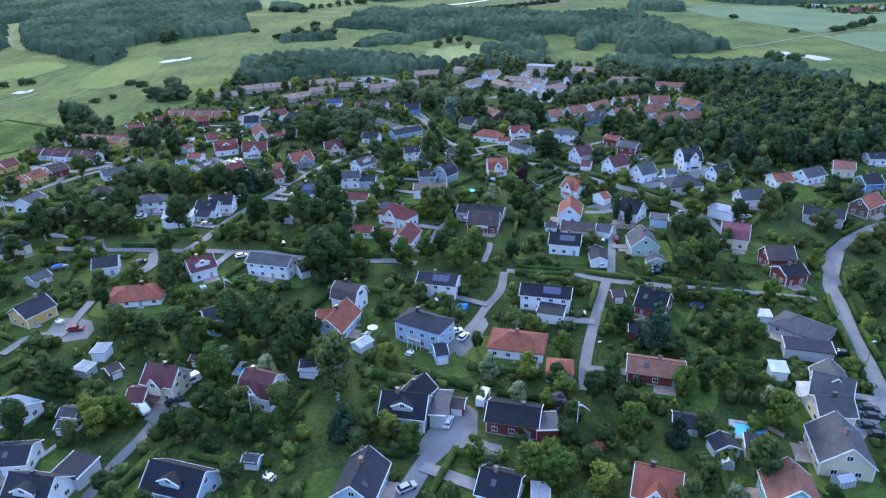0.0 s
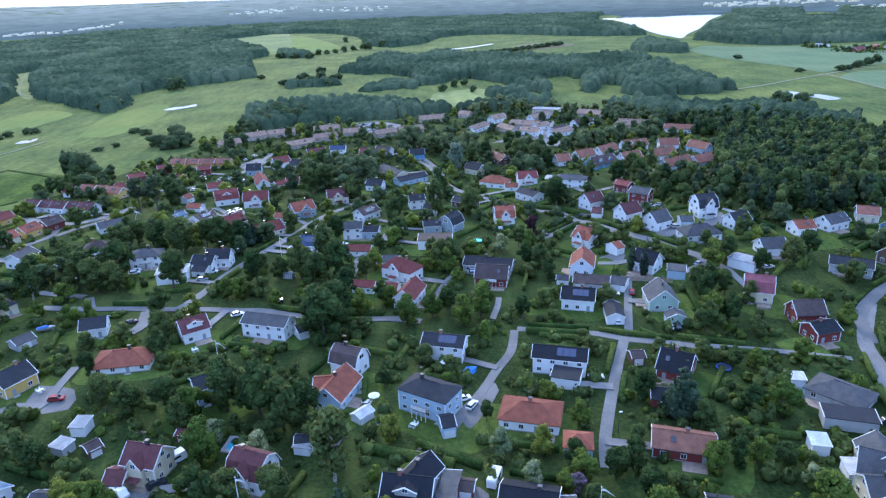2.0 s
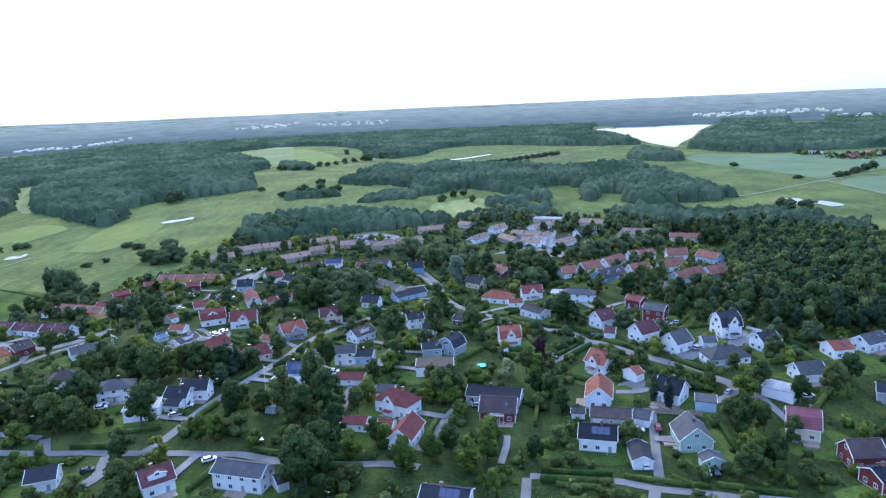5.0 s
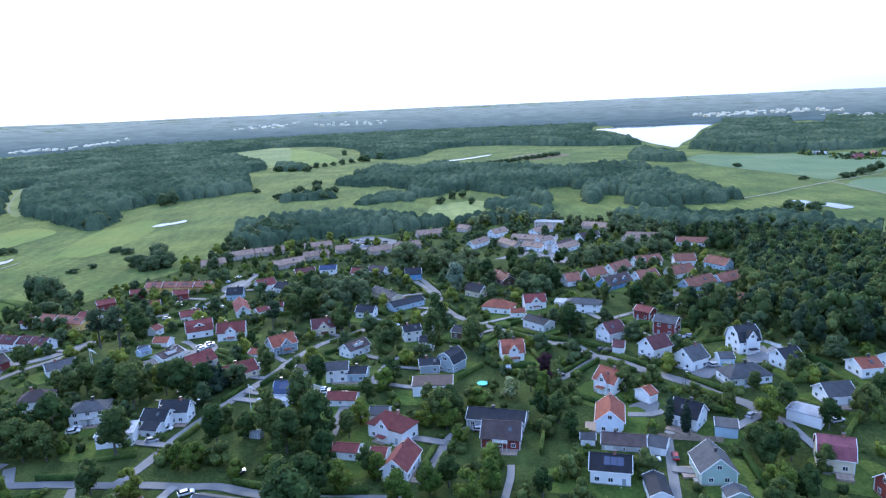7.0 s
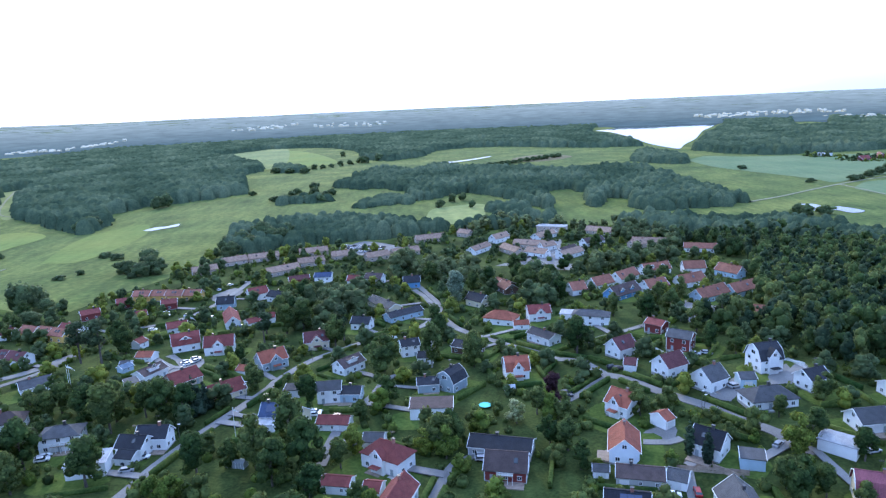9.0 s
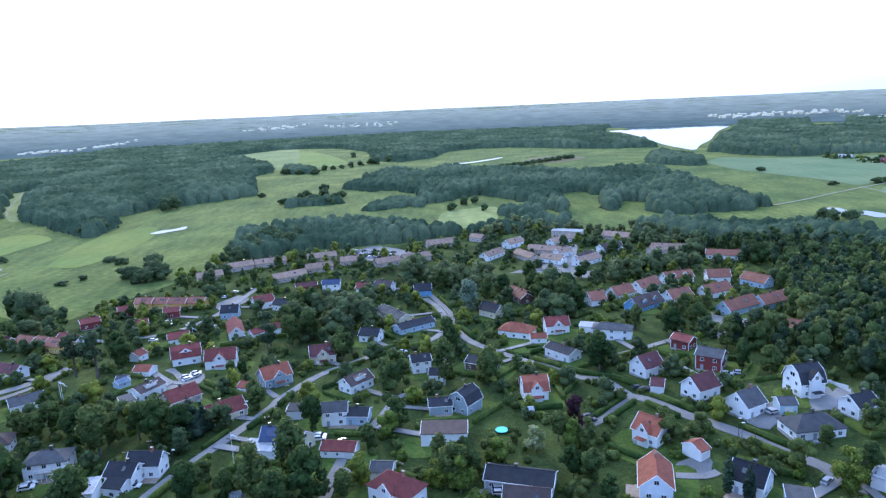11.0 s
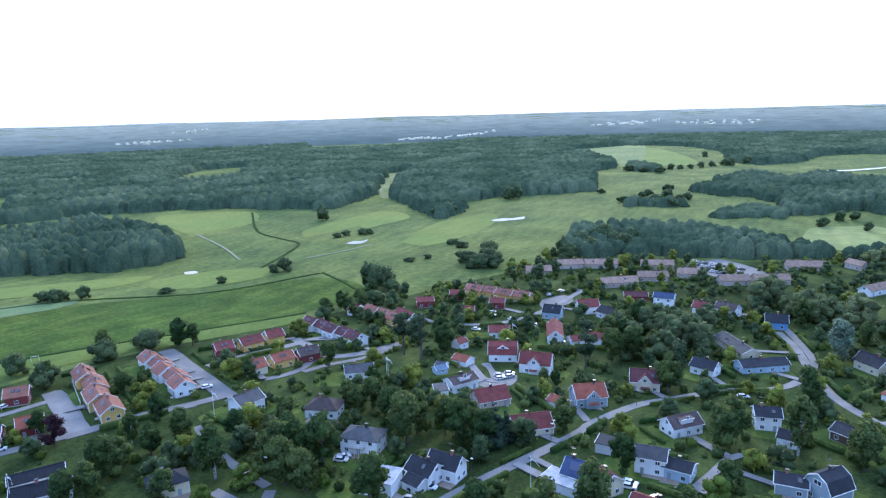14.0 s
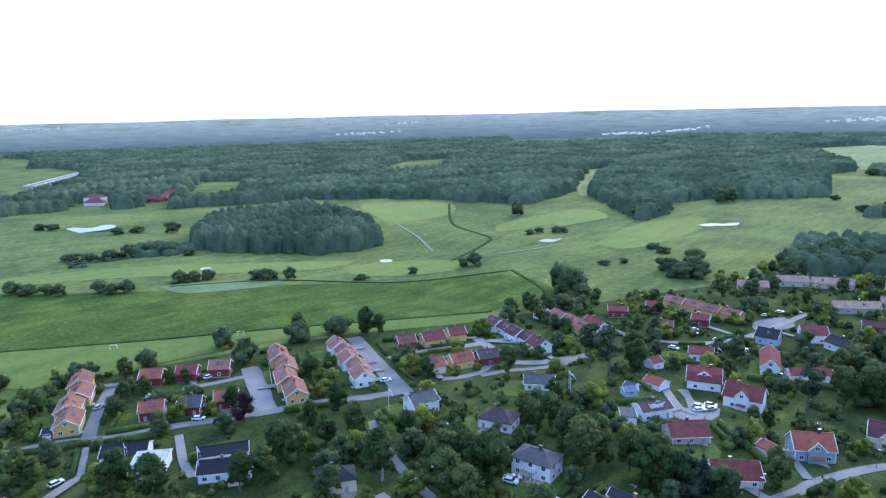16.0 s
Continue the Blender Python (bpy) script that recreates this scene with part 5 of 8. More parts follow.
house("row_house", -173.1, 354.6, -20, 9.1, 7.4, 6.3, "g", "maroon", "white", "s")
house("row_house", -193.6, 401.7, -24, 10.1, 7.4, 6.3, "g", "brick", "yellow", "s")
house("row_house", -183.6, 399.0, -24, 10.1, 7.4, 6.0, "g", "brick", "yellow", "s")
house("row_house", -174.8, 393.4, -24, 10.1, 7.4, 6.3, "g", "brick", "yellow", "s")
house("row_house", -161.7, 465.3, -9, 10.2, 7.4, 6.3, "g", "brick", "yellow", "s")
house("row_house", -151.2, 465.2, -9, 10.2, 7.4, 6.0, "g", "brick", "yellow", "s")
house("row_house", -141.3, 462.1, -9, 10.2, 7.4, 6.3, "g", "brick", "yellow", "s")
house("row_house", -130.8, 462.0, -9, 10.2, 7.4, 6.0, "g", "brick", "yellow", "s")
house("row_house", -204.7, 401.8, -10, 6.3, 7.4, 6.0, "g", "red", "white", "s")

# ---------- driveways and lawns ----------
RP = np.array(ROADPTS)
HA = np.array([(x, y, math.cos(a), math.sin(a), L, h) for x, y, a, L, h in HOUSES])


def in_house(x, y, margin):
    dx, dy = x - HA[:, 0], y - HA[:, 1]
    u, v = dx * HA[:, 2] + dy * HA[:, 3], -dx * HA[:, 3] + dy * HA[:, 2]
    return bool(((abs(u) < HA[:, 4] + margin) & (abs(v) < HA[:, 5] + margin)).any())


def road_gap(x, y):
    d = np.hypot(RP[:, 0] - x, RP[:, 1] - y) - RP[:, 2] / 2
    return float(d.min())


DRIVES, LAWNS = list(YARDS), []
for i, (x, y, a, L, h) in enumerate(HOUSES):
    d = np.hypot(RP[:, 0] - x, RP[:, 1] - y)
    k = int(d.argmin())
    if 8 < d[k] < 30 and L > 2.6 and random.Random(i).random() < 0.5:
        ex, ey = RP[k, 0], RP[k, 1]
        s = min(h + 0.5, d[k] * 0.4) / d[k]
        sx, sy = x + (ex - x) * s, y + (ey - y) * s
        mid = [(sx + (ex - sx) * t_, sy + (ey - sy) * t_) for t_ in (0.3, 0.5, 0.7)]
        if not any(in_house(px, py, 1.0) for px, py in mid):
            road(2.8 + (i % 3) * 0.4, [(sx, sy), mid[1], (ex, ey)], GRAVEL if i % 3 else ASPHALT, "driveway")
            DRIVES += mid + [(sx, sy)]
for i, (x, y, a, L, h) in enumerate(HOUSES):
    if L > 3.5 and math.hypot(x, y) < 420:
        g_ = random.Random(i + 500)
        R = g_.uniform(7, 11)
        ox, oy = x + g_.uniform(-5, 5), y - g_.uniform(2, 7)
        rx, ry = R * g_.uniform(1.0, 1.5), R * g_.uniform(0.7, 1.0)
        loop = []
        for t_ in range(12):
            u_, v_ = math.cos(t_ * 0.5236 + 0.26), math.sin(t_ * 0.5236 + 0.26)
            u_, v_ = math.copysign(abs(u_) ** 0.45, u_) * rx * g_.uniform(0.93, 1.05), math.copysign(abs(v_) ** 0.45, v_) * ry * g_.uniform(0.93, 1.05)
            loop.append((ox + u_ * math.cos(a) - v_ * math.sin(a), oy + u_ * math.sin(a) + v_ * math.cos(a)))
        if min(road_gap(px, py) for px, py in loop) < 0.5:
            continue
        sh = Shape()
        for k in (1.0, 0.66, 0.33):
            sh.v += [(ox + (px - ox) * k, oy + (py - oy) * k, land(ox + (px - ox) * k, oy + (py - oy) * k) + 0.09 + 0.0004 * i) for px, py in loop]
        for r_ in range(2):
            for q in range(12):
                sh.f.append((r_ * 12 + q, r_ * 12 + (q + 1) % 12, r_ * 12 + 12 + (q + 1) % 12, r_ * 12 + 12 + q))
                sh.s.append(0)
        sh.f.append(tuple(range(24, 36)))
        sh.s.append(0)
        LAWNS += [(v_[0], v_[1]) for v_ in sh.v[12::2]]
        tagged(new("lawn", sh.mesh("lawn", [LAWN])), "mown green garden lawn beside a house", "lawn", kind="structure")

# ---------- trees ----------
TREE_SETS = {}
TREE_AT = []
TREE_WORD = {"d": "dense dark green leafy garden tree", "l": "light green leafy garden tree", "b": "tall airy birch with hanging green leaves", "s": "dark blue green spruce with pointed top", "n": "tall dark pine with open crown", "p": "pale blossoming garden tree", "k": "lilac pink blossoming bush tree", "m": "dark copper red leafy tree", "w": "silvery grey green willow tree", "c": "narrow dark green column conifer"}


def crown_mesh(kind, seed):
    """A crown for a tree 10 m high: lobes of leaf tufts round lumpy cores."""
    rng = np.random.default_rng(seed)
    if kind in "sc":
        tiers = 9
        C, R = [], []
        w_ = 2.6 if kind == "s" else 1.0
        for i in range(tiers):
            u = i / (tiers - 1)
            zz = 1.2 + 8.6 * u if kind == "s" else 0.8 + 8.6 * u
            rr = w_ * (1 - u) ** 0.85 + 0.16 if kind == "s" else w_ * (1 - abs(u - 0.45) ** 2 * 2.2) + 0.1
            k = max(1, int(5 * (1 - u)) + 1)
            for j in range(k):
                an = 2 * math.pi * (j + 0.3 * i) / k + rng.uniform(-0.3, 0.3)
                off = rr * 0.55 if k > 1 else 0
                C.append((off * math.cos(an), off * math.sin(an), zz + rng.uniform(-0.25, 0.25)))
                R.append(max(0.22, rr * 0.55))
        n, size = 1300, 0.2
    else:
        n_l = {"b": 20, "n": 12, "w": 18}.get(kind, 21)
        C, R = [], []
        for i in range(n_l):
            u = rng.uniform(0, 1)
            zz = {"n": 4.6, "b": 2.2}.get(kind, 1.5) + u * {"n": 4.6, "b": 6.8}.get(kind, 7.2)
            w_ = {"b": 1.9, "n": 2.2, "w": 3.0}.get(kind, 2.9) * (1 - (abs(u - 0.36) / 0.78) ** 2)
            an = rng.uniform(0, 6.28)
            q = w_ * rng.uniform(0.25, 0.95)
            C.append((q * math.cos(an), q * math.sin(an), zz))
            R.append(rng.uniform(0.8, 1.5) * {"b": 0.8, "n": 0.85}.get(kind, 1.0))
        C.append((0, 0, 8.7 if kind != "n" else 9.1))
        R.append(0.9)
        n, size = {"b": 1500, "n": 1000}.get(kind, 1550), 0.205
    ps = []
    for c, r in zip(C, R):
        ps.append(core(rng, 2, 0.5, r * (0.78 if kind not in "bn" else 0.55), c))
    ps.append(leaves(rng, C, R, n, size))
    V, Q, N = joined(ps)
    top = V[:, 2].max()
    V[:, 2] *= 10.0 / top
    return quads_mesh("crown", V, Q, LEAF[kind], True, N)


def trunk_shape(kind, seed):
    rng = random.Random(seed)
    s = Shape()
    hgt = 8.8 if kind in "sncb" else 6.0
    s.tube([(0, 0, -0.5), (0.05, 0, 1.5), (0.0, 0.08, hgt * 0.6), (0.05, 0, hgt)], [0.26, 0.2, 0.13, 0.04])
    if kind not in "sc":
        for i in range(6):
            a, z0 = i * 1.05 + rng.uniform(-0.3, 0.3), rng.uniform(2.0, 5.0)
            d = rng.uniform(1.2, 2.2)
            s.tube([(0, 0, z0), (d * 0.5 * math.cos(a), d * 0.5 * math.sin(a), z0 + 0.9), (d * math.cos(a), d * math.sin(a), z0 + 2.1)], [0.1, 0.07, 0.02], 5)
    return s


def tree(kind, x, y, height, wide=1.0):
    height *= 1.15
    wide *= 1.12
    g_ = random.Random(int(x * 31 + y * 17))
    variant = g_.randrange(4 if kind == "d" else 2)
    m = Matrix.LocRotScale((x, y, land(x, y)), Euler((0, 0, g_.uniform(0, 6.28))), (height / 10 * wide * g_.uniform(0.9, 1.15), height / 10 * wide * g_.uniform(0.9, 1.15), height / 10))
    TREE_AT.append((x, y, height * 0.26 * wide))
    key = (kind, variant)
    if key not in TREE_SETS:
        root = new("tree")
        root.matrix_basis = m
        part("trunk", trunk_shape(kind, variant), BIRCHBARK if kind == "b" else BARK, root)
        part("crown", crown_mesh(kind, variant * 7 + ord(kind)), None, root)
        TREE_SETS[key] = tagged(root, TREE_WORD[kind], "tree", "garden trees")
        return root
    src = TREE_SETS[key]
    return copy_thing(src, m @ Matrix.Diagonal((1 / src.scale[0], 1 / src.scale[1], 1 / src.scale[2], 1)))


FIELD_TREES = []


def bush_tree(x, y, height, radius):
    TREE_AT.append((x, y, radius))
    g_ = random.Random(int(x + y))
    FIELD_TREES.append((x, y, land(x, y) - 0.3, radius * 2.5 * g_.uniform(0.85, 1.15), height * 1.35 * g_.uniform(0.85, 1.1), g_.uniform(0, 6), g_.randrange(5)))


tree("b", -38.0, 215.0, 9.0, 1.2)
tree("d", -31.0, 206.0, 10.5, 1.2)
tree("d", -52.0, 159.2, 14.7)
tree("d", -42.8, 156.0, 14.7)
tree("d", -36.2, 151.0, 12.6)
tree("d", -30.8, 153.4, 10.5)
tree("d", -83.9, 161.8, 10.5)
tree("d", -76.4, 158.8, 9.5)
tree("d", -67.9, 160.5, 9.5)
tree("l", -60.0, 156.8, 8.4)
tree("l", -51.7, 136.6, 11.6)
tree("b", -21.3, 130.3, 16.8)
tree("d", -32.8, 123.2, 9.5)
tree("d", -43.4, 124.7, 8.4)
tree("d", -48.7, 124.4, 9.5)
tree("l", -78.4, 126.7, 6.3)
tree("l", -74.8, 125.4, 6.3)
tree("l", -71.6, 124.1, 7.4)
tree("l", -68.9, 123.9, 7.4)
tree("b", -94.4, 140.8, 9.5)
tree("d", -89.7, 138.8, 8.4)
tree("s", -18.8, 116.7, 9.5)
tree("d", -40.3, 118.3, 8.4)
tree("d", -30.7, 192.8, 16.8)
tree("d", -32.9, 198.7, 15.8)
tree("d", -27.9, 204.1, 14.7)
tree("l", -74.0, 120.2, 7.4)
tree("d", -78.6, 118.0, 6.3)
tree("d", -52.4, 118.6, 7.4)
tree("d", -57.7, 119.0, 6.3)
tree("d", -13.2, 116.9, 6.3)
tree("l", -8.8, 115.3, 6.3)
tree("l", -3.6, 111.1, 6.3)
tree("d", -61.8, 152.2, 8.4)
tree("d", -91.4, 121.5, 9.5)
tree("d", -129.8, 188.3, 8.4)
tree("d", -37.7, 144.8, 7.4)
tree("d", -25.2, 142.0, 9.5)
tree("d", -96.7, 180.5, 7.4)
tree("l", -5.4, 202.0, 9.5)
tree("l", 2.8, 207.4, 8.4)
tree("d", -11.6, 166.3, 6.3)
tree("d", -81.7, 200.1, 9.5)
tree("d", -80.3, 190.8, 8.4)
tree("l", 25.6, 134.6, 7.4)
tree("p", 21.6, 124.7, 6.3)
tree("s", 62.5, 147.3, 13.7)
tree("l", 44.5, 111.3, 8.4)
tree("l", 24.4, 97.2, 10.5)
tree("l", 20.4, 99.0, 9.5)
tree("l", 33.6, 94.9, 7.4)
tree("l", 77.8, 111.4, 9.5)
tree("l", 85.6, 143.9, 9.5)
tree("d", 129.1, 156.6, 10.5)
tree("d", 132.5, 165.5, 9.5)
tree("d", 65.9, 96.2, 10.5)
tree("d", 60.2, 110.1, 6.3)
tree("d", 65.2, 140.0, 7.4)
tree("k", 30.6, 121.1, 5.2)
tree("d", 33.7, 101.3, 6.3)
tree("d", 44.5, 128.3, 7.4)
tree("d", 40.0, 125.5, 7.4)
tree("d", 55.1, 154.3, 8.4)
tree("d", 47.6, 88.2, 8.4)
tree("d", 79.3, 146.3, 7.4)
tree("d", 84.8, 167.2, 6.3)
tree("l", 89.5, 164.5, 6.3)
tree("d", 33.1, 116.1, 6.3)
tree("l", 32.3, 124.7, 7.4)
tree("l", 61.7, 125.4, 7.4)
tree("d", 67.2, 127.3, 7.4)
tree("l", 72.2, 127.7, 6.3)
tree("d", 77.1, 125.7, 6.3)
tree("d", 14.3, 148.8, 5.2)
tree("l", 18.6, 206.0, 9.5)
tree("l", 12.7, 200.3, 9.5)
tree("d", 8.0, 210.2, 8.4)
tree("p", 12.6, 102.9, 5.2)
tree("d", 30.8, 109.8, 6.3)
tree("d", 47.7, 136.2, 5.2)
tree("d", 85.4, 187.4, 9.5)
tree("d", 94.9, 191.8, 9.5)
tree("d", 99.1, 183.5, 6.3)
tree("b", -37.4, 254.3, 16.8)
tree("d", -30.5, 240.3, 14.7)
tree("d", -45.6, 244.9, 14.7)
tree("d", -39.0, 234.4, 12.6)
tree("d", -61.8, 242.1, 12.6)
tree("d", -91.6, 240.1, 13.7)
tree("d", -119.4, 240.3, 12.6)
tree("d", -112.0, 239.3, 11.6)
tree("d", -130.7, 256.4, 11.6)
tree("l", -69.4, 229.4, 7.4)
tree("l", -64.8, 228.9, 7.4)
tree("d", -89.6, 218.9, 9.5)
tree("d", -27.0, 222.0, 11.6)
tree("l", -76.9, 214.6, 8.4)
tree("d", -109.7, 283.4, 12.6)
tree("d", -100.7, 282.0, 13.7)
tree("d", -91.7, 284.2, 11.6)
tree("d", -86.8, 290.9, 9.5)
tree("d", -79.5, 285.9, 9.5)
tree("s", -73.1, 288.6, 10.5)
tree("n", -145.5, 351.3, 16.8)
tree("d", -129.7, 360.7, 12.6)
tree("d", -58.6, 302.7, 8.4)
tree("d", -36.0, 282.6, 11.6)
tree("n", -31.7, 363.6, 15.8)
tree("d", -34.5, 353.7, 13.7)
tree("d", -11.2, 315.7, 13.7)
tree("d", -8.8, 281.9, 9.5)
tree("b", 7.6, 317.3, 16.8)
tree("d", -17.3, 269.3, 7.4)
tree("d", -54.1, 387.6, 13.7)
tree("d", -61.1, 381.4, 13.7)
tree("d", -46.8, 394.0, 11.6)
tree("n", -71.5, 383.8, 14.7)
tree("l", 3.2, 245.9, 7.4)
tree("l", -18.0, 248.9, 8.4)
tree("d", -21.1, 241.5, 8.4)
tree("l", -11.2, 216.0, 7.4)
tree("d", -13.9, 220.3, 7.4)
tree("l", -20.6, 211.5, 8.4)
tree("d", -164.3, 321.9, 10.5)
tree("d", -135.7, 311.9, 7.4)
tree("d", -120.8, 271.9, 7.4)
tree("d", -205.5, 408.9, 9.5)
tree("d", -210.5, 402.3, 10.5)
tree("d", -53.1, 245.9, 8.4)
tree("d", 24.2, 314.0, 13.7)
tree("d", 66.9, 324.6, 13.7)
tree("d", 104.1, 345.7, 11.6)
tree("d", 110.1, 231.1, 9.5)
tree("d", 45.9, 232.5, 8.4)
tree("d", 7.3, 246.7, 11.6)
tree("d", 10.8, 253.1, 9.5)
tree("d", 31.7, 202.4, 7.4)
tree("l", 90.5, 194.5, 8.4)
tree("d", 131.5, 224.4, 10.5)
tree("d", 105.4, 202.6, 7.4)
tree("c", 79.3, 227.7, 9.5)
tree("c", 76.3, 232.7, 9.5)
tree("d", 94.7, 209.9, 10.5)
tree("d", 93.6, 213.9, 8.4)
tree("d", 100.6, 208.9, 8.4)
tree("m", 47.7, 276.5, 9.5)
tree("d", 40.3, 267.1, 8.4)
tree("p", 32.7, 261.9, 7.4)
tree("d", 47.7, 262.8, 8.4)
tree("d", 113.1, 301.7, 10.5)
tree("d", 119.3, 294.2, 9.5)
tree("d", 118.3, 354.2, 10.5)
tree("d", 117.5, 324.2, 11.6)
tree("n", 129.3, 327.4, 12.6)
tree("d", 140.6, 426.4, 9.5)
tree("d", 65.2, 477.7, 12.6)
tree("d", 75.6, 463.3, 12.6)
tree("d", 80.9, 439.9, 12.6)
tree("d", 45.9, 451.2, 11.6)
tree("d", 36.3, 444.5, 11.6)
tree("d", 140.6, 230.8, 9.5)
tree("d", 118.8, 221.4, 8.4)
tree("d", 72.1, 265.8, 7.4)
tree("b", 10.2, 352.1, 15.8)
tree("w", 24.2, 421.0, 16.8)
tree("d", 24.6, 322.6, 11.6)
tree("d", 66.5, 319.5, 13.7)
tree("d", 73.3, 419.2, 14.7)
tree("d", 64.4, 426.7, 15.8)
tree("d", 62.2, 445.4, 13.7)
tree("d", 79.9, 412.0, 12.6)
tree("l", 104.2, 227.5, 10.5)
tree("d", 71.5, 258.8, 8.4)
tree("d", 44.7, 242.8, 9.5)
tree("d", 40.4, 247.2, 8.4)
tree("l", 9.3, 242.9, 9.5)
tree("d", 13.0, 250.2, 8.4)
tree("d", 126.3, 251.9, 8.4)
tree("d", 108.7, 245.4, 6.3)
tree("d", 119.4, 373.3, 10.5)
tree("b", 132.2, 377.9, 11.6)
tree("d", 94.9, 364.3, 10.5)
tree("d", 104.4, 352.0, 9.5)
tree("d", 11.5, 470.2, 12.6)
tree("d", 134.1, 536.3, 10.5)
tree("d", 97.6, 477.9, 9.5)
tree("d", -234.4, 199.4, 8.4)
tree("d", -269.4, 225.5, 8.4)
tree("d", -270.4, 216.8, 8.4)
tree("d", -248.5, 207.5, 7.4)
tree("d", -262.3, 291.4, 10.5)
tree("d", -242.7, 315.5, 12.6)
tree("d", -239.0, 319.4, 9.5)
tree("d", -184.9, 254.0, 9.5)
tree("d", -163.0, 243.8, 11.6)
tree("d", -148.9, 252.8, 10.5)
tree("d", -170.5, 221.4, 11.6)
tree("d", -167.1, 224.5, 10.5)
tree("d", -162.8, 211.5, 10.5)
tree("b", -139.7, 234.5, 14.7)
tree("d", -207.2, 164.5, 12.6)
tree("d", -188.7, 180.9, 11.6)
tree("d", -178.9, 188.3, 11.6)
tree("m", -201.4, 228.0, 9.5)
tree("d", -212.6, 230.1, 8.4)
tree("d", -250.3, 258.3, 9.5)
tree("d", -247.7, 230.1, 6.3)
tree("l", -253.0, 226.6, 6.3)
tree("d", -251.2, 216.3, 6.3)
tree("l", -220.7, 215.1, 7.4)
tree("d", -216.6, 265.3, 7.4)
tree("d", -215.8, 274.0, 7.4)
tree("b", -180.0, 239.2, 9.5)
tree("d", -167.8, 236.3, 9.5)
tree("d", -164.2, 205.1, 10.5)
tree("d", -142.4, 217.9, 9.5)
tree("d", -181.9, 294.3, 8.4)
tree("d", -261.5, 183.7, 6.3)
tree("d", -246.9, 174.0, 7.4)
tree("d", -121.3, 248.1, 13.7)
tree("d", -115.8, 253.0, 14.7)
tree("d", -128.8, 246.8, 12.6)
tree("d", -99.1, 273.1, 15.8)
tree("d", -83.7, 279.1, 13.7)
tree("d", -77.5, 279.7, 11.6)
tree("n", -135.4, 348.7, 17.9)
tree("d", -133.6, 364.2, 14.7)
tree("n", -69.2, 367.7, 13.7)
tree("s", -75.3, 284.3, 12.6)
tree("d", -61.0, 309.4, 8.4)
tree("d", -58.9, 431.7, 14.7)
tree("d", -67.0, 424.5, 13.7)
tree("d", -69.8, 410.3, 11.6)
tree("d", -60.2, 408.4, 12.6)
tree("d", -126.2, 287.0, 9.5)
tree("d", -124.3, 292.8, 10.5)
tree("d", -134.2, 291.5, 8.4)
tree("d", -144.4, 270.3, 8.4)
tree("d", -116.0, 289.2, 9.5)
tree("d", -74.2, 343.6, 6.3)
tree("d", -77.8, 339.9, 6.3)
tree("d", -220.3, 409.7, 9.5)
tree("d", -212.6, 416.9, 9.5)
tree("d", -216.6, 391.2, 9.5)
tree("d", -150.3, 498.8, 8.4)
tree("d", -202.3, 395.3, 8.4)
tree("d", -215.1, 435.7, 9.5)
tree("d", -163.4, 449.3, 6.3)
tree("d", -158.8, 453.1, 6.3)
tree("d", -83.2, 533.6, 8.4)
tree("d", -109.6, 512.0, 8.4)
tree("d", -101.6, 548.8, 9.5)
tree("d", -112.8, 421.4, 8.4)
tree("d", -100.4, 379.6, 7.4)
bush_tree(-242, 1298, 9, 9)
bush_tree(-240, 1366, 9, 9)
bush_tree(-213, 1283, 9, 9)
bush_tree(-210, 1349, 9, 9)
bush_tree(-184, 1268, 9, 9)
bush_tree(-89, 1436, 12, 9)
bush_tree(-81, 1556, 12, 9)
bush_tree(-63, 1480, 12, 9)
bush_tree(-53, 1607, 12, 9)
bush_tree(-35, 1526, 12, 9)
bush_tree(-22, 1662, 12, 9)
bush_tree(-6, 1575, 12, 9)
bush_tree(11, 1721, 12, 9)
bush_tree(26, 1628, 12, 9)
bush_tree(-151, 890, 8, 6)
bush_tree(-150, 922, 8, 6)
bush_tree(-148, 956, 8, 6)
bush_tree(-129, 882, 8, 6)
bush_tree(-127, 913, 8, 6)
bush_tree(-124, 946, 8, 6)
bush_tree(-107, 874, 8, 6)
bush_tree(-104, 904, 8, 6)
bush_tree(-100, 937, 8, 6)
bush_tree(137, 1215, 7, 8)
bush_tree(149, 1227, 7, 8)
bush_tree(162, 1238, 7, 8)
bush_tree(175, 1250, 7, 8)
bush_tree(188, 1262, 7, 8)
bush_tree(201, 1274, 7, 8)
bush_tree(215, 1287, 7, 8)
bush_tree(229, 1300, 7, 8)
bush_tree(243, 1313, 7, 8)
bush_tree(257, 1326, 7, 8)
bush_tree(272, 1340, 7, 8)
bush_tree(287, 1354, 7, 8)
bush_tree(-178, 1344, 8, 6)
bush_tree(-162, 1347, 8, 6)
bush_tree(-148, 1364, 8, 6)
bush_tree(-132, 1380, 9, 6)
bush_tree(-117, 1411, 9, 6)
bush_tree(-101, 1444, 9, 6)
bush_tree(-153, 1656, 12, 6)
bush_tree(-130, 986, 10, 8)
bush_tree(341, 634, 8, 6)
bush_tree(344, 626, 8, 6)
bush_tree(361, 627, 7, 6)
bush_tree(520, 827, 6, 6)
bush_tree(533, 834, 6, 6)
bush_tree(556, 850, 8, 7)
bush_tree(579, 867, 9, 7)
bush_tree(606, 891, 9, 7)
bush_tree(471, 831, 5, 5)
bush_tree(472, 998, 5, 5)
bush_tree(48, 820, 9, 5)
bush_tree(33, 780, 9, 5)
bush_tree(61, 825, 8, 5)
bush_tree(66, 768, 8, 4)
bush_tree(-302, 900, 14, 8)
bush_tree(-304, 886, 12, 7)
bush_tree(-210, 975, 6, 6)
bush_tree(-458, 225, 7, 5)
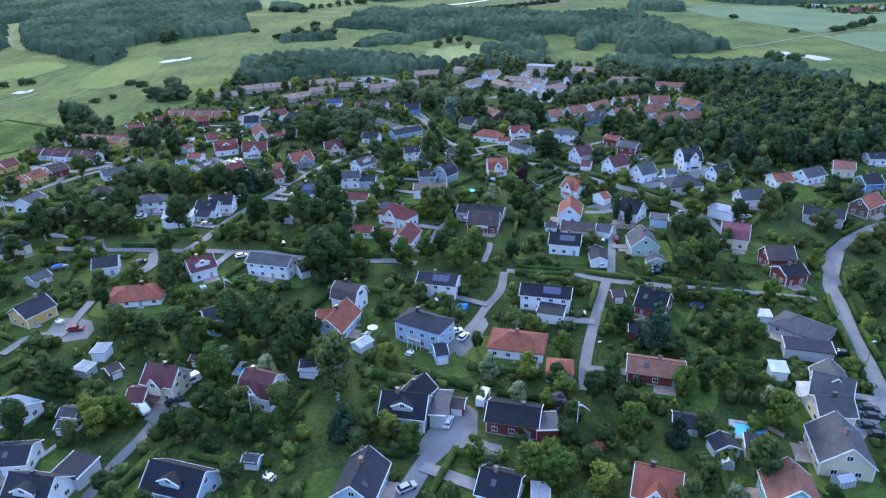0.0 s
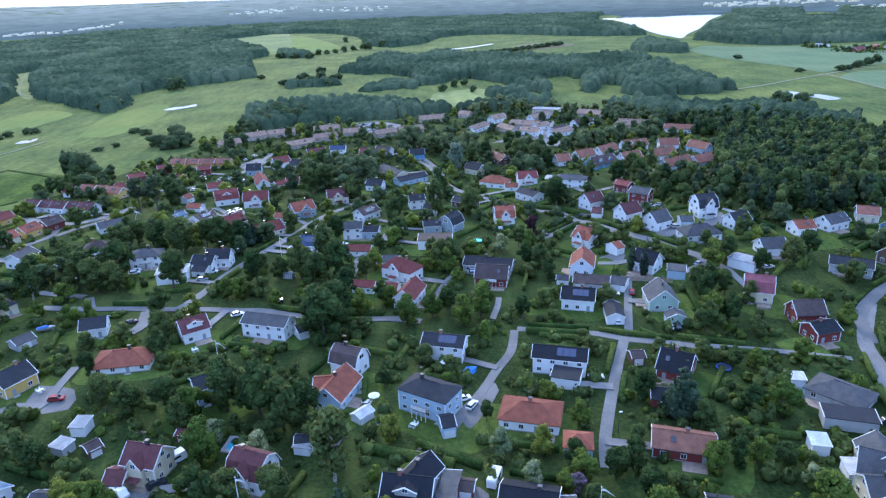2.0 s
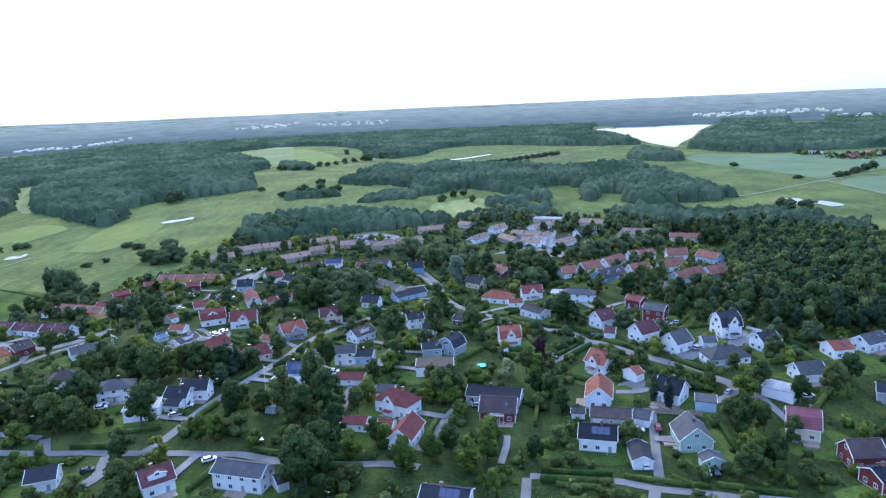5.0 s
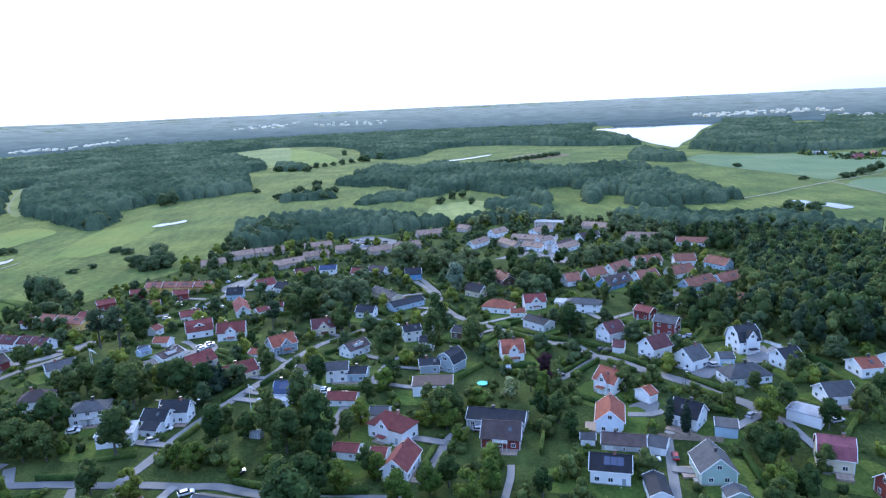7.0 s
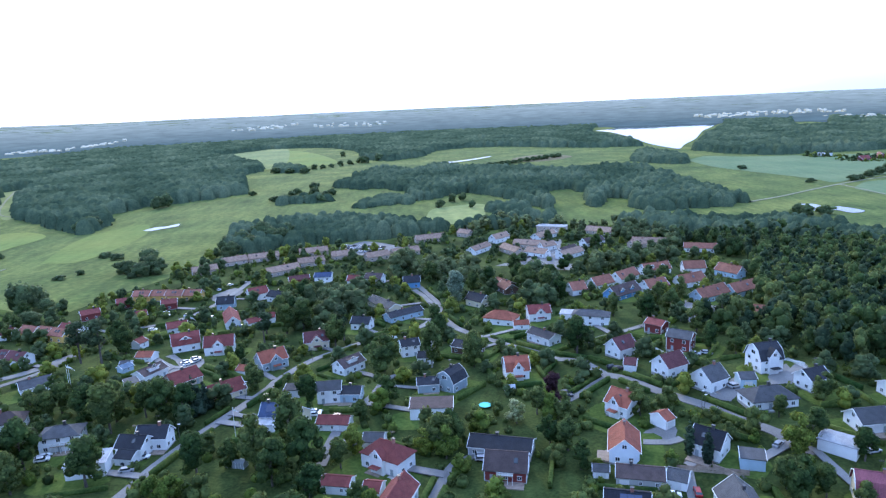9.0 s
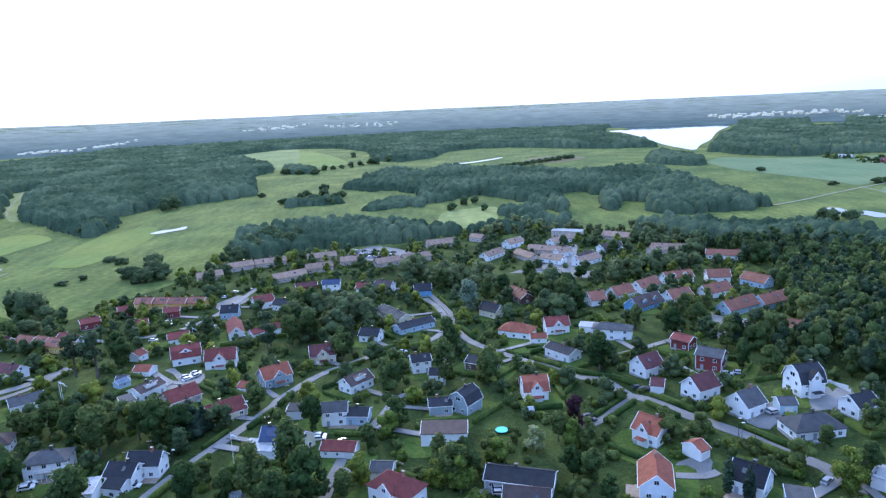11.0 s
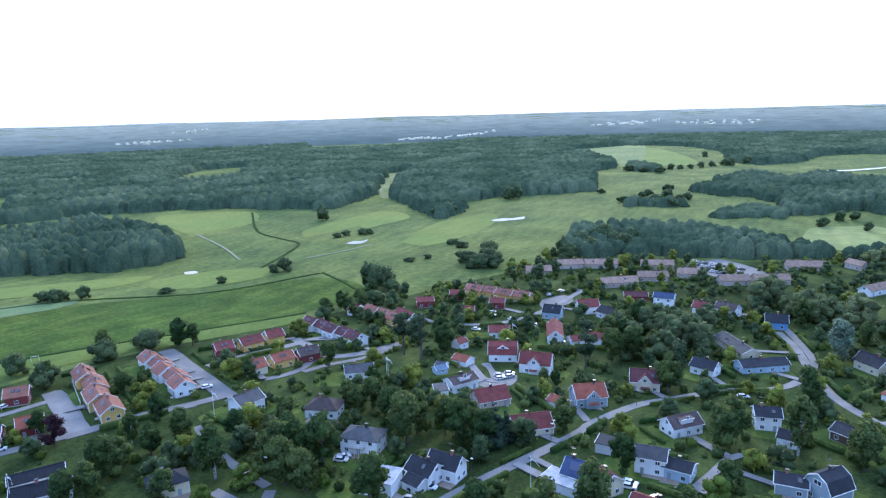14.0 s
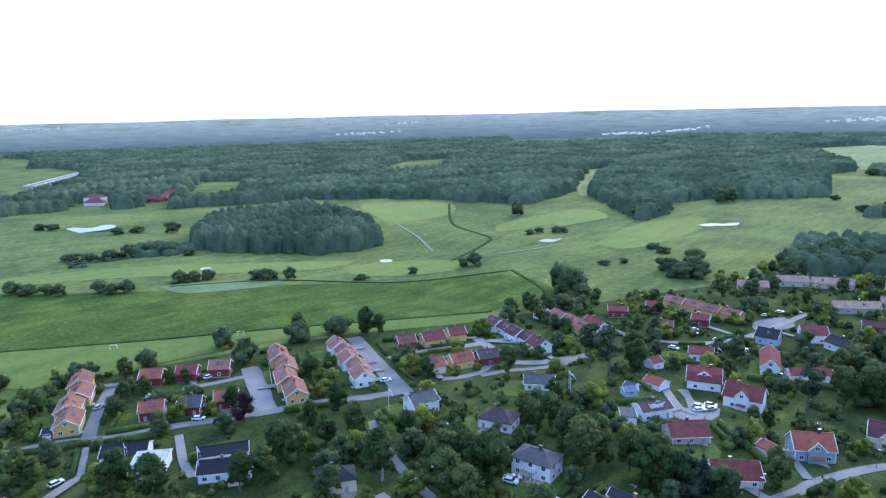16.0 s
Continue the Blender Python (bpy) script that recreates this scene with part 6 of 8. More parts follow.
bush_tree(-447, 231, 6, 5)
bush_tree(-440, 239, 6, 5)
bush_tree(-432, 243, 6, 4)
bush_tree(-421, 261, 7, 5)
bush_tree(-412, 265, 6, 4)
bush_tree(-408, 272, 7, 4)
bush_tree(-411, 305, 6, 5)
bush_tree(-408, 313, 6, 5)
bush_tree(-407, 322, 6, 5)
bush_tree(-387, 345, 7, 4)
bush_tree(-381, 347, 7, 4)
bush_tree(-382, 354, 6, 4)
bush_tree(-375, 362, 7, 4)
bush_tree(-535, 282, 5, 6)
bush_tree(-524, 292, 6, 6)
bush_tree(-524, 305, 6, 6)
bush_tree(-521, 318, 8, 7)
bush_tree(-524, 335, 8, 7)
bush_tree(-515, 346, 8, 7)
bush_tree(-501, 355, 5, 5)
bush_tree(-649, 359, 6, 6)
bush_tree(-649, 377, 6, 6)
bush_tree(-719, 314, 5, 6)
bush_tree(-711, 323, 6, 5)
bush_tree(-629, 401, 9, 6)
bush_tree(-315, 475, 9, 6)
bush_tree(-319, 468, 6, 4)
bush_tree(-343, 395, 4, 4)
bush_tree(-331, 430, 5, 3)
bush_tree(-231, 454, 15, 5)
bush_tree(-224, 452, 15, 6)
bush_tree(-222, 462, 13, 6)
bush_tree(-213, 453, 8, 5)
bush_tree(-208, 427, 7, 6)
bush_tree(-246, 534, 3, 4)
bush_tree(-237, 546, 4, 3)
bush_tree(-245, 605, 4, 5)
bush_tree(-231, 594, 4, 5)
bush_tree(-202, 543, 8, 8)
bush_tree(-189, 533, 9, 9)
bush_tree(-184, 541, 10, 8)
bush_tree(-197, 568, 11, 8)
bush_tree(-179, 537, 8, 6)
bush_tree(-357, 598, 4, 4)
bush_tree(-355, 609, 5, 4)
bush_tree(-343, 618, 5, 4)
bush_tree(-338, 622, 5, 4)
bush_tree(-431, 676, 14, 8)
bush_tree(-326, 737, 10, 7)
bush_tree(-322, 753, 11, 8)
bush_tree(-297, 901, 13, 7)
bush_tree(-165, 897, 6, 7)
bush_tree(-152, 906, 6, 8)
bush_tree(-148, 606, 10, 8)
bush_tree(-138, 579, 10, 8)
bush_tree(-138, 614, 12, 9)
bush_tree(-128, 605, 9, 8)
bush_tree(-128, 644, 13, 9)
bush_tree(-118, 634, 10, 8)
bush_tree(-107, 628, 10, 8)
bush_tree(-108, 655, 10, 8)
bush_tree(-275, 261, 8, 5)
bush_tree(-257, 288, 9, 7)
bush_tree(-253, 307, 9, 6)
bush_tree(-277, 228, 7, 5)
bush_tree(-252, 258, 8, 5)
bush_tree(-236, 227, 4, 3)

# ---------- hedges and shrubs ----------
def shrub_template(seed, n=28):
    rng = np.random.default_rng(seed)
    C = [(rng.uniform(-0.5, 0.5), rng.uniform(-0.5, 0.5), rng.uniform(0.35, 0.8)) for _ in range(4)]
    R = [rng.uniform(0.45, 0.7) for _ in range(4)]
    ps = []
    ps.append(core(rng, 2, 0.4, np.array([0.8, 0.8, 0.6]), (0, 0, 0.5)))
    ps.append(leaves(rng, C, R, n, 0.2))
    return joined(ps)


SHRUBS = [shrub_template(i) for i in range(6)]


def hedge(x0, y0, x1, y1, height, depth):
    d = Vector((x1 - x0, y1 - y0, 0))
    L = d.length
    rng = np.random.default_rng(int(abs(x0 * 13 + y0 * 7)))
    n = max(2, int(L / 1.0))
    C = [(L * (i + 0.5) / n, rng.uniform(-0.12, 0.12), height * zz) for i in range(n) for zz in (0.35, 0.72)]
    R = [depth * 0.55] * len(C)
    tufts = leaves(rng, C, R, int(20 * L * height / 1.5), 0.17, squash=height * 0.5 / (depth * 1.1))
    inner = Shape().box(0, -depth * 0.42, -0.5, L, depth * 0.42, height * 0.92)
    V2, Q2 = np.array(inner.v), np.array(inner.f)
    N2 = V2 - np.array([L / 2, 0, height * 0.2])
    N2[:, 0] *= 0.1
    V, Q, N = joined([(V2, Q2, N2 / np.linalg.norm(N2, axis=1)[:, None]), tufts])
    ob = new("hedge", quads_mesh("hedge", V, Q, LEAF["h"], True, N))
    ob.matrix_basis = pose(x0, y0, land(x0, y0), 0, 0, math.degrees(math.atan2(d.y, d.x)))
    dz = land(x1, y1) - land(x0, y0)
    ob.rotation_euler[1] = -math.atan2(dz, L)
    tagged(ob, "clipped dense green hedge along a garden edge", "hedge", "garden hedges")


def plot_hedge(x0, y0, x1, y1, height, depth):
    """A hedge along a plot's edge, in lengths that leave houses and lanes free."""
    n = max(1, round(math.hypot(x1 - x0, y1 - y0) / 7))
    for k in range(n):
        ax, ay, bx, by = (x0 + (x1 - x0) * k / n, y0 + (y1 - y0) * k / n, x0 + (x1 - x0) * (k + 1) / n, y0 + (y1 - y0) * (k + 1) / n)
        if all(not in_house(ax + (bx - ax) * t_, ay + (by - ay) * t_, 0.4) and road_gap(ax + (bx - ax) * t_, ay + (by - ay) * t_) > depth * 0.4 for t_ in (0, 0.33, 0.67, 1)):
            hedge(ax, ay, bx, by, height, depth)


for row in (
        (83, 273, 94, 258, 3.2, 2.6),
        (37, 348, 51, 332, 1.8, 1.4),
        (49, 300, 60, 318, 1.8, 1.4),
        (79, 275, 85, 261, 1.6, 1.2),
        (-102, 298, -96, 324, 2.2, 1.8),
        (-86, 333, -66, 315, 2.4, 1.8),
        (-51, 314, -41, 336, 1.8, 1.4),
        (-190, 259, -189, 268, 1.6, 1.3),
        (-138, 359, -116, 345, 1.8, 1.4),
        (-144, 412, -143, 461, 1.6, 1.4),
        (-203, 294, -198, 308, 1.6, 1.4),
        (-169, 339, -163, 359, 1.5, 1.3),
        (-135, 231, -118, 226, 2.0, 1.6),
        (-115, 228, -97, 228, 1.8, 1.5),
):
    plot_hedge(*row)
for row in (
        (24, 199, 38, 194, 1.8, 1.4),
        (62, 195, 70, 185, 1.6, 1.3),
        (-75, 223, -62, 221, 2.0, 1.5),
        (1, 212, 10, 236, 1.6, 1.4),
        (76, 185, 99, 176, 1.6, 1.4),
        (98, 176, 119, 169, 1.6, 1.4),
        (-105, 158, -110, 148, 2.2, 2.0),
        (-117, 165, -109, 161, 2.0, 1.8),
        (-55, 120, -64, 102, 1.6, 1.4),
        (6, 110, 0, 97, 1.6, 1.5),
        (-16, 140, 5, 132, 2.4, 2.2),
        (-114, 175, -108, 188, 1.8, 1.5),
        (74, 139, 86, 135, 1.8, 1.6),
        (5, 109, 11, 108, 1.2, 1.0),
        (47, 187, 29, 192, 1.6, 1.4),
):
    plot_hedge(*row)

count = 0
hr = random.Random(11)
for width, line in ROAD_LINES:
    if width > 7:
        continue
    for side in (-1, 1):
        i = 1
        while i + 5 < len(line):
            k = hr.choice((4, 5, 6))
            if i + k >= len(line):
                break
            a, b = line[i], line[i + k]
            d = (b - a).normalized()
            o = Vector((-d.y, d.x, 0)) * side * (width / 2 + 0.9)
            p, q = a + o, b + o
            tests = [p.lerp(q, t_) for t_ in (0, 0.25, 0.5, 0.75, 1)]
            ok = all(road_gap(c.x, c.y) > 0.35 and not in_house(c.x, c.y, 0.8) for c in tests)
            ok = ok and not any(math.hypot(c.x - u, c.y - v) < 3.2 for c in tests for u, v in DRIVES)
            if ok and hr.random() < 0.72 and math.hypot(p.x, p.y) < 480 and count < 260:
                hedge(p.x, p.y, q.x, q.y, hr.uniform(1.3, 2.3), hr.uniform(1.1, 1.6))
                count += 1
            i += k + 1

for i, (x, y, a, L, h) in enumerate(HOUSES):
    if L < 3.4 or math.hypot(x, y) > 420:
        continue
    for q in range(4):
        if hr.random() < 0.45:
            continue
        t_ = a + q * math.pi / 2
        o, half = (L if q % 2 == 0 else h) + hr.uniform(5, 8), hr.uniform(5, 9)
        cx, cy, ux, uy = x + o * math.cos(t_), y + o * math.sin(t_), -math.sin(t_), math.cos(t_)
        tests = [(cx + ux * half * k_, cy + uy * half * k_) for k_ in (-1, -0.6, -0.2, 0.2, 0.6, 1)]
        if count < 330 and all(road_gap(px, py) > 0.7 and not in_house(px, py, 0.9) for px, py in tests) and not any(math.hypot(px - u, py - v) < 2.5 for px, py in tests for u, v in DRIVES):
            hedge(tests[0][0], tests[0][1], tests[-1][0], tests[-1][1], hr.uniform(1.3, 2.4), hr.uniform(1.1, 1.6))
            count += 1
TA = np.array(TREE_AT)
DA = np.array(DRIVES + LAWNS)
cells = {}
for x, y, a, L, h in HOUSES:
    for i in range(int((x - 26) / 3.4), int((x + 26) / 3.4) + 1):
        for j in range(int((y - 26) / 3.4), int((y + 26) / 3.4) + 1):
            cells[(i, j)] = 1
shrubs, fill, light_shrubs = [], [], []
fr = random.Random(21)
for (i, j) in sorted(cells):
    x, y = i * 3.4 + fr.uniform(-1.5, 1.5), j * 3.4 + fr.uniform(-1.5, 1.5)
    u = fr.random()
    dens = (0.44 if y < 190 else 0.27) + 1.15 * noise.noise((x / 15, y / 15, 3))
    if u > dens or road_gap(x, y) < 1.2 or in_house(x, y, 1.0):
        continue
    if np.hypot(DA[:, 0] - x, DA[:, 1] - y).min() < 2.6:
        continue
    if x < -215 and y > 300 + (x + 215) * 1.3:
        continue
    dt = np.hypot(TA[:, 0] - x, TA[:, 1] - y) - TA[:, 2]
    if dt.min() < 0.2:
        continue
    if u < dens * (0.2 if y < 190 else 0.2) and not in_house(x, y, 2.2) and road_gap(x, y) > 2.0 and dt.min() > 0.8:
        if all((x - a) ** 2 + (y - b) ** 2 > 16 for a, b in fill[-60:]):
            fill.append((x, y))
            continue
    s = fr.uniform(0.9, 2.5)
    row = (x, y, land(x, y) - 0.1, s, s * fr.uniform(0.8, 1.4), fr.uniform(0, 6.28), fr.randrange(6))
    (shrubs if fr.random() < 0.7 else light_shrubs).append(row)
fill.sort(key=lambda p: math.hypot(p[0], p[1] - 60))
strewn("shrubs", SHRUBS, shrubs, LEAF["d"], "dark green garden shrubs between the houses", "shrubs")
strewn("light_shrubs", SHRUBS, light_shrubs, LEAF["l"], "light green garden shrubs between the houses", "shrubs")


# ---------- woods ----------
def wood_template(seed, kind, n):
    rng = np.random.default_rng(seed)
    if kind == "pine":
        C = [(rng.uniform(-0.1, 0.1), rng.uniform(-0.1, 0.1), zz) for zz in (0.3, 0.48, 0.64, 0.79, 0.92)]
        R = [0.2, 0.21, 0.19, 0.14, 0.08]
    else:
        C = [(rng.uniform(-0.2, 0.2), rng.uniform(-0.2, 0.2), zz) for zz in (0.2, 0.3, 0.42, 0.5, 0.6, 0.7)] + [(0, 0, 0.82)]
        R = [rng.uniform(0.16, 0.25) for _ in range(6)] + [0.17]
    ps = []
    for c, r in zip(C, R):
        ps.append(core(rng, 2 if n > 30 else 1, 0.5, r * 0.86, c))
    trunk_ = Shape().tube([(0, 0, -0.08), (0, 0, 0.5)], [0.025, 0.015], 4)
    tv = np.array(trunk_.v)
    ps.append((tv, np.array([f for f in trunk_.f if len(f) == 4]), np.stack([tv[:, 0], tv[:, 1], 0 * tv[:, 0]], 1) * 40))
    ps.append(leaves(rng, C, R, n if kind == "leaf" else int(n * 0.65), {300: 0.03, 130: 0.042, 30: 0.07}[n]))
    return joined(ps)


WOOD = {(k, n): [wood_template(i * 3 + n, k, n) for i in range(5)] for k in ("pine", "leaf") for n in (300, 130, 30)}
def bush_template(seed):
    """A round full bush or low tree of unit height and width, leafy to the ground."""
    rng = np.random.default_rng(seed)
    C, R = [(0, 0, 0.42), (0, 0, 0.66)], [0.36, 0.27]
    for i in range(11):
        a, d = i * 2.4 + rng.uniform(-0.4, 0.4), rng.uniform(0.14, 0.34)
        C.append((d * math.cos(a), d * math.sin(a), rng.uniform(0.16, 0.62)))
        R.append(rng.uniform(0.13, 0.21))
    ps = [core(rng, 2, 0.5, r * 0.88, c) for c, r in zip(C, R)]
    ps.append(leaves(rng, C, R, 420, 0.032))
    return joined(ps)


BUSHES = [bush_template(i + 60) for i in range(5)]
# bushes in the meadow take the haze-lightened leaf colour
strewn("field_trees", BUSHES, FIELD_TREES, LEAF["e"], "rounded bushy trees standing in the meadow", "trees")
mid_d, mid_l = [], []
for i, (x, y) in enumerate(fill):
    hh = fr.uniform(4.2, 8.2) if math.hypot(x, y - 50) < 200 else fr.uniform(4.4, 9.5)
    if i < 60:
        tree(fr.choice("dddddllbspd"), x, y, hh)
    else:
        (mid_d if fr.random() < 0.72 else mid_l).append((x, y, land(x, y), hh * fr.uniform(1.0, 1.4), hh, fr.uniform(0, 6.28), fr.randrange(5)))
for rows, mat, word in ((mid_d, LEAF["d"], "dark"), (mid_l, LEAF["l"], "light")):
    strewn("garden_trees", WOOD[("leaf", 300)], [r for r in rows if math.hypot(r[0], r[1] - 50) < 230], mat, f"many {word} green leafy trees between the houses", "trees")
    # dark trees farther off swap to the haze-lightened green
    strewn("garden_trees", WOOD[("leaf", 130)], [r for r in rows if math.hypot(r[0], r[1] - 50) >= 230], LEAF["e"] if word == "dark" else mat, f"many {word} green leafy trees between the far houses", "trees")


def inside(x, y, pts):
    c = False
    for (x0, y0), (x1, y1) in zip(pts, pts[1:] + pts[:1]):
        if (y0 > y) != (y1 > y) and x < (x1 - x0) * (y - y0) / (y1 - y0) + x0:
            c = not c
    return c


CLEARINGS = []


def clearing(pts):
    CLEARINGS.append((min(p[0] for p in pts), max(p[0] for p in pts), min(p[1] for p in pts), max(p[1] for p in pts), pts))


def is_clear(x, y):
    return any(a <= x <= b and c <= y <= d and inside(x, y, pts) for a, b, c, d, pts in CLEARINGS)


LAKE = [(647, 2487), (800, 2778), (970, 2763), (1133, 2761), (1233, 2671), (1061, 2365), (871, 2038), (709, 1710), (607, 1529), (552, 1420), (555, 1459), (565, 1612), (618, 1899), (652, 2202), (639, 2322)]
# open ground inside the woods
clearing(LAKE)
clearing([(1409, 2517), (1442, 2445), (1499, 2427), (1344, 2191), (1342, 2275), (1313, 2328)])
clearing([(-1108, 662), (-1045, 722), (-972, 684), (-950, 633), (-1014, 619)])
clearing([(-1045, 1021), (-1133, 1183), (-1100, 1279), (-1013, 1205), (-1036, 1124)])
clearing([(-1832, 547), (-1732, 636), (-1523, 637), (-1308, 507), (-1180, 430), (-1346, 431)])
clearing([(-1847, 2486), (-1714, 2749), (-1536, 2885), (-1352, 3057), (-1246, 2828), (-1289, 2441), (-1568, 2179)])
clearing([(-2411, 686), (-2238, 715), (-2075, 699), (-1949, 575)])
clearing([(-925, 405), (-900, 460), (-945, 470), (-970, 420)])
clearing([(-860, 480), (-870, 520), (-935, 545), (-930, 490)])
clearing([(187, 730), (220, 719), (242, 778), (215, 788)])
clearing([(150, 870), (181, 812), (212, 828), (195, 877)])

def wood(spacing, height, kind, pts):
    spacing *= 1.2 if kind == "leaf" else 1.07
    g_ = random.Random(int(pts[0][0]))
    xs, ys = [p[0] for p in pts], [p[1] for p in pts]
    near, far_ = [], []
    x = min(xs)
    while x < max(xs):
        y = min(ys)
        while y < max(ys):
            px, py = x + g_.uniform(-0.5, 0.5) * spacing, y + g_.uniform(-0.5, 0.5) * spacing
            if inside(px, py, pts) and not in_house(px, py, 3) and not is_clear(px, py) and road_gap(px, py) > 3:
                hh = height * g_.uniform(0.65, 1.2)
                w_ = hh * g_.uniform(0.9, 1.3) * (1.15 if kind == "leaf" else 0.85)
                row = (px, py, land(px, py), w_, hh, g_.uniform(0, 6.28), g_.randrange(5))
                (near if math.hypot(px, py) < 620 else far_).append(row)
            y += spacing
        x += spacing
    # broadleaf woods use the haze-lightened green too
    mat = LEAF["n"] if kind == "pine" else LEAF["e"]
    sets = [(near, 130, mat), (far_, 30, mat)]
    if kind == "pine" and len(near) > 50:
        sets = [([q for i, q in enumerate(near) if i % 9 not in (0, 2, 4, 5, 7)], 130, mat), (far_, 30, mat)]
        strewn("woodland", WOOD[("leaf", 130)], [q for i, q in enumerate(near) if i % 9 in (0, 2, 5)], LEAF["d"], "green broadleaf trees among the pines", "woods")
        strewn("woodland", WOOD[("leaf", 130)], [q for i, q in enumerate(near) if i % 9 in (4, 7)], LEAF["b"], "light green birches among the pines", "woods")
    for rows, n, mat in sets:
        if rows:
            strewn("woodland", WOOD[(kind, n)], rows, mat, "dense dark green mixed woodland behind the village", "woods")


wood(8, 13, "leaf", [(-16, 487), (11, 473), (39, 466), (45, 501), (-10, 511)])
wood(8, 13, "leaf", [(39, 444), (49, 436), (55, 475), (43, 481)])
wood(8, 12, "leaf", [(51, 401), (77, 396), (91, 438), (83, 466), (60, 431)])
wood(8, 11, "leaf", [(96, 446), (125, 466), (146, 482), (171, 484), (177, 504), (145, 508), (109, 487)])
wood(8, 12, "leaf", [(50, 620), (85, 629), (130, 605), (163, 569), (178, 521), (199, 532), (182, 616), (118, 625), (80, 667)])
wood(8, 13, "leaf", [(-64, 384), (-39, 384), (-25, 409), (-29, 438), (-45, 452), (-68, 434)])
wood(7.5, 13, "pine", [(117, 339), (116, 305), (133, 315), (147, 291), (149, 274), (164, 268), (195, 274), (342, 449), (233, 484), (165, 360), (133, 334)])
wood(7.5, 13, "pine", [(146, 335), (137, 295), (144, 279), (178, 280), (214, 274), (326, 424), (318, 476), (267, 557), (188, 550), (190, 521), (220, 486), (187, 405)])


def in_poly(X, Y, pts):
    hit = np.zeros(X.shape, bool)
    for (x0, y0), (x1, y1) in zip(pts, pts[1:] + pts[:1]):
        if y0 != y1:
            hit ^= ((y0 > Y) != (y1 > Y)) & (X < (x1 - x0) * (Y - y0) / (y1 - y0) + x0)
    return hit


def canopy(woods, spacing, angles, radii, tufts, label):
    """Joined crowns of woods, seen from afar as one rolling canopy: every crown is a dome with its own height and tone."""
    rng = np.random.default_rng(len(woods) * 7 + int(spacing))
    allp = [p for _, pts in woods for p in pts]
    x0, x1 = min(p[0] for p in allp), max(p[0] for p in allp)
    y0, y1 = min(p[1] for p in allp), max(p[1] for p in allp)
    nx, ny = int((x1 - x0) / spacing) + 3, int((y1 - y0) / spacing) + 3
    GX, GY = np.meshgrid(np.arange(nx), np.arange(ny), indexing="ij")
    CX = x0 + (GX - 1 + rng.uniform(-0.42, 0.42, GX.shape)) * spacing
    CY = y0 + (GY - 1 + rng.uniform(-0.42, 0.42, GX.shape)) * spacing
    CH = np.zeros(GX.shape)
    for height, pts in woods:
        CH = np.where(in_poly(CX, CY, pts), height, CH)
    for k in (1.0, 1.045, 1.09, 1.135, 1.18):
        for *_, pts in CLEARINGS:
            CH[in_poly(CX * k, CY * k, pts)] = 0
    stand = np.array([[noise.noise((i * spacing / 75, j * spacing / 75, 4)) for j in range(ny)] for i in range(nx)])
    CH *= rng.uniform(0.74, 1.14, GX.shape) * (1 + 0.34 * stand)
    CR = spacing * rng.uniform(0.62, 0.95, GX.shape)
    CT = np.clip(rng.uniform(0.12, 0.56, GX.shape) + 0.9 * stand, 0, 1)
    A, R = np.meshgrid(np.radians(np.arange(*angles)), np.geomspace(*radii), indexing="ij")
    na, nr = A.shape
    X, Y = (R * np.sin(A)).ravel(), (R * np.cos(A) + 40).ravel()
    I, J = np.round((X - x0) / spacing + 1).astype(int), np.round((Y - y0) / spacing + 1).astype(int)
    best, tone = np.zeros(X.shape), np.full(X.shape, 0.4)
    for di in (-1, 0, 1):
        for dj in (-1, 0, 1):
            i, j = np.clip(I + di, 0, nx - 1), np.clip(J + dj, 0, ny - 1)
            q = ((X - CX[i, j]) ** 2 + (Y - CY[i, j]) ** 2) / CR[i, j] ** 2
            z = np.where(q < 1, CH[i, j] * (0.05 + 0.95 * np.clip(1 - q, 0, 1) ** 0.5), 0)
            tone = np.where(z > best, CT[i, j], tone)
            best = np.maximum(best, z)
    best *= 1 + rng.uniform(-0.05, 0.04, X.shape)
    X = X + rng.uniform(-0.05, 0.05, X.shape) * spacing
    Y = Y + rng.uniform(-0.05, 0.05, X.shape) * spacing
    on = best > 0.5
    g = on.reshape(na, nr)
    quad = g[:-1, :-1] | g[1:, :-1] | g[:-1, 1:] | g[1:, 1:]
    a, r = np.nonzero(quad)
    Q = np.stack([a * nr + r, a * nr + r + 1, (a + 1) * nr + r + 1, (a + 1) * nr + r], 1)
    used, back = np.unique(Q, return_inverse=True)
    Q = back.reshape(-1, 4)
    X, Y, best, tone, on = X[used], Y[used], best[used], tone[used], on[used]
    L = np.array([land(x, y) for x, y in zip(X, Y)])
    V = np.stack([X, Y, L + np.where(on, best, -1.5)], 1)
    me = quads_mesh("woodland", V, Q, LEAF["q"], True)
    if sum(me.polygons[k].normal.z for k in range(0, len(Q), 97)) < 0:
        me.flip_normals()
    me.attributes.new("tone", "FLOAT", "POINT").data.foreach_set("value", tone.astype(np.float32))
    tagged(new("woodland", me), label, "woods", kind="stuff")
    near = np.argwhere((CH > 0) & (np.hypot(CX, CY) < tufts[1]))
    if not tufts[0] or not len(near):
        return
    n = tufts[0]
    i, j = np.repeat(near[:, 0], n), np.repeat(near[:, 1], n)
    d = rng.normal(size=(len(i), 3))
    d[:, 2] = np.abs(d[:, 2])
    d /= np.linalg.norm(d, axis=1)[:, None]
    h, rr = CH[i, j], CR[i, j]
    base = np.array([land(x, y) for x, y in zip(CX[near[:, 0], near[:, 1]], CY[near[:, 0], near[:, 1]])]).repeat(n)
    out = rng.uniform(0.9, 1.16, len(i)) * rr
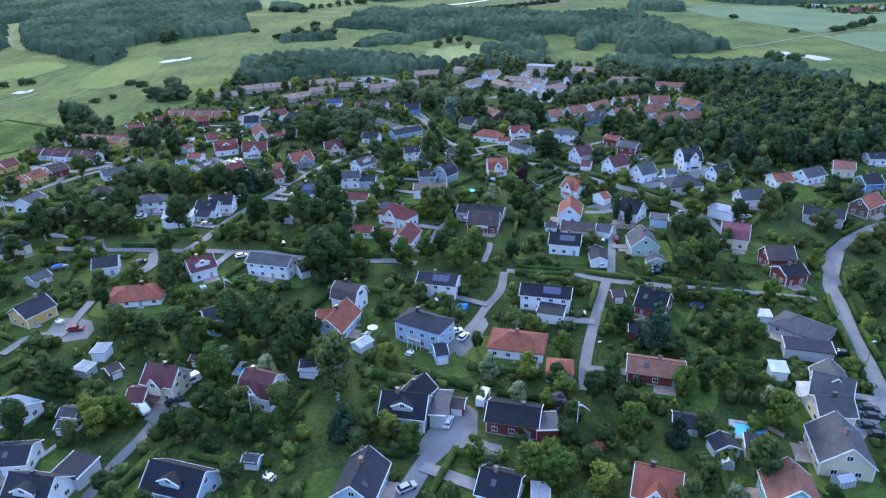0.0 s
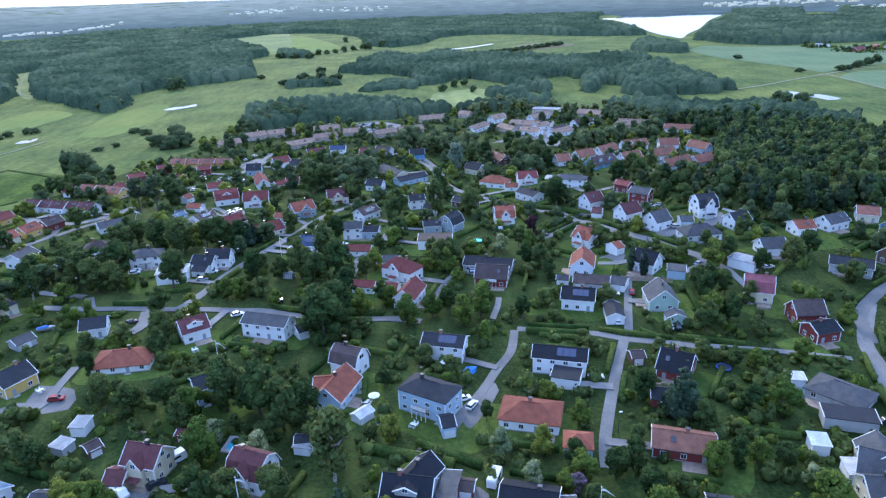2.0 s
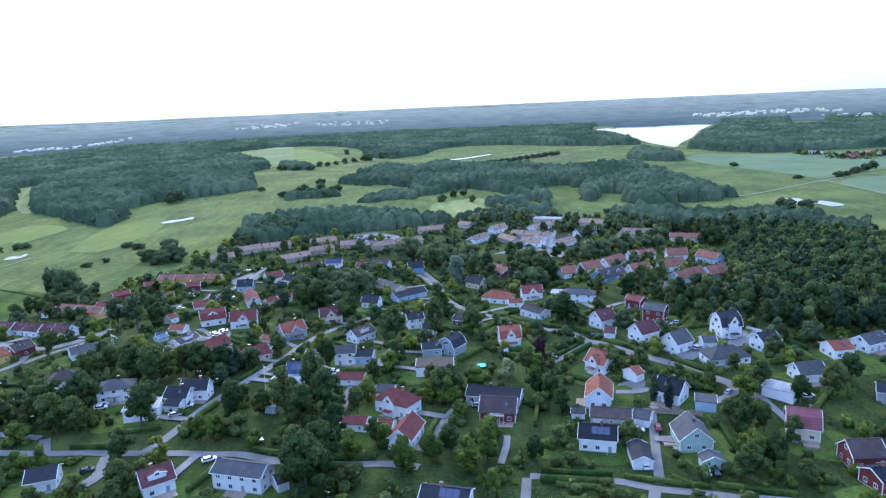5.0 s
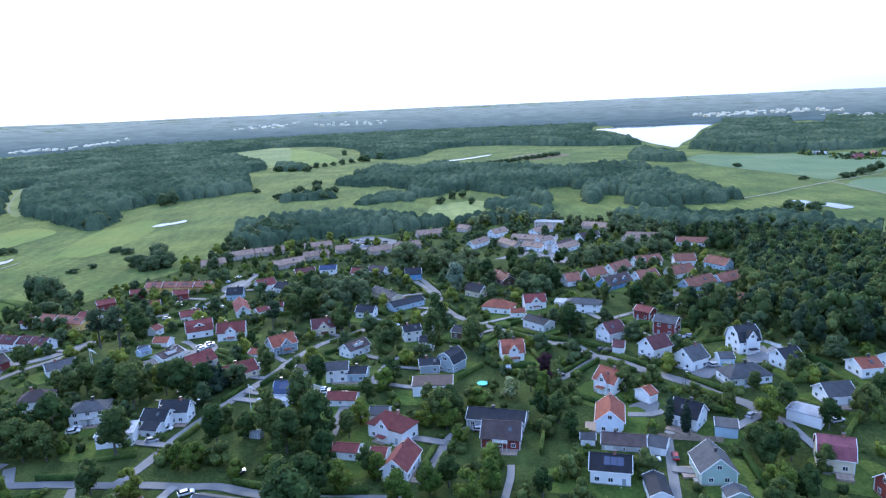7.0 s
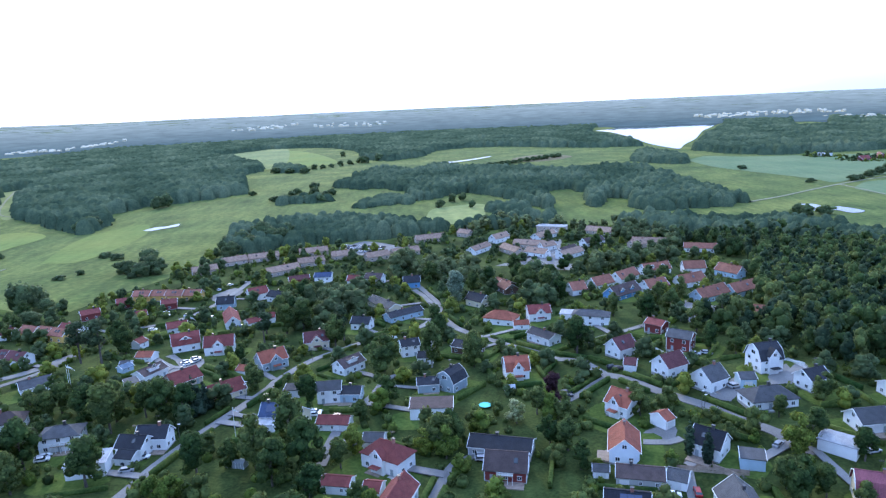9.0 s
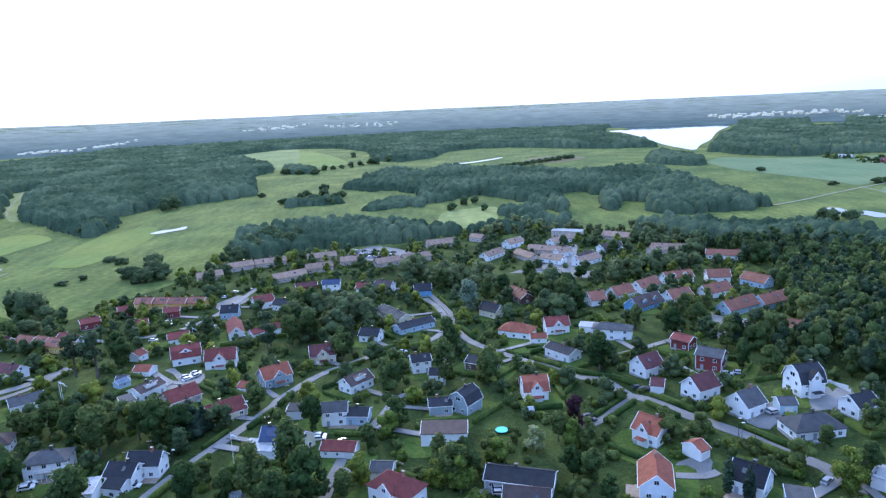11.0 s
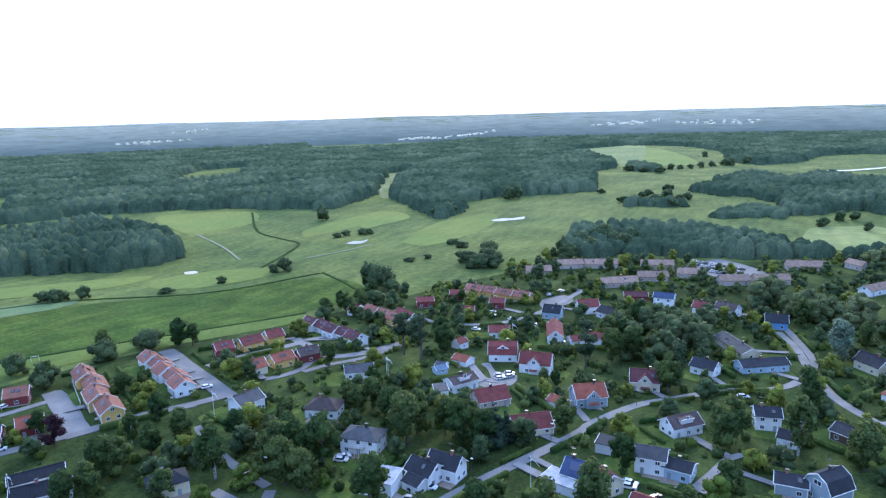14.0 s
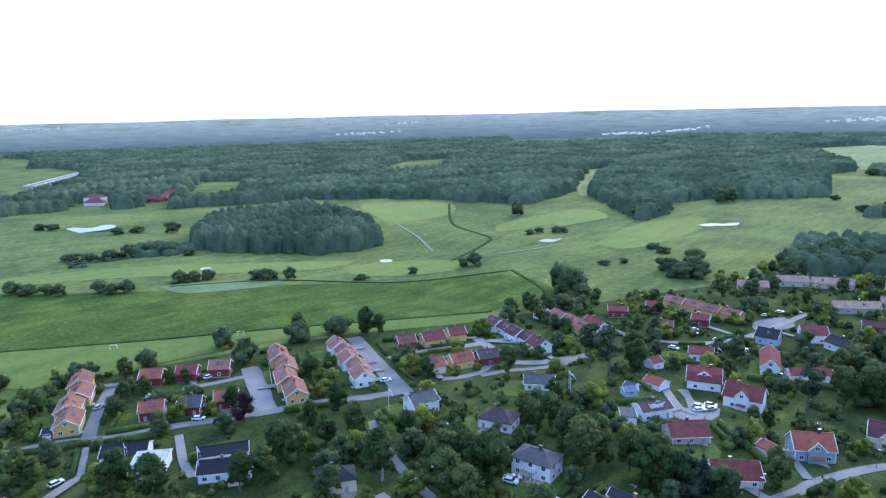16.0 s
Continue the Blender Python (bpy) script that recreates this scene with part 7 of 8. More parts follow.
    pos = np.stack([CX[i, j] + d[:, 0] * out, CY[i, j] + d[:, 1] * out, base + h * 0.05 + 0.97 * d[:, 2]], 1)
    nrm = d + rng.normal(scale=0.4, size=d.shape)
    nrm /= np.linalg.norm(nrm, axis=1)[:, None]
    t = np.cross(nrm, rng.normal(size=d.shape))
    t /= np.linalg.norm(t, axis=1)[:, None]
    b = np.cross(nrm, t)
    s_ = (spacing * 0.14 * rng.uniform(0.5, 1.4, len(i)))[:, None]
    V = np.stack([pos - t * s_ - b * s_ * 0.6, pos + t * s_ * 0.7 - b * s_ * 0.8, pos + t * s_ + b * s_ * 0.7, pos - t * s_ * 0.6 + b * s_], 1).reshape(-1, 3)
    soft = d + 0.3 * nrm
    soft /= np.linalg.norm(soft, axis=1)[:, None]
    me = quads_mesh("foliage", V, np.arange(len(V)).reshape(-1, 4), LEAF["q"], True, np.repeat(soft, 4, axis=0))
    me.attributes.new("tone", "FLOAT", "POINT").data.foreach_set("value", np.clip(CT[i, j] + rng.uniform(-0.15, 0.25, len(i)), 0, 1).repeat(4).astype(np.float32))
    tagged(new("woodland_foliage", me), label, "woods", kind="stuff")


# groves and woods round the village and in the meadows
canopy([
    (17, [(-529, 374), (-496, 383), (-467, 406), (-435, 426), (-426, 452), (-431, 486), (-502, 535), (-572, 556), (-626, 536), (-645, 485), (-635, 442), (-596, 408)]),
    (6, [(-525, 277), (-519, 297), (-511, 327), (-508, 363), (-537, 376), (-568, 352), (-532, 311), (-501, 273)]),
    (12, [(-150, 598), (-127, 582), (-107, 604), (-69, 614), (-19, 624), (29, 640), (34, 652), (19, 662), (-20, 690), (-56, 705), (-104, 712), (-135, 700), (-158, 666)]),
    (12, [(33, 628), (60, 637), (90, 641), (125, 640), (130, 660), (90, 668), (63, 668), (43, 650)]),
    (10, [(78, 732), (98, 713), (120, 718), (122, 738), (105, 758), (83, 750)]),
    (13, [(192, 562), (212, 552), (240, 551), (290, 500), (335, 440), (350, 490), (330, 545), (301, 590), (264, 610), (218, 622), (185, 625), (170, 600)]),
    (9, [(-161, 865), (-124, 869), (-92, 879), (-94, 899), (-131, 926), (-151, 884)]),
    (7, [(-62, 797), (-23, 823), (4, 823), (5, 858), (-32, 891), (-57, 825)]),
    (12, [(1, 835), (33, 856), (72, 901), (109, 839), (137, 740), (170, 736), (216, 725), (240, 687), (278, 695), (300, 691), (336, 715), (330, 767), (337, 900), (345, 1038), (323, 1110), (226, 1051), (186, 1129), (115, 1169), (50, 1245), (-1, 1140)]),
    (12, [(-106, 1021), (-67, 983), (-35, 985), (1, 926), (4, 1160), (-42, 1232), (-86, 1141), (-104, 1036)])],
    8.0, (-62, 36, 0.07), (430, 1260, 270), (46, 1300), "dense green rounded woodland between village and meadows")
# the great forest beyond the plain, with the strip round the lake
FOREST = [(-1050, 120), (-855, 314), (-877, 353), (-874, 399), (-852, 457), (-804, 478), (-788, 513), (-758, 558), (-743, 614), (-681, 675), (-644, 700), (-597, 724), (-532, 736), (-509, 740), (-476, 750), (-488, 851),
          (-530, 940), (-602, 1072), (-661, 1186), (-627, 1245), (-579, 1086), (-461, 868), (-396, 804), (-331, 734), (-314, 724), (-315, 768), (-345, 839), (-330, 909), (-278, 944), (-225, 991), (-269, 1171)]
FOREST += [(-302, 1289), (-279, 1358), (-317, 1507), (-385, 1624), (-537, 1911), (-476, 2013), (-418, 2134), (-321, 2121), (-217, 2043), (-127, 1821), (-95, 1521), (-37, 1454), (25, 1534), (63, 1710), (146, 1768), (245, 1742), (349, 1615),
           (427, 1555), (522, 1527), (540, 1450), (553, 1363), (585, 1224), (634, 1178), (674, 1196), (760, 1184), (851, 1200), (1150, 1150), (2100, 1800), (1500, 2400), (0, 2830), (-1500, 2400), (-2830, 200)]
canopy([(15, FOREST),
        (11, [(377, 1198), (402, 1147), (434, 1105), (530, 1363), (486, 1338), (465, 1394), (382, 1209)]),
        (10, [(-249, 1311), (-185, 1280), (-204, 1374), (-269, 1456)])],
       10.0, (-86, 46, 0.12), (690, 2800, 250), (30, 1150), "distant dark green forest across the plain")


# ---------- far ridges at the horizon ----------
# haze over the far woods painted as emission, mottled by noise
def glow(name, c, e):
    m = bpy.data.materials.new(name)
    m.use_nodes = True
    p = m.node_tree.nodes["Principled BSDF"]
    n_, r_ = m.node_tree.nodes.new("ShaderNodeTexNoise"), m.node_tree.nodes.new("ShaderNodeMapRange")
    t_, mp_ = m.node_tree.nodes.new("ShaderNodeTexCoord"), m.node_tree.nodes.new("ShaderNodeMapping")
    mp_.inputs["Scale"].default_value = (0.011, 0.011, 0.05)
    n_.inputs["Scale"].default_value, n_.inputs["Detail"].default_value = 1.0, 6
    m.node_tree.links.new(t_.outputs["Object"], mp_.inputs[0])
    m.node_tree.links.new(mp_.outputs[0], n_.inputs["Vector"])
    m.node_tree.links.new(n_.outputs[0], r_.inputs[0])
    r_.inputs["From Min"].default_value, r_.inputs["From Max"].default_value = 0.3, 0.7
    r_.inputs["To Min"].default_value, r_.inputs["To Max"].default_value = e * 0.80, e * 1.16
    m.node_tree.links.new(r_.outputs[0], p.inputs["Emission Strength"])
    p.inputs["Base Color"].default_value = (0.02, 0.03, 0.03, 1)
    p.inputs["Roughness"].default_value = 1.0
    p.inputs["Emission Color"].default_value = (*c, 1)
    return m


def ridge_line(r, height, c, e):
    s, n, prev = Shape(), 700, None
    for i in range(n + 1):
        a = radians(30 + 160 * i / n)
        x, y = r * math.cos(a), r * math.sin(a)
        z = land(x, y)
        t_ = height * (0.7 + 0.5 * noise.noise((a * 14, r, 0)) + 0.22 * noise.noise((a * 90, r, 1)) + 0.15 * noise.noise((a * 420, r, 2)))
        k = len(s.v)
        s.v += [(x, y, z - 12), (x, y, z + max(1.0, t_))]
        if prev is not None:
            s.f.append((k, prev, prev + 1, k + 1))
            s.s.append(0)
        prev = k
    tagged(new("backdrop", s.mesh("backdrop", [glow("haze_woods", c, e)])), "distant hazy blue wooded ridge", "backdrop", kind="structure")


# each ridge farther out glows paler, standing in for thicker haze
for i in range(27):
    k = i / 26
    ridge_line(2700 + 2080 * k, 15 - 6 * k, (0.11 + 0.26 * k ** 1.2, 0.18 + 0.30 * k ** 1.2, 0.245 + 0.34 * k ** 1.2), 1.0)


def town(x0, y0, x1, y1, n):
    """Pale far blocks strung along a line."""
    g_ = random.Random(int(x0))
    s = Shape()
    for i in range(2 * n):
        t_ = (i + g_.uniform(0, 1)) / (2 * n)
        x, y = x0 + (x1 - x0) * t_ + g_.uniform(-25, 25), y0 + (y1 - y0) * t_ + g_.uniform(-120, 120)
        z, w_, d, h = land(x, y), g_.uniform(4, 9), g_.uniform(5, 8), g_.uniform(9, 14)
        s.box(x - w_, y - d, z - 4, x + w_, y + d, z + h)
        s.solid([(x - w_, y - d, z + h), (x + w_, y - d, z + h), (x + w_, y + d, z + h), (x - w_, y + d, z + h)], [(x - w_, y - 0.5, z + h + 4), (x + w_, y - 0.5, z + h + 4), (x + w_, y + 0.5, z + h + 4), (x - w_, y + 0.5, z + h + 4)])
    tagged(new("far_town", s.mesh("far_town", [WALL["cream"]])), "pale distant town blocks among the woods", "buildings", kind="stuff")


town(-1355, 2463, -1225, 2549, 12)
town(-1243, 2629, -1229, 3024, 12)
town(-774, 3584, -628, 3836, 12)
town(-489, 3716, -127, 3661, 10)
town(1230, 2901, 1456, 2888, 16)
town(1489, 2905, 1744, 2798, 22)
town(1441, 2286, 1563, 2215, 8)
town(-2498, 2048, -2434, 2266, 12)
town(-2881, 2727, -2942, 2896, 8)
town(-4189, 1133, -4181, 1376, 10)
town(-858, 3608, -696, 3766, 8)


# ---------- vehicles and small things ----------
def car_parts(root, paint_):
    s = Shape()
    s.solid([(-2.1, -0.8, 0.28), (2.1, -0.8, 0.28), (2.1, 0.8, 0.28), (-2.1, 0.8, 0.28)], [(-2.2, -0.88, 0.62), (2.2, -0.88, 0.62), (2.2, 0.88, 0.62), (-2.2, 0.88, 0.62)])
    s.solid([(-2.2, -0.88, 0.62), (2.2, -0.88, 0.62), (2.2, 0.88, 0.62), (-2.2, 0.88, 0.62)], [(-2.15, -0.82, 0.95), (2.0, -0.82, 0.88), (2.0, 0.82, 0.88), (-2.15, 0.82, 0.95)])
    s.solid([(-1.5, -0.66, 1.38), (0.45, -0.66, 1.38), (0.45, 0.66, 1.38), (-1.5, 0.66, 1.38)], [(-1.4, -0.62, 1.46), (0.35, -0.62, 1.46), (0.35, 0.62, 1.46), (-1.4, 0.62, 1.46)])
    part("body", s, CARPAINT[paint_], root)
    g_ = Shape().solid([(-1.95, -0.80, 0.93), (1.05, -0.80, 0.91), (1.05, 0.80, 0.91), (-1.95, 0.80, 0.93)], [(-1.5, -0.66, 1.38), (0.45, -0.66, 1.38), (0.45, 0.66, 1.38), (-1.5, 0.66, 1.38)])
    part("cabin_glass", g_, PANE, root)
    for wx in (-1.35, 1.35):
        for wy in (-0.8, 0.8):
            w_ = Shape()
            w_.tube([(0, 0, -0.1), (0, 0, 0.1)], [0.32, 0.32], 10)
            part("wheel", w_, RUBBER, root, at=pose(wx, wy, 0.32, 90, 0, 0))


CARS = {}


def car(paint_, x, y, heading):
    m = pose(x, y, land(x, y) + 0.24, 0, 0, heading)
    if paint_ in CARS:
        return copy_thing(CARS[paint_], m)
    if paint_ in ("caravan", "whitevan"):
        root = new("caravan" if paint_ == "caravan" else "van")
        van = paint_ == "whitevan"
        L, h0, h1 = (2.6, 0.35, 2.2) if van else (2.7, 0.4, 2.5)
        prof = [(-L, h0), (L, h0), (L + 0.1, h0 + 0.7), (L - (1.1 if van else 0.25), h1), (-L + 0.15, h1), (-L, h1 - 0.35)]
        lo, hi = [(a, -1.05, b) for a, b in prof], [(a, 1.05, b) for a, b in prof]
        part("body", Shape().solid(hi, lo), CARPAINT["white"], root)
        for s_ in (-1, 1):
            part("window", Shape().box(-1.2, s_ * 1.06 - 0.02, 1.35, 1.2, s_ * 1.06 + 0.02, 1.95), PANE, root)
            for wx in ((-1.7, 1.7) if van else (0.0,)):
                part("wheel", Shape().tube([(0, 0, -0.1), (0, 0, 0.1)], [0.34, 0.34], 10), RUBBER, root, at=pose(wx, s_ * 0.95, 0.34, 90, 0, 0))
        if not van:
            part("drawbar", Shape().box(L, -0.08, 0.42, L + 1.1, 0.08, 0.54), SHEETMETAL, root)
        tagged(root, "white parked delivery van beside a house" if van else "white caravan parked beside a house", "van" if van else "caravan")
    else:
        root = new("car")
        car_parts(root, paint_)
        tagged(root, f"parked {paint_} passenger car near a house", "car", "parked cars")
    root.matrix_basis = m
    CARS[paint_] = root
    return root


def flagpole(x, y, height):
    root = new("flagpole")
    root.matrix_basis = pose(x, y, land(x, y))
    part("pole", Shape().tube([(0, 0, -0.4), (0, 0, height * 0.5), (0, 0, height)], [0.10, 0.08, 0.045], 8), TRIM, root)
    n_, flag = 8, Shape()
    for k in range(n_ + 1):
        a0 = k / n_
        y0, d0, z0 = 0.28 * math.sin(a0 * 5), 0.30 * (1 - a0) + 0.01, height - 0.7 - 1.5 * a0 ** 1.3
        flag.v += [(0.06 + 2.6 * a0, y0, z0 - d0), (0.06 + 2.6 * a0, y0 + 0.02, z0 - d0), (0.06 + 2.6 * a0, y0 + 0.02, z0 + d0), (0.06 + 2.6 * a0, y0, z0 + d0)]
        if k:
            flag.f += [(4 * k - 4 + q, 4 * k + q, 4 * k + (q + 1) % 4, 4 * k - 4 + (q + 1) % 4) for q in range(4)]
            flag.s += [0] * 4
    part("pennant", flag, TRIM, root)
    part("finial", Shape().box(-0.12, -0.12, height, 0.12, 0.12, height + 0.22, 0, 0.5), TRIM, root)
    tagged(root, "tall white flagpole with a hanging pennant in a garden", "flagpole", "flagpoles")


def street_lamp(x, y):
    root = new("street_lamp")
    root.matrix_basis = pose(x, y, land(x, y))
    part("pole", Shape().tube([(0, 0, -0.4), (0, 0, 6.0)], [0.09, 0.05], 8), SHEETMETAL, root)
    part("lamp_head", Shape().box(-0.15, -0.15, 5.95, 0.75, 0.15, 6.15, 0, 0.8), TRIM, root)
    tagged(root, "slim grey street lamp beside the lane", "street lamp", "street lamps")


def trampoline(x, y):
    root = new("trampoline")
    root.matrix_basis = pose(x, y, land(x, y))
    ring, mat_ = Shape(), Shape()
    n = 20
    for i in range(n):
        a, b = 2 * math.pi * i / n, 2 * math.pi * (i + 1) / n
        f = lambda r, t_, z_: (r * math.cos(t_), r * math.sin(t_), z_)
        ring.solid([f(1.65, a, 0.75), f(2.0, a, 0.75), f(2.0, b, 0.75), f(1.65, b, 0.75)], [f(1.65, a, 0.84), f(2.0, a, 0.84), f(2.0, b, 0.84), f(1.65, b, 0.84)])
    mat_.poly([(1.66 * math.cos(2 * math.pi * i / n), 1.66 * math.sin(2 * math.pi * i / n), 0.78) for i in range(n)])
    turq_ = y > 240
    part("pad", ring, TURQ if turq_ else TRAMPBLUE, root)
    part("mat", mat_, TURQ if turq_ else RUBBER, root)
    for i in range(6):
        a = i * 1.047
        part("leg", Shape().box(1.75 * math.cos(a) - 0.04, 1.75 * math.sin(a) - 0.04, -0.3, 1.75 * math.cos(a) + 0.04, 1.75 * math.sin(a) + 0.04, 0.76), SHEETMETAL, root)
    tagged(root, "round garden trampoline with blue edge pad" if not turq_ else "round turquoise garden trampoline on a lawn", "trampoline")


def pool(x, y, turn, length, width):
    root = new("swimming_pool")
    root.matrix_basis = pose(x, y, land(x, y), 0, 0, turn)
    a, b = length / 2, width / 2
    s = Shape().box(-a - 1, -b - 1, -0.6, a + 1, -b, 0.35).box(-a - 1, b, -0.6, a + 1, b + 1, 0.35).box(-a - 1, -b, -0.6, -a, b, 0.35).box(a, -b, -0.6, a + 1, b, 0.35)
    part("deck", s, STONE, root)
    part("pool_surface", Shape().box(-a, -b, -0.6, a, b, 0.22), POOLBLUE, root)
    tagged(root, "blue garden swimming pool with pale stone edge", "pool")


def goal(x, y):
    root = new("football_goal")
    root.matrix_basis = pose(x, y, land(x, y) + 0.1, 0, 0, 55)
    for px in (-1.5, 1.5):
        part("post", Shape().box(px - 0.08, -0.08, -0.3, px + 0.08, 0.08, 2.1), TRIM, root)
        part("stay", Shape().solid([(px - 0.05, 1.3, -0.2), (px + 0.05, 1.3, -0.2), (px + 0.05, 1.4, -0.2), (px - 0.05, 1.4, -0.2)], [(px - 0.05, 0, 2.0), (px + 0.05, 0, 2.0), (px + 0.05, 0.1, 2.0), (px - 0.05, 0.1, 2.0)]), TRIM, root)
    part("crossbar", Shape().box(-1.58, -0.08, 2.1, 1.58, 0.08, 2.24), TRIM, root)
    tagged(root, "small white football goal on mown grass", "goal", "football goals")


def greenhouse(x, y, turn):
    root = new("greenhouse")
    root.matrix_basis = pose(x, y, land(x, y), 0, 0, turn)
    part("glazing", body([(-1.2, 1.8), (0, 2.6), (1.2, 1.8)], -1.8, 1.8), glossy("greenhouse_glass", (0.34, 0.37, 0.38), 0.15, 0.6), root)
    for px in (-1.8, -0.9, 0, 0.9, 1.8):
        fr_ = Shape()
        for s_ in (-1, 1):
            fr_.box(px - 0.04, s_ * 1.2 - 0.04, -0.3, px + 0.04, s_ * 1.2 + 0.04, 1.85)
        part("rib", fr_, TRIM, root)
    part("ridge", Shape().box(-1.85, -0.05, 2.56, 1.85, 0.05, 2.66), TRIM, root)
    tagged(root, "small white framed glass greenhouse in a garden", "greenhouse", "greenhouses")


def play_tower(x, y):
    root = new("play_tower")
    root.matrix_basis = pose(x, y, land(x, y), 0, 0, 20)
    for px in (-0.8, 0.8):
        for py in (-0.8, 0.8):
            part("post", Shape().box(px - 0.06, py - 0.06, -0.4, px + 0.06, py + 0.06, 2.6), WALL["falu"], root)
    part("platform", Shape().box(-0.85, -0.85, 1.2, 0.85, 0.85, 1.32), TRIM, root)
    part("roof", roof_shape([(-1.0, 2.4), (0, 3.1), (1.0, 2.4)], -1.0, 1.0, 0.08), WALL["falu"], root)
    part("slide", Shape().solid([(0.85, -0.3, 1.1), (0.85, 0.3, 1.1), (3.0, 0.3, -0.05), (3.0, -0.3, -0.05)], [(0.85, -0.3, 1.25), (0.85, 0.3, 1.25), (3.0, 0.3, 0.1), (3.0, -0.3, 0.1)]), CARPAINT["red"], root)
    tagged(root, "small red and white wooden play tower with slide", "play tower")


def tarpaulin(x, y):
    rng = np.random.default_rng(3)
    V, Q = ball(rng, 5, 0.7)
    V = V * np.array([2.0, 1.4, 0.9])
    V[:, 2] = np.maximum(V[:, 2], -0.3)
    ob = new("tarpaulin", quads_mesh("tarpaulin", V, Q, paint("tarp_blue", (0.04, 0.22, 0.62))))
    ob.matrix_basis = pose(x, y, land(x, y) + 0.2, 0, 0, 15)
    tagged(ob, "crumpled bright blue tarpaulin over a heap", "tarpaulin")


def garden_set(x, y, turn, pale):
    """A table with four chairs, some under a parasol."""
    root = new("garden_table")
    root.matrix_basis = pose(x, y, land(x, y) + 0.12, 0, 0, turn)
    mat = TRIM if pale else DECK
    part("tabletop", Shape().box(-0.9, -0.5, 0.70, 0.9, 0.5, 0.76), mat, root)
    for px in (-0.8, 0.8):
        for py in (-0.4, 0.4):
            part("leg", Shape().box(px - 0.04, py - 0.04, -0.2, px + 0.04, py + 0.04, 0.70), mat, root)
    tagged(root, "white garden table standing on a lawn" if pale else "brown wooden garden table standing on a lawn", "table", "garden tables")
    for k, (px, py, a) in enumerate(((-0.5, -0.95, 180), (0.5, -0.95, 180), (-0.5, 0.95, 0), (0.5, 0.95, 0))):
        m = root.matrix_basis @ pose(px, py, 0, 0, 0, a)
        key = "chair" + str(pale)
        if key in CARS:
            copy_thing(CARS[key], m)
            continue
        c = new("garden_chair")
        c.matrix_basis = m
        part("seat", Shape().box(-0.26, -0.26, 0.40, 0.26, 0.26, 0.45), mat, c)
        part("backrest", Shape().box(-0.26, 0.22, 0.45, 0.26, 0.27, 0.95), mat, c)
        for qx in (-0.23, 0.23):
            for qy in (-0.23, 0.23):
                part("leg", Shape().box(qx - 0.025, qy - 0.025, -0.2, qx + 0.025, qy + 0.025, 0.40), mat, c)
        CARS[key] = tagged(c, "white garden chair at a garden table" if pale else "brown wooden garden chair at a table", "chair", "garden chairs")


def parasol(x, y, mat, word):
    root = new("parasol")
    root.matrix_basis = pose(x, y, land(x, y) + 0.1)
    part("pole", Shape().tube([(0, 0, -0.2), (0, 0, 2.5)], [0.04, 0.03], 6), TRIM, root)
    s_ = Shape()
    for k in range(8):
        a, b = k * math.pi / 4, (k + 1) * math.pi / 4
        s_.poly([(1.6 * math.cos(a), 1.6 * math.sin(a), 2.0), (1.6 * math.cos(b), 1.6 * math.sin(b), 2.0), (0, 0, 2.6)])
        s_.poly([(1.6 * math.cos(a), 1.6 * math.sin(a), 2.0), (0, 0, 2.52), (1.6 * math.cos(b), 1.6 * math.sin(b), 2.0)])
    part("canopy", s_, mat, root)
    tagged(root, f"open {word} parasol standing on a terrace", "parasol", "parasols")


def boat(x, y, heading):
    root = new("motor_boat")
    root.matrix_basis = pose(x, y, land(x, y) + 0.35, 0, 0, heading)
    keel = [(-2.6, 0, 0.25), (-1.0, 0, 0.1), (1.2, 0, 0.15), (2.9, 0, 0.75)]
    hull, n = Shape(), 4
    prof = [(-2.6, 0.95), (-1.0, 1.05), (1.2, 0.9), (2.95, 0.04)]
    for sg in (-1, 1):
        for k in range(n - 1):
            a, b, c, d = keel[k], keel[k + 1], (prof[k + 1][0], sg * prof[k + 1][1], 1.05 + 0.06 * (k + 1)), (prof[k][0], sg * prof[k][1], 1.05 + 0.06 * k)
            hull.poly([a, b, c, d] if sg < 0 else [d, c, b, a])
    hull.poly([(-2.6, -0.95, 1.05), (-2.6, 0.95, 1.05), (-2.6, 0, 0.25)])
    part("hull", hull, CARPAINT["white"], root)
    part("cover", Shape().solid([(-2.5, -0.95, 1.04), (1.0, -0.9, 1.14), (1.0, 0.9, 1.14), (-2.5, 0.95, 1.04)], [(-2.3, -0.3, 1.5), (0.6, -0.3, 1.8), (0.6, 0.3, 1.8), (-2.3, 0.3, 1.5)]), paint("boat_cover", (0.05, 0.16, 0.42)), root)
    part("trailer", Shape().box(-2.4, -0.5, -0.05, 3.4, -0.4, 0.08).box(-2.4, 0.4, -0.05, 3.4, 0.5, 0.08), SHEETMETAL, root)
    for sg in (-1, 1):
        part("wheel", Shape().tube([(0, 0, -0.1), (0, 0, 0.1)], [0.3, 0.3], 10), RUBBER, root, at=pose(-0.6, sg * 0.95, 0.05, 90, 0, 0))
    tagged(root, "white motor boat with blue cover on a trailer", "boat")


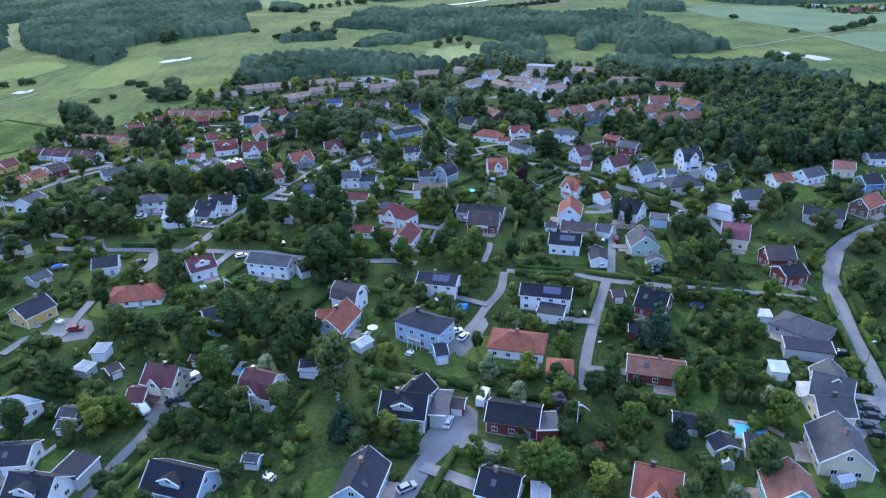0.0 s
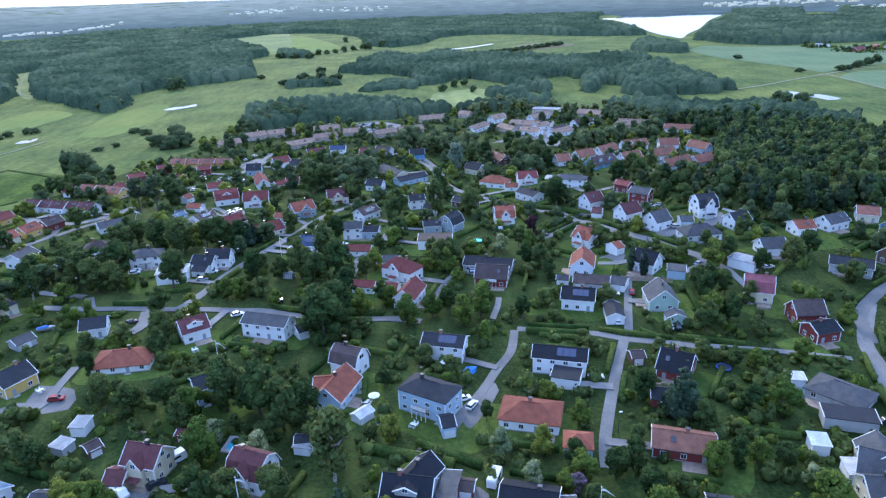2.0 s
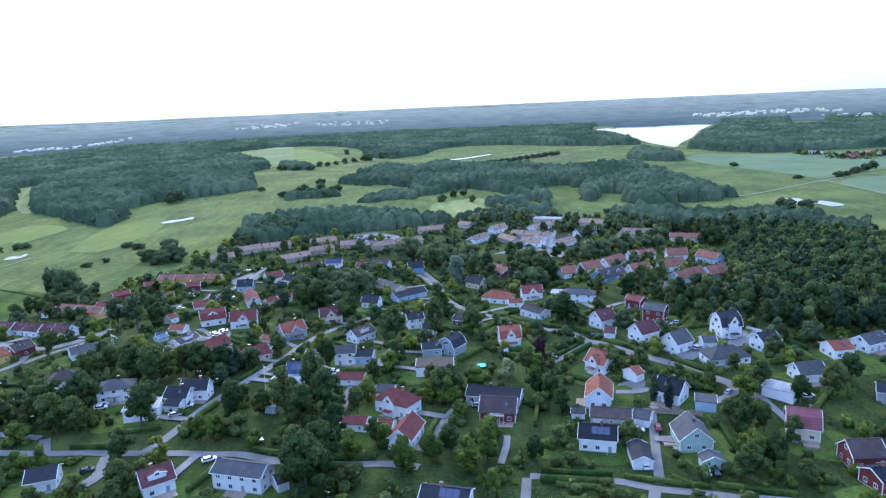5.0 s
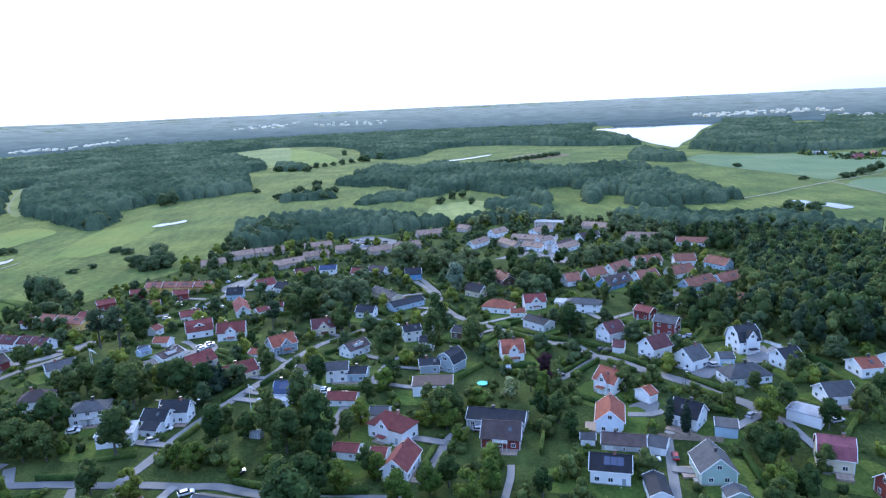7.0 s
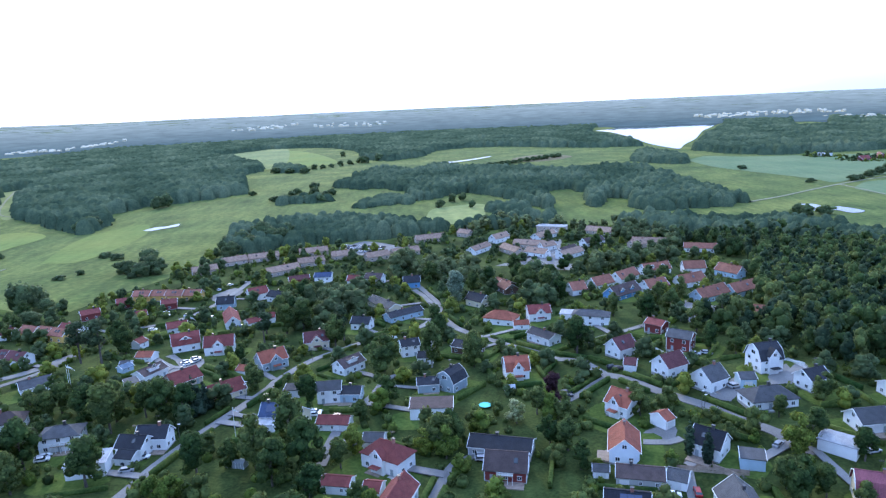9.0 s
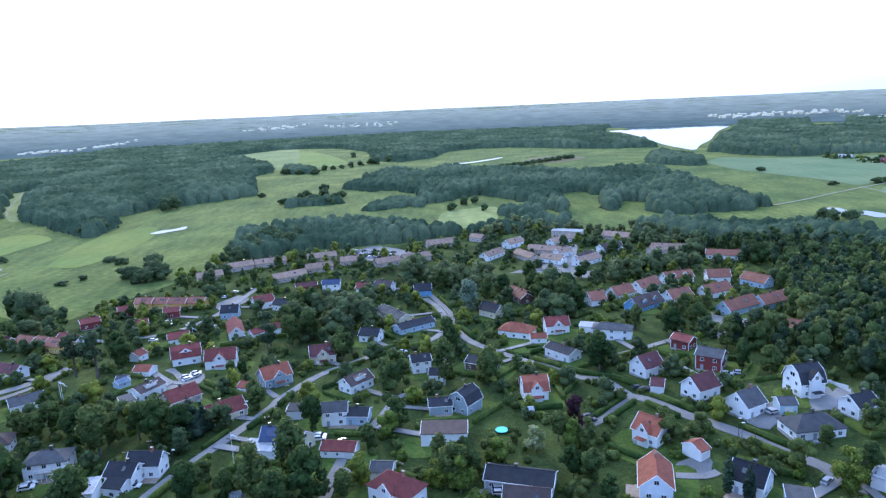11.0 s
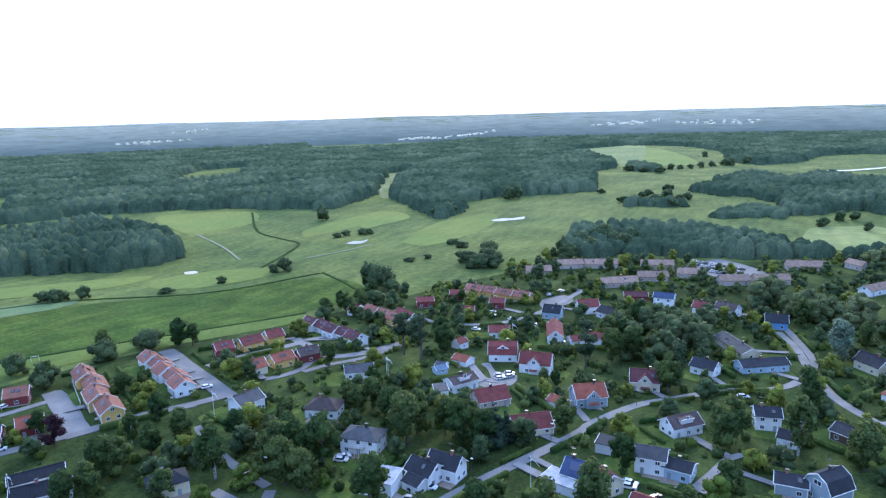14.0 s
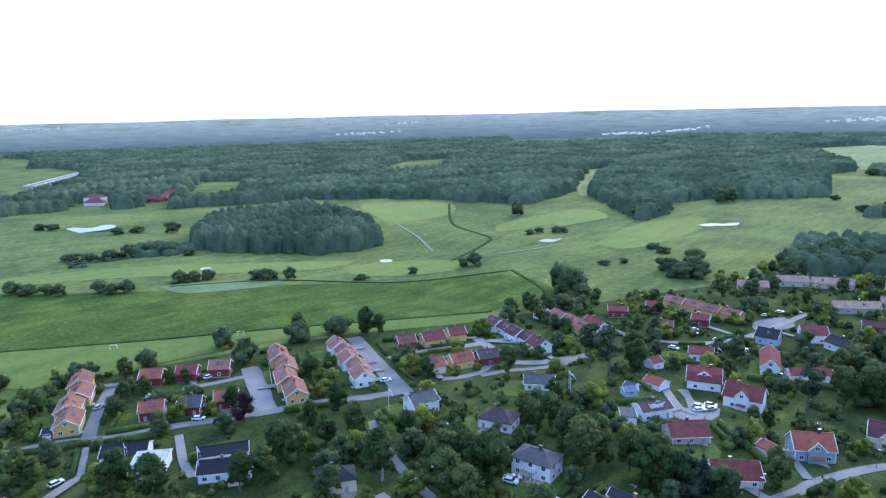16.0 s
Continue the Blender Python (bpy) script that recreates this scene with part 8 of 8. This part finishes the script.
def fence(x0, y0, x1, y1, height, mat):
    d = Vector((x1 - x0, y1 - y0, 0))
    root = new("fence")
    root.matrix_basis = pose(x0, y0, land(x0, y0), 0, 0, math.degrees(math.atan2(d.y, d.x)))
    n = max(1, int(d.length / 2.0))
    w_ = d.length / n
    post_me = Shape().box(-0.06, -0.06, -0.6, 0.06, 0.06, height + 0.1).mesh("post", [mat])
    panel_me = Shape().box(0.06, -0.03, 0.05, w_ - 0.06, 0.03, height * 0.45).box(0.06, -0.03, height * 0.5, w_ - 0.06, 0.03, height).mesh("panel", [mat])
    for i in range(n + 1):
        u = d * (i / n)
        dz = land(x0 + u.x, y0 + u.y) - land(x0, y0)
        part("post", post_me, None, root, at=pose(i * w_, 0, dz))
        if i < n:
            part("panel", panel_me, None, root, at=pose(i * w_, 0, dz))
    tagged(root, "white painted wooden garden fence" if mat is TRIM else "brown wooden board fence between gardens", "fence", "garden fences")


def bridge(x0, y0, x1, y1, width, height):
    d = Vector((x1 - x0, y1 - y0, 0))
    root = new("bridge")
    root.matrix_basis = pose(x0, y0, land(x0, y0), 0, 0, math.degrees(math.atan2(d.y, d.x)))
    L, w_ = d.length, width / 2
    concrete = material("pale_concrete", (0.42, 0.42, 0.41), (0.55, 0.55, 0.53), 0.9, 0.2, 2, 0.2)
    part("deck", Shape().box(0, -w_, height - 1.4, L, w_, height), concrete, root)
    part("carriageway", Shape().box(0, -w_ + 0.8, height + 0.004, L, w_ - 0.8, height + 0.08), ASPHALT, root)
    for s_ in (-1, 1):
        part("parapet", Shape().box(0, s_ * w_ - 0.25, height + 0.004, L, s_ * w_ + 0.25, height + 1.1), concrete, root)
    n = int(L / 35)
    for i in range(n + 1):
        for s_ in (-0.5, 0.5):
            x = 2 + (L - 4) * i / n
            part("pier", Shape().box(x - 1, s_ * w_ - 1, -3, x + 1, s_ * w_ + 1, height - 1.4), concrete, root)
    tagged(root, "long pale concrete motorway bridge among woods", "bridge")


bridge(-1202, 436, -1457, 616, 15, 8)
car("white", -53.1, 598.3, 32)
car("silver", -53.8, 588.1, 37)
car("dark", -54.4, 578.3, 42)
car("silver", -49.1, 596.4, 32)
car("dark", -49.7, 586.3, 37)
car("white", -50.4, 576.6, 42)
car("dark", -45.0, 594.5, 32)
car("white", -45.8, 584.5, 37)
car("silver", -46.5, 574.8, 42)
car("white", -41.0, 592.6, 32)
car("silver", -41.9, 582.7, 37)
car("dark", -42.7, 573.1, 42)
car("silver", -37.1, 590.8, 32)
car("dark", -38.0, 580.9, 37)
car("white", -38.9, 571.4, 42)
car("dark", -33.2, 588.9, 32)
car("white", -34.1, 579.2, 37)
car("silver", -35.1, 569.8, 42)
car("white", -29.3, 587.1, 32)
car("silver", -30.3, 577.4, 37)
car("dark", -31.3, 568.1, 42)
car("silver", -25.5, 585.3, 32)
car("dark", -26.6, 575.7, 37)
car("white", -27.6, 566.5, 42)
car("dark", -21.7, 583.5, 32)
car("white", -22.8, 574.0, 37)
car("silver", -24.0, 564.8, 42)
car("white", 4.8, 118.9, 72)
car("white", 60.8, 196.3, 87)
car("white", 11.2, 155.0, 57)
car("white", 9.2, 158.2, 17)
car("whitevan", -67.8, 129.1, -38)
car("caravan", -59.1, 139.3, 47)
car("red", -100.1, 168.6, 5)
car("white", 45.9, 165.2, -3)
car("white", 75.9, 191.2, 77)
car("dark", 78.1, 190.6, 77)
car("dark", 109.5, 138.6, -13)
car("dark", 101.8, 116.3, -18)
car("dark", 101.0, 113.5, -18)
car("dark", 98.0, 110.2, -18)
car("dark", 98.3, 107.4, -18)
car("caravan", 13.6, 126.5, 67)
car("dark", -97.2, 213.3, 27)
car("dark", -60.6, 131.6, 37)
car("silver", -4.7, 99.3, 27)
car("white", -81.7, 254.6, 2)
car("silver", -83.4, 247.3, 12)
car("white", -112.4, 256.8, 17)
car("silver", -51.1, 224.6, 27)
car("white", -62.7, 215.2, 27)
car("silver", 19.5, 242.5, -3)
car("red", 71.6, 215.8, 77)
car("silver", 105.4, 267.3, 12)
car("silver", 109.7, 297.1, -23)
car("white", 65.2, 215.9, -13)
car("dark", 124.1, 229.2, 12)
car("silver", 123.1, 224.4, 12)
car("dark", 53.1, 281.1, 7)
car("white", -33.1, 278.6, -3)
car("dark", 74.5, 298.1, -3)
car("white", -9.2, 360.4, 17)
car("silver", -113.0, 258.0, 18)
car("silver", -82.0, 254.9, -2)
car("dark", -84.4, 251.5, -2)
car("white", -33.1, 276.6, 3)
car("dark", -25.8, 273.8, 58)
car("dark", 52.7, 278.4, 8)
car("silver", 105.7, 266.4, 13)
car("silver", 105.5, 297.8, -17)
car("silver", 19.4, 240.5, -2)
car("silver", 101.0, 231.6, 38)
car("silver", -96.7, 342.1, 18)
car("silver", -94.1, 346.5, 18)
car("white", -133.0, 401.2, 3)
car("white", -137.6, 433.7, 38)
car("dark", 76.1, 296.2, 18)
car("white", -246.6, 239.0, 104)
car("dark", -247.6, 236.7, 104)
car("silver", -250.4, 199.5, 124)
car("dark", -262.1, 217.0, 114)
car("white", -95.2, 339.2, 54)
car("silver", -92.8, 343.2, 64)
car("white", -112.7, 258.8, 54)
car("white", -147.3, 269.9, 54)
car("white", -135.7, 428.7, 14)
car("white", -191.8, 282.1, 64)
car("white", -108.4, 419.9, 124)
car("white", -104.0, 409.0, 124)
car("blue", -86.9, 397.5, 34)
car("white", -206.2, 172.4, 104)
car("white", -214.8, 218.7, 54)
car("white", -119.6, 478.6, 44)
car("white", -116.1, 489.1, 44)
car("silver", -108.7, 493.9, 44)
car("white", -123.4, 426.3, 44)
car("white", -244.9, 216.1, 54)
flagpole(-38.7, 118.3, 12)
flagpole(32.6, 111.8, 10)
flagpole(-56.5, 264.8, 10)
flagpole(-135.3, 320.3, 9)
flagpole(-59.1, 179.3, 10)
flagpole(-193.9, 187.1, 11)
flagpole(-178.5, 200.7, 10)
flagpole(-169.1, 263.4, 10)
flagpole(-108.5, 387.7, 10)
flagpole(-134.4, 319.9, 9)
street_lamp(90.0, 254.1)
street_lamp(-127.2, 241.4)
street_lamp(45.0, 141.2)
street_lamp(-73.7, 264.2)
street_lamp(114.0, 135.6)
street_lamp(-60.4, 294.6)
street_lamp(-60.6, 297.1)
street_lamp(-42.2, 335.1)
street_lamp(90.3, 256.7)
trampoline(-11.6, 150.3)
trampoline(24.1, 275.3)
trampoline(81.7, 166.5)
pool(100.6, 152.3, -20, 8, 4)
pool(71.2, 111.3, -20, 6, 4.5)
pool(-44.2, 144.5, -10, 8, 4)
goal(-310.0, 227.0)
goal(-283.7, 274.0)
greenhouse(61.7, 101.8, 80)
greenhouse(-53.0, 247.0, -20)
greenhouse(-50.5, 246.2, -20)
greenhouse(82.3, 94.5, 10)
greenhouse(34.4, 287.1, 5)
play_tower(36.0, 107.0)
tarpaulin(12.2, 172.5)
fence(69.1, 227.8, 87.4, 220.7, 1.8, DECK)
fence(-83.9, 114.4, -78.9, 124.9, 1, TRIM)
fence(131.7, 285.6, 136.2, 278.7, 1.1, TRIM)
fence(133.2, 286.1, 134.8, 275.4, 1.1, TRIM)
fence(79.8, 225.5, 84.2, 219.8, 1.8, DECK)
fence(-246.0, 264.8, -223.2, 252.2, 1.2, TRIM)
fence(74.6, 112.9, 77.8, 108.8, 1.2, DECK)
fence(95.1, 311.0, 97.3, 299.0, 1, TRIM)
boat(-124.0, 211.0, 20)
garden_set(-16.0, 103.0, 20, True)
garden_set(-33.0, 104.5, 60, True)
dg = random.Random(77)
sets = 0
for x, y, a, L, h in HOUSES:
    if L < 3.7 or math.hypot(x, y - 60) > 260 or sets > 9:
        continue
    side = -1 if x * math.sin(a) - (y - 60) * math.cos(a) < 0 else 1
    u, v = dg.uniform(-0.7, 0.7) * L, side * (h + dg.uniform(4.2, 6.0))
    px, py = x + u * math.cos(a) - v * math.sin(a), y + u * math.sin(a) + v * math.cos(a)
    if in_house(px, py, 1.6) or road_gap(px, py) < 2.5 or np.hypot(TA[:, 0] - px, TA[:, 1] - py).min() < 3.0:
        continue
    garden_set(px, py, math.degrees(a), dg.random() < 0.6)
    sets += 1
    if dg.random() < 0.3:
        parasol(px + 1.9, py + 0.6, TRIM, "pale")
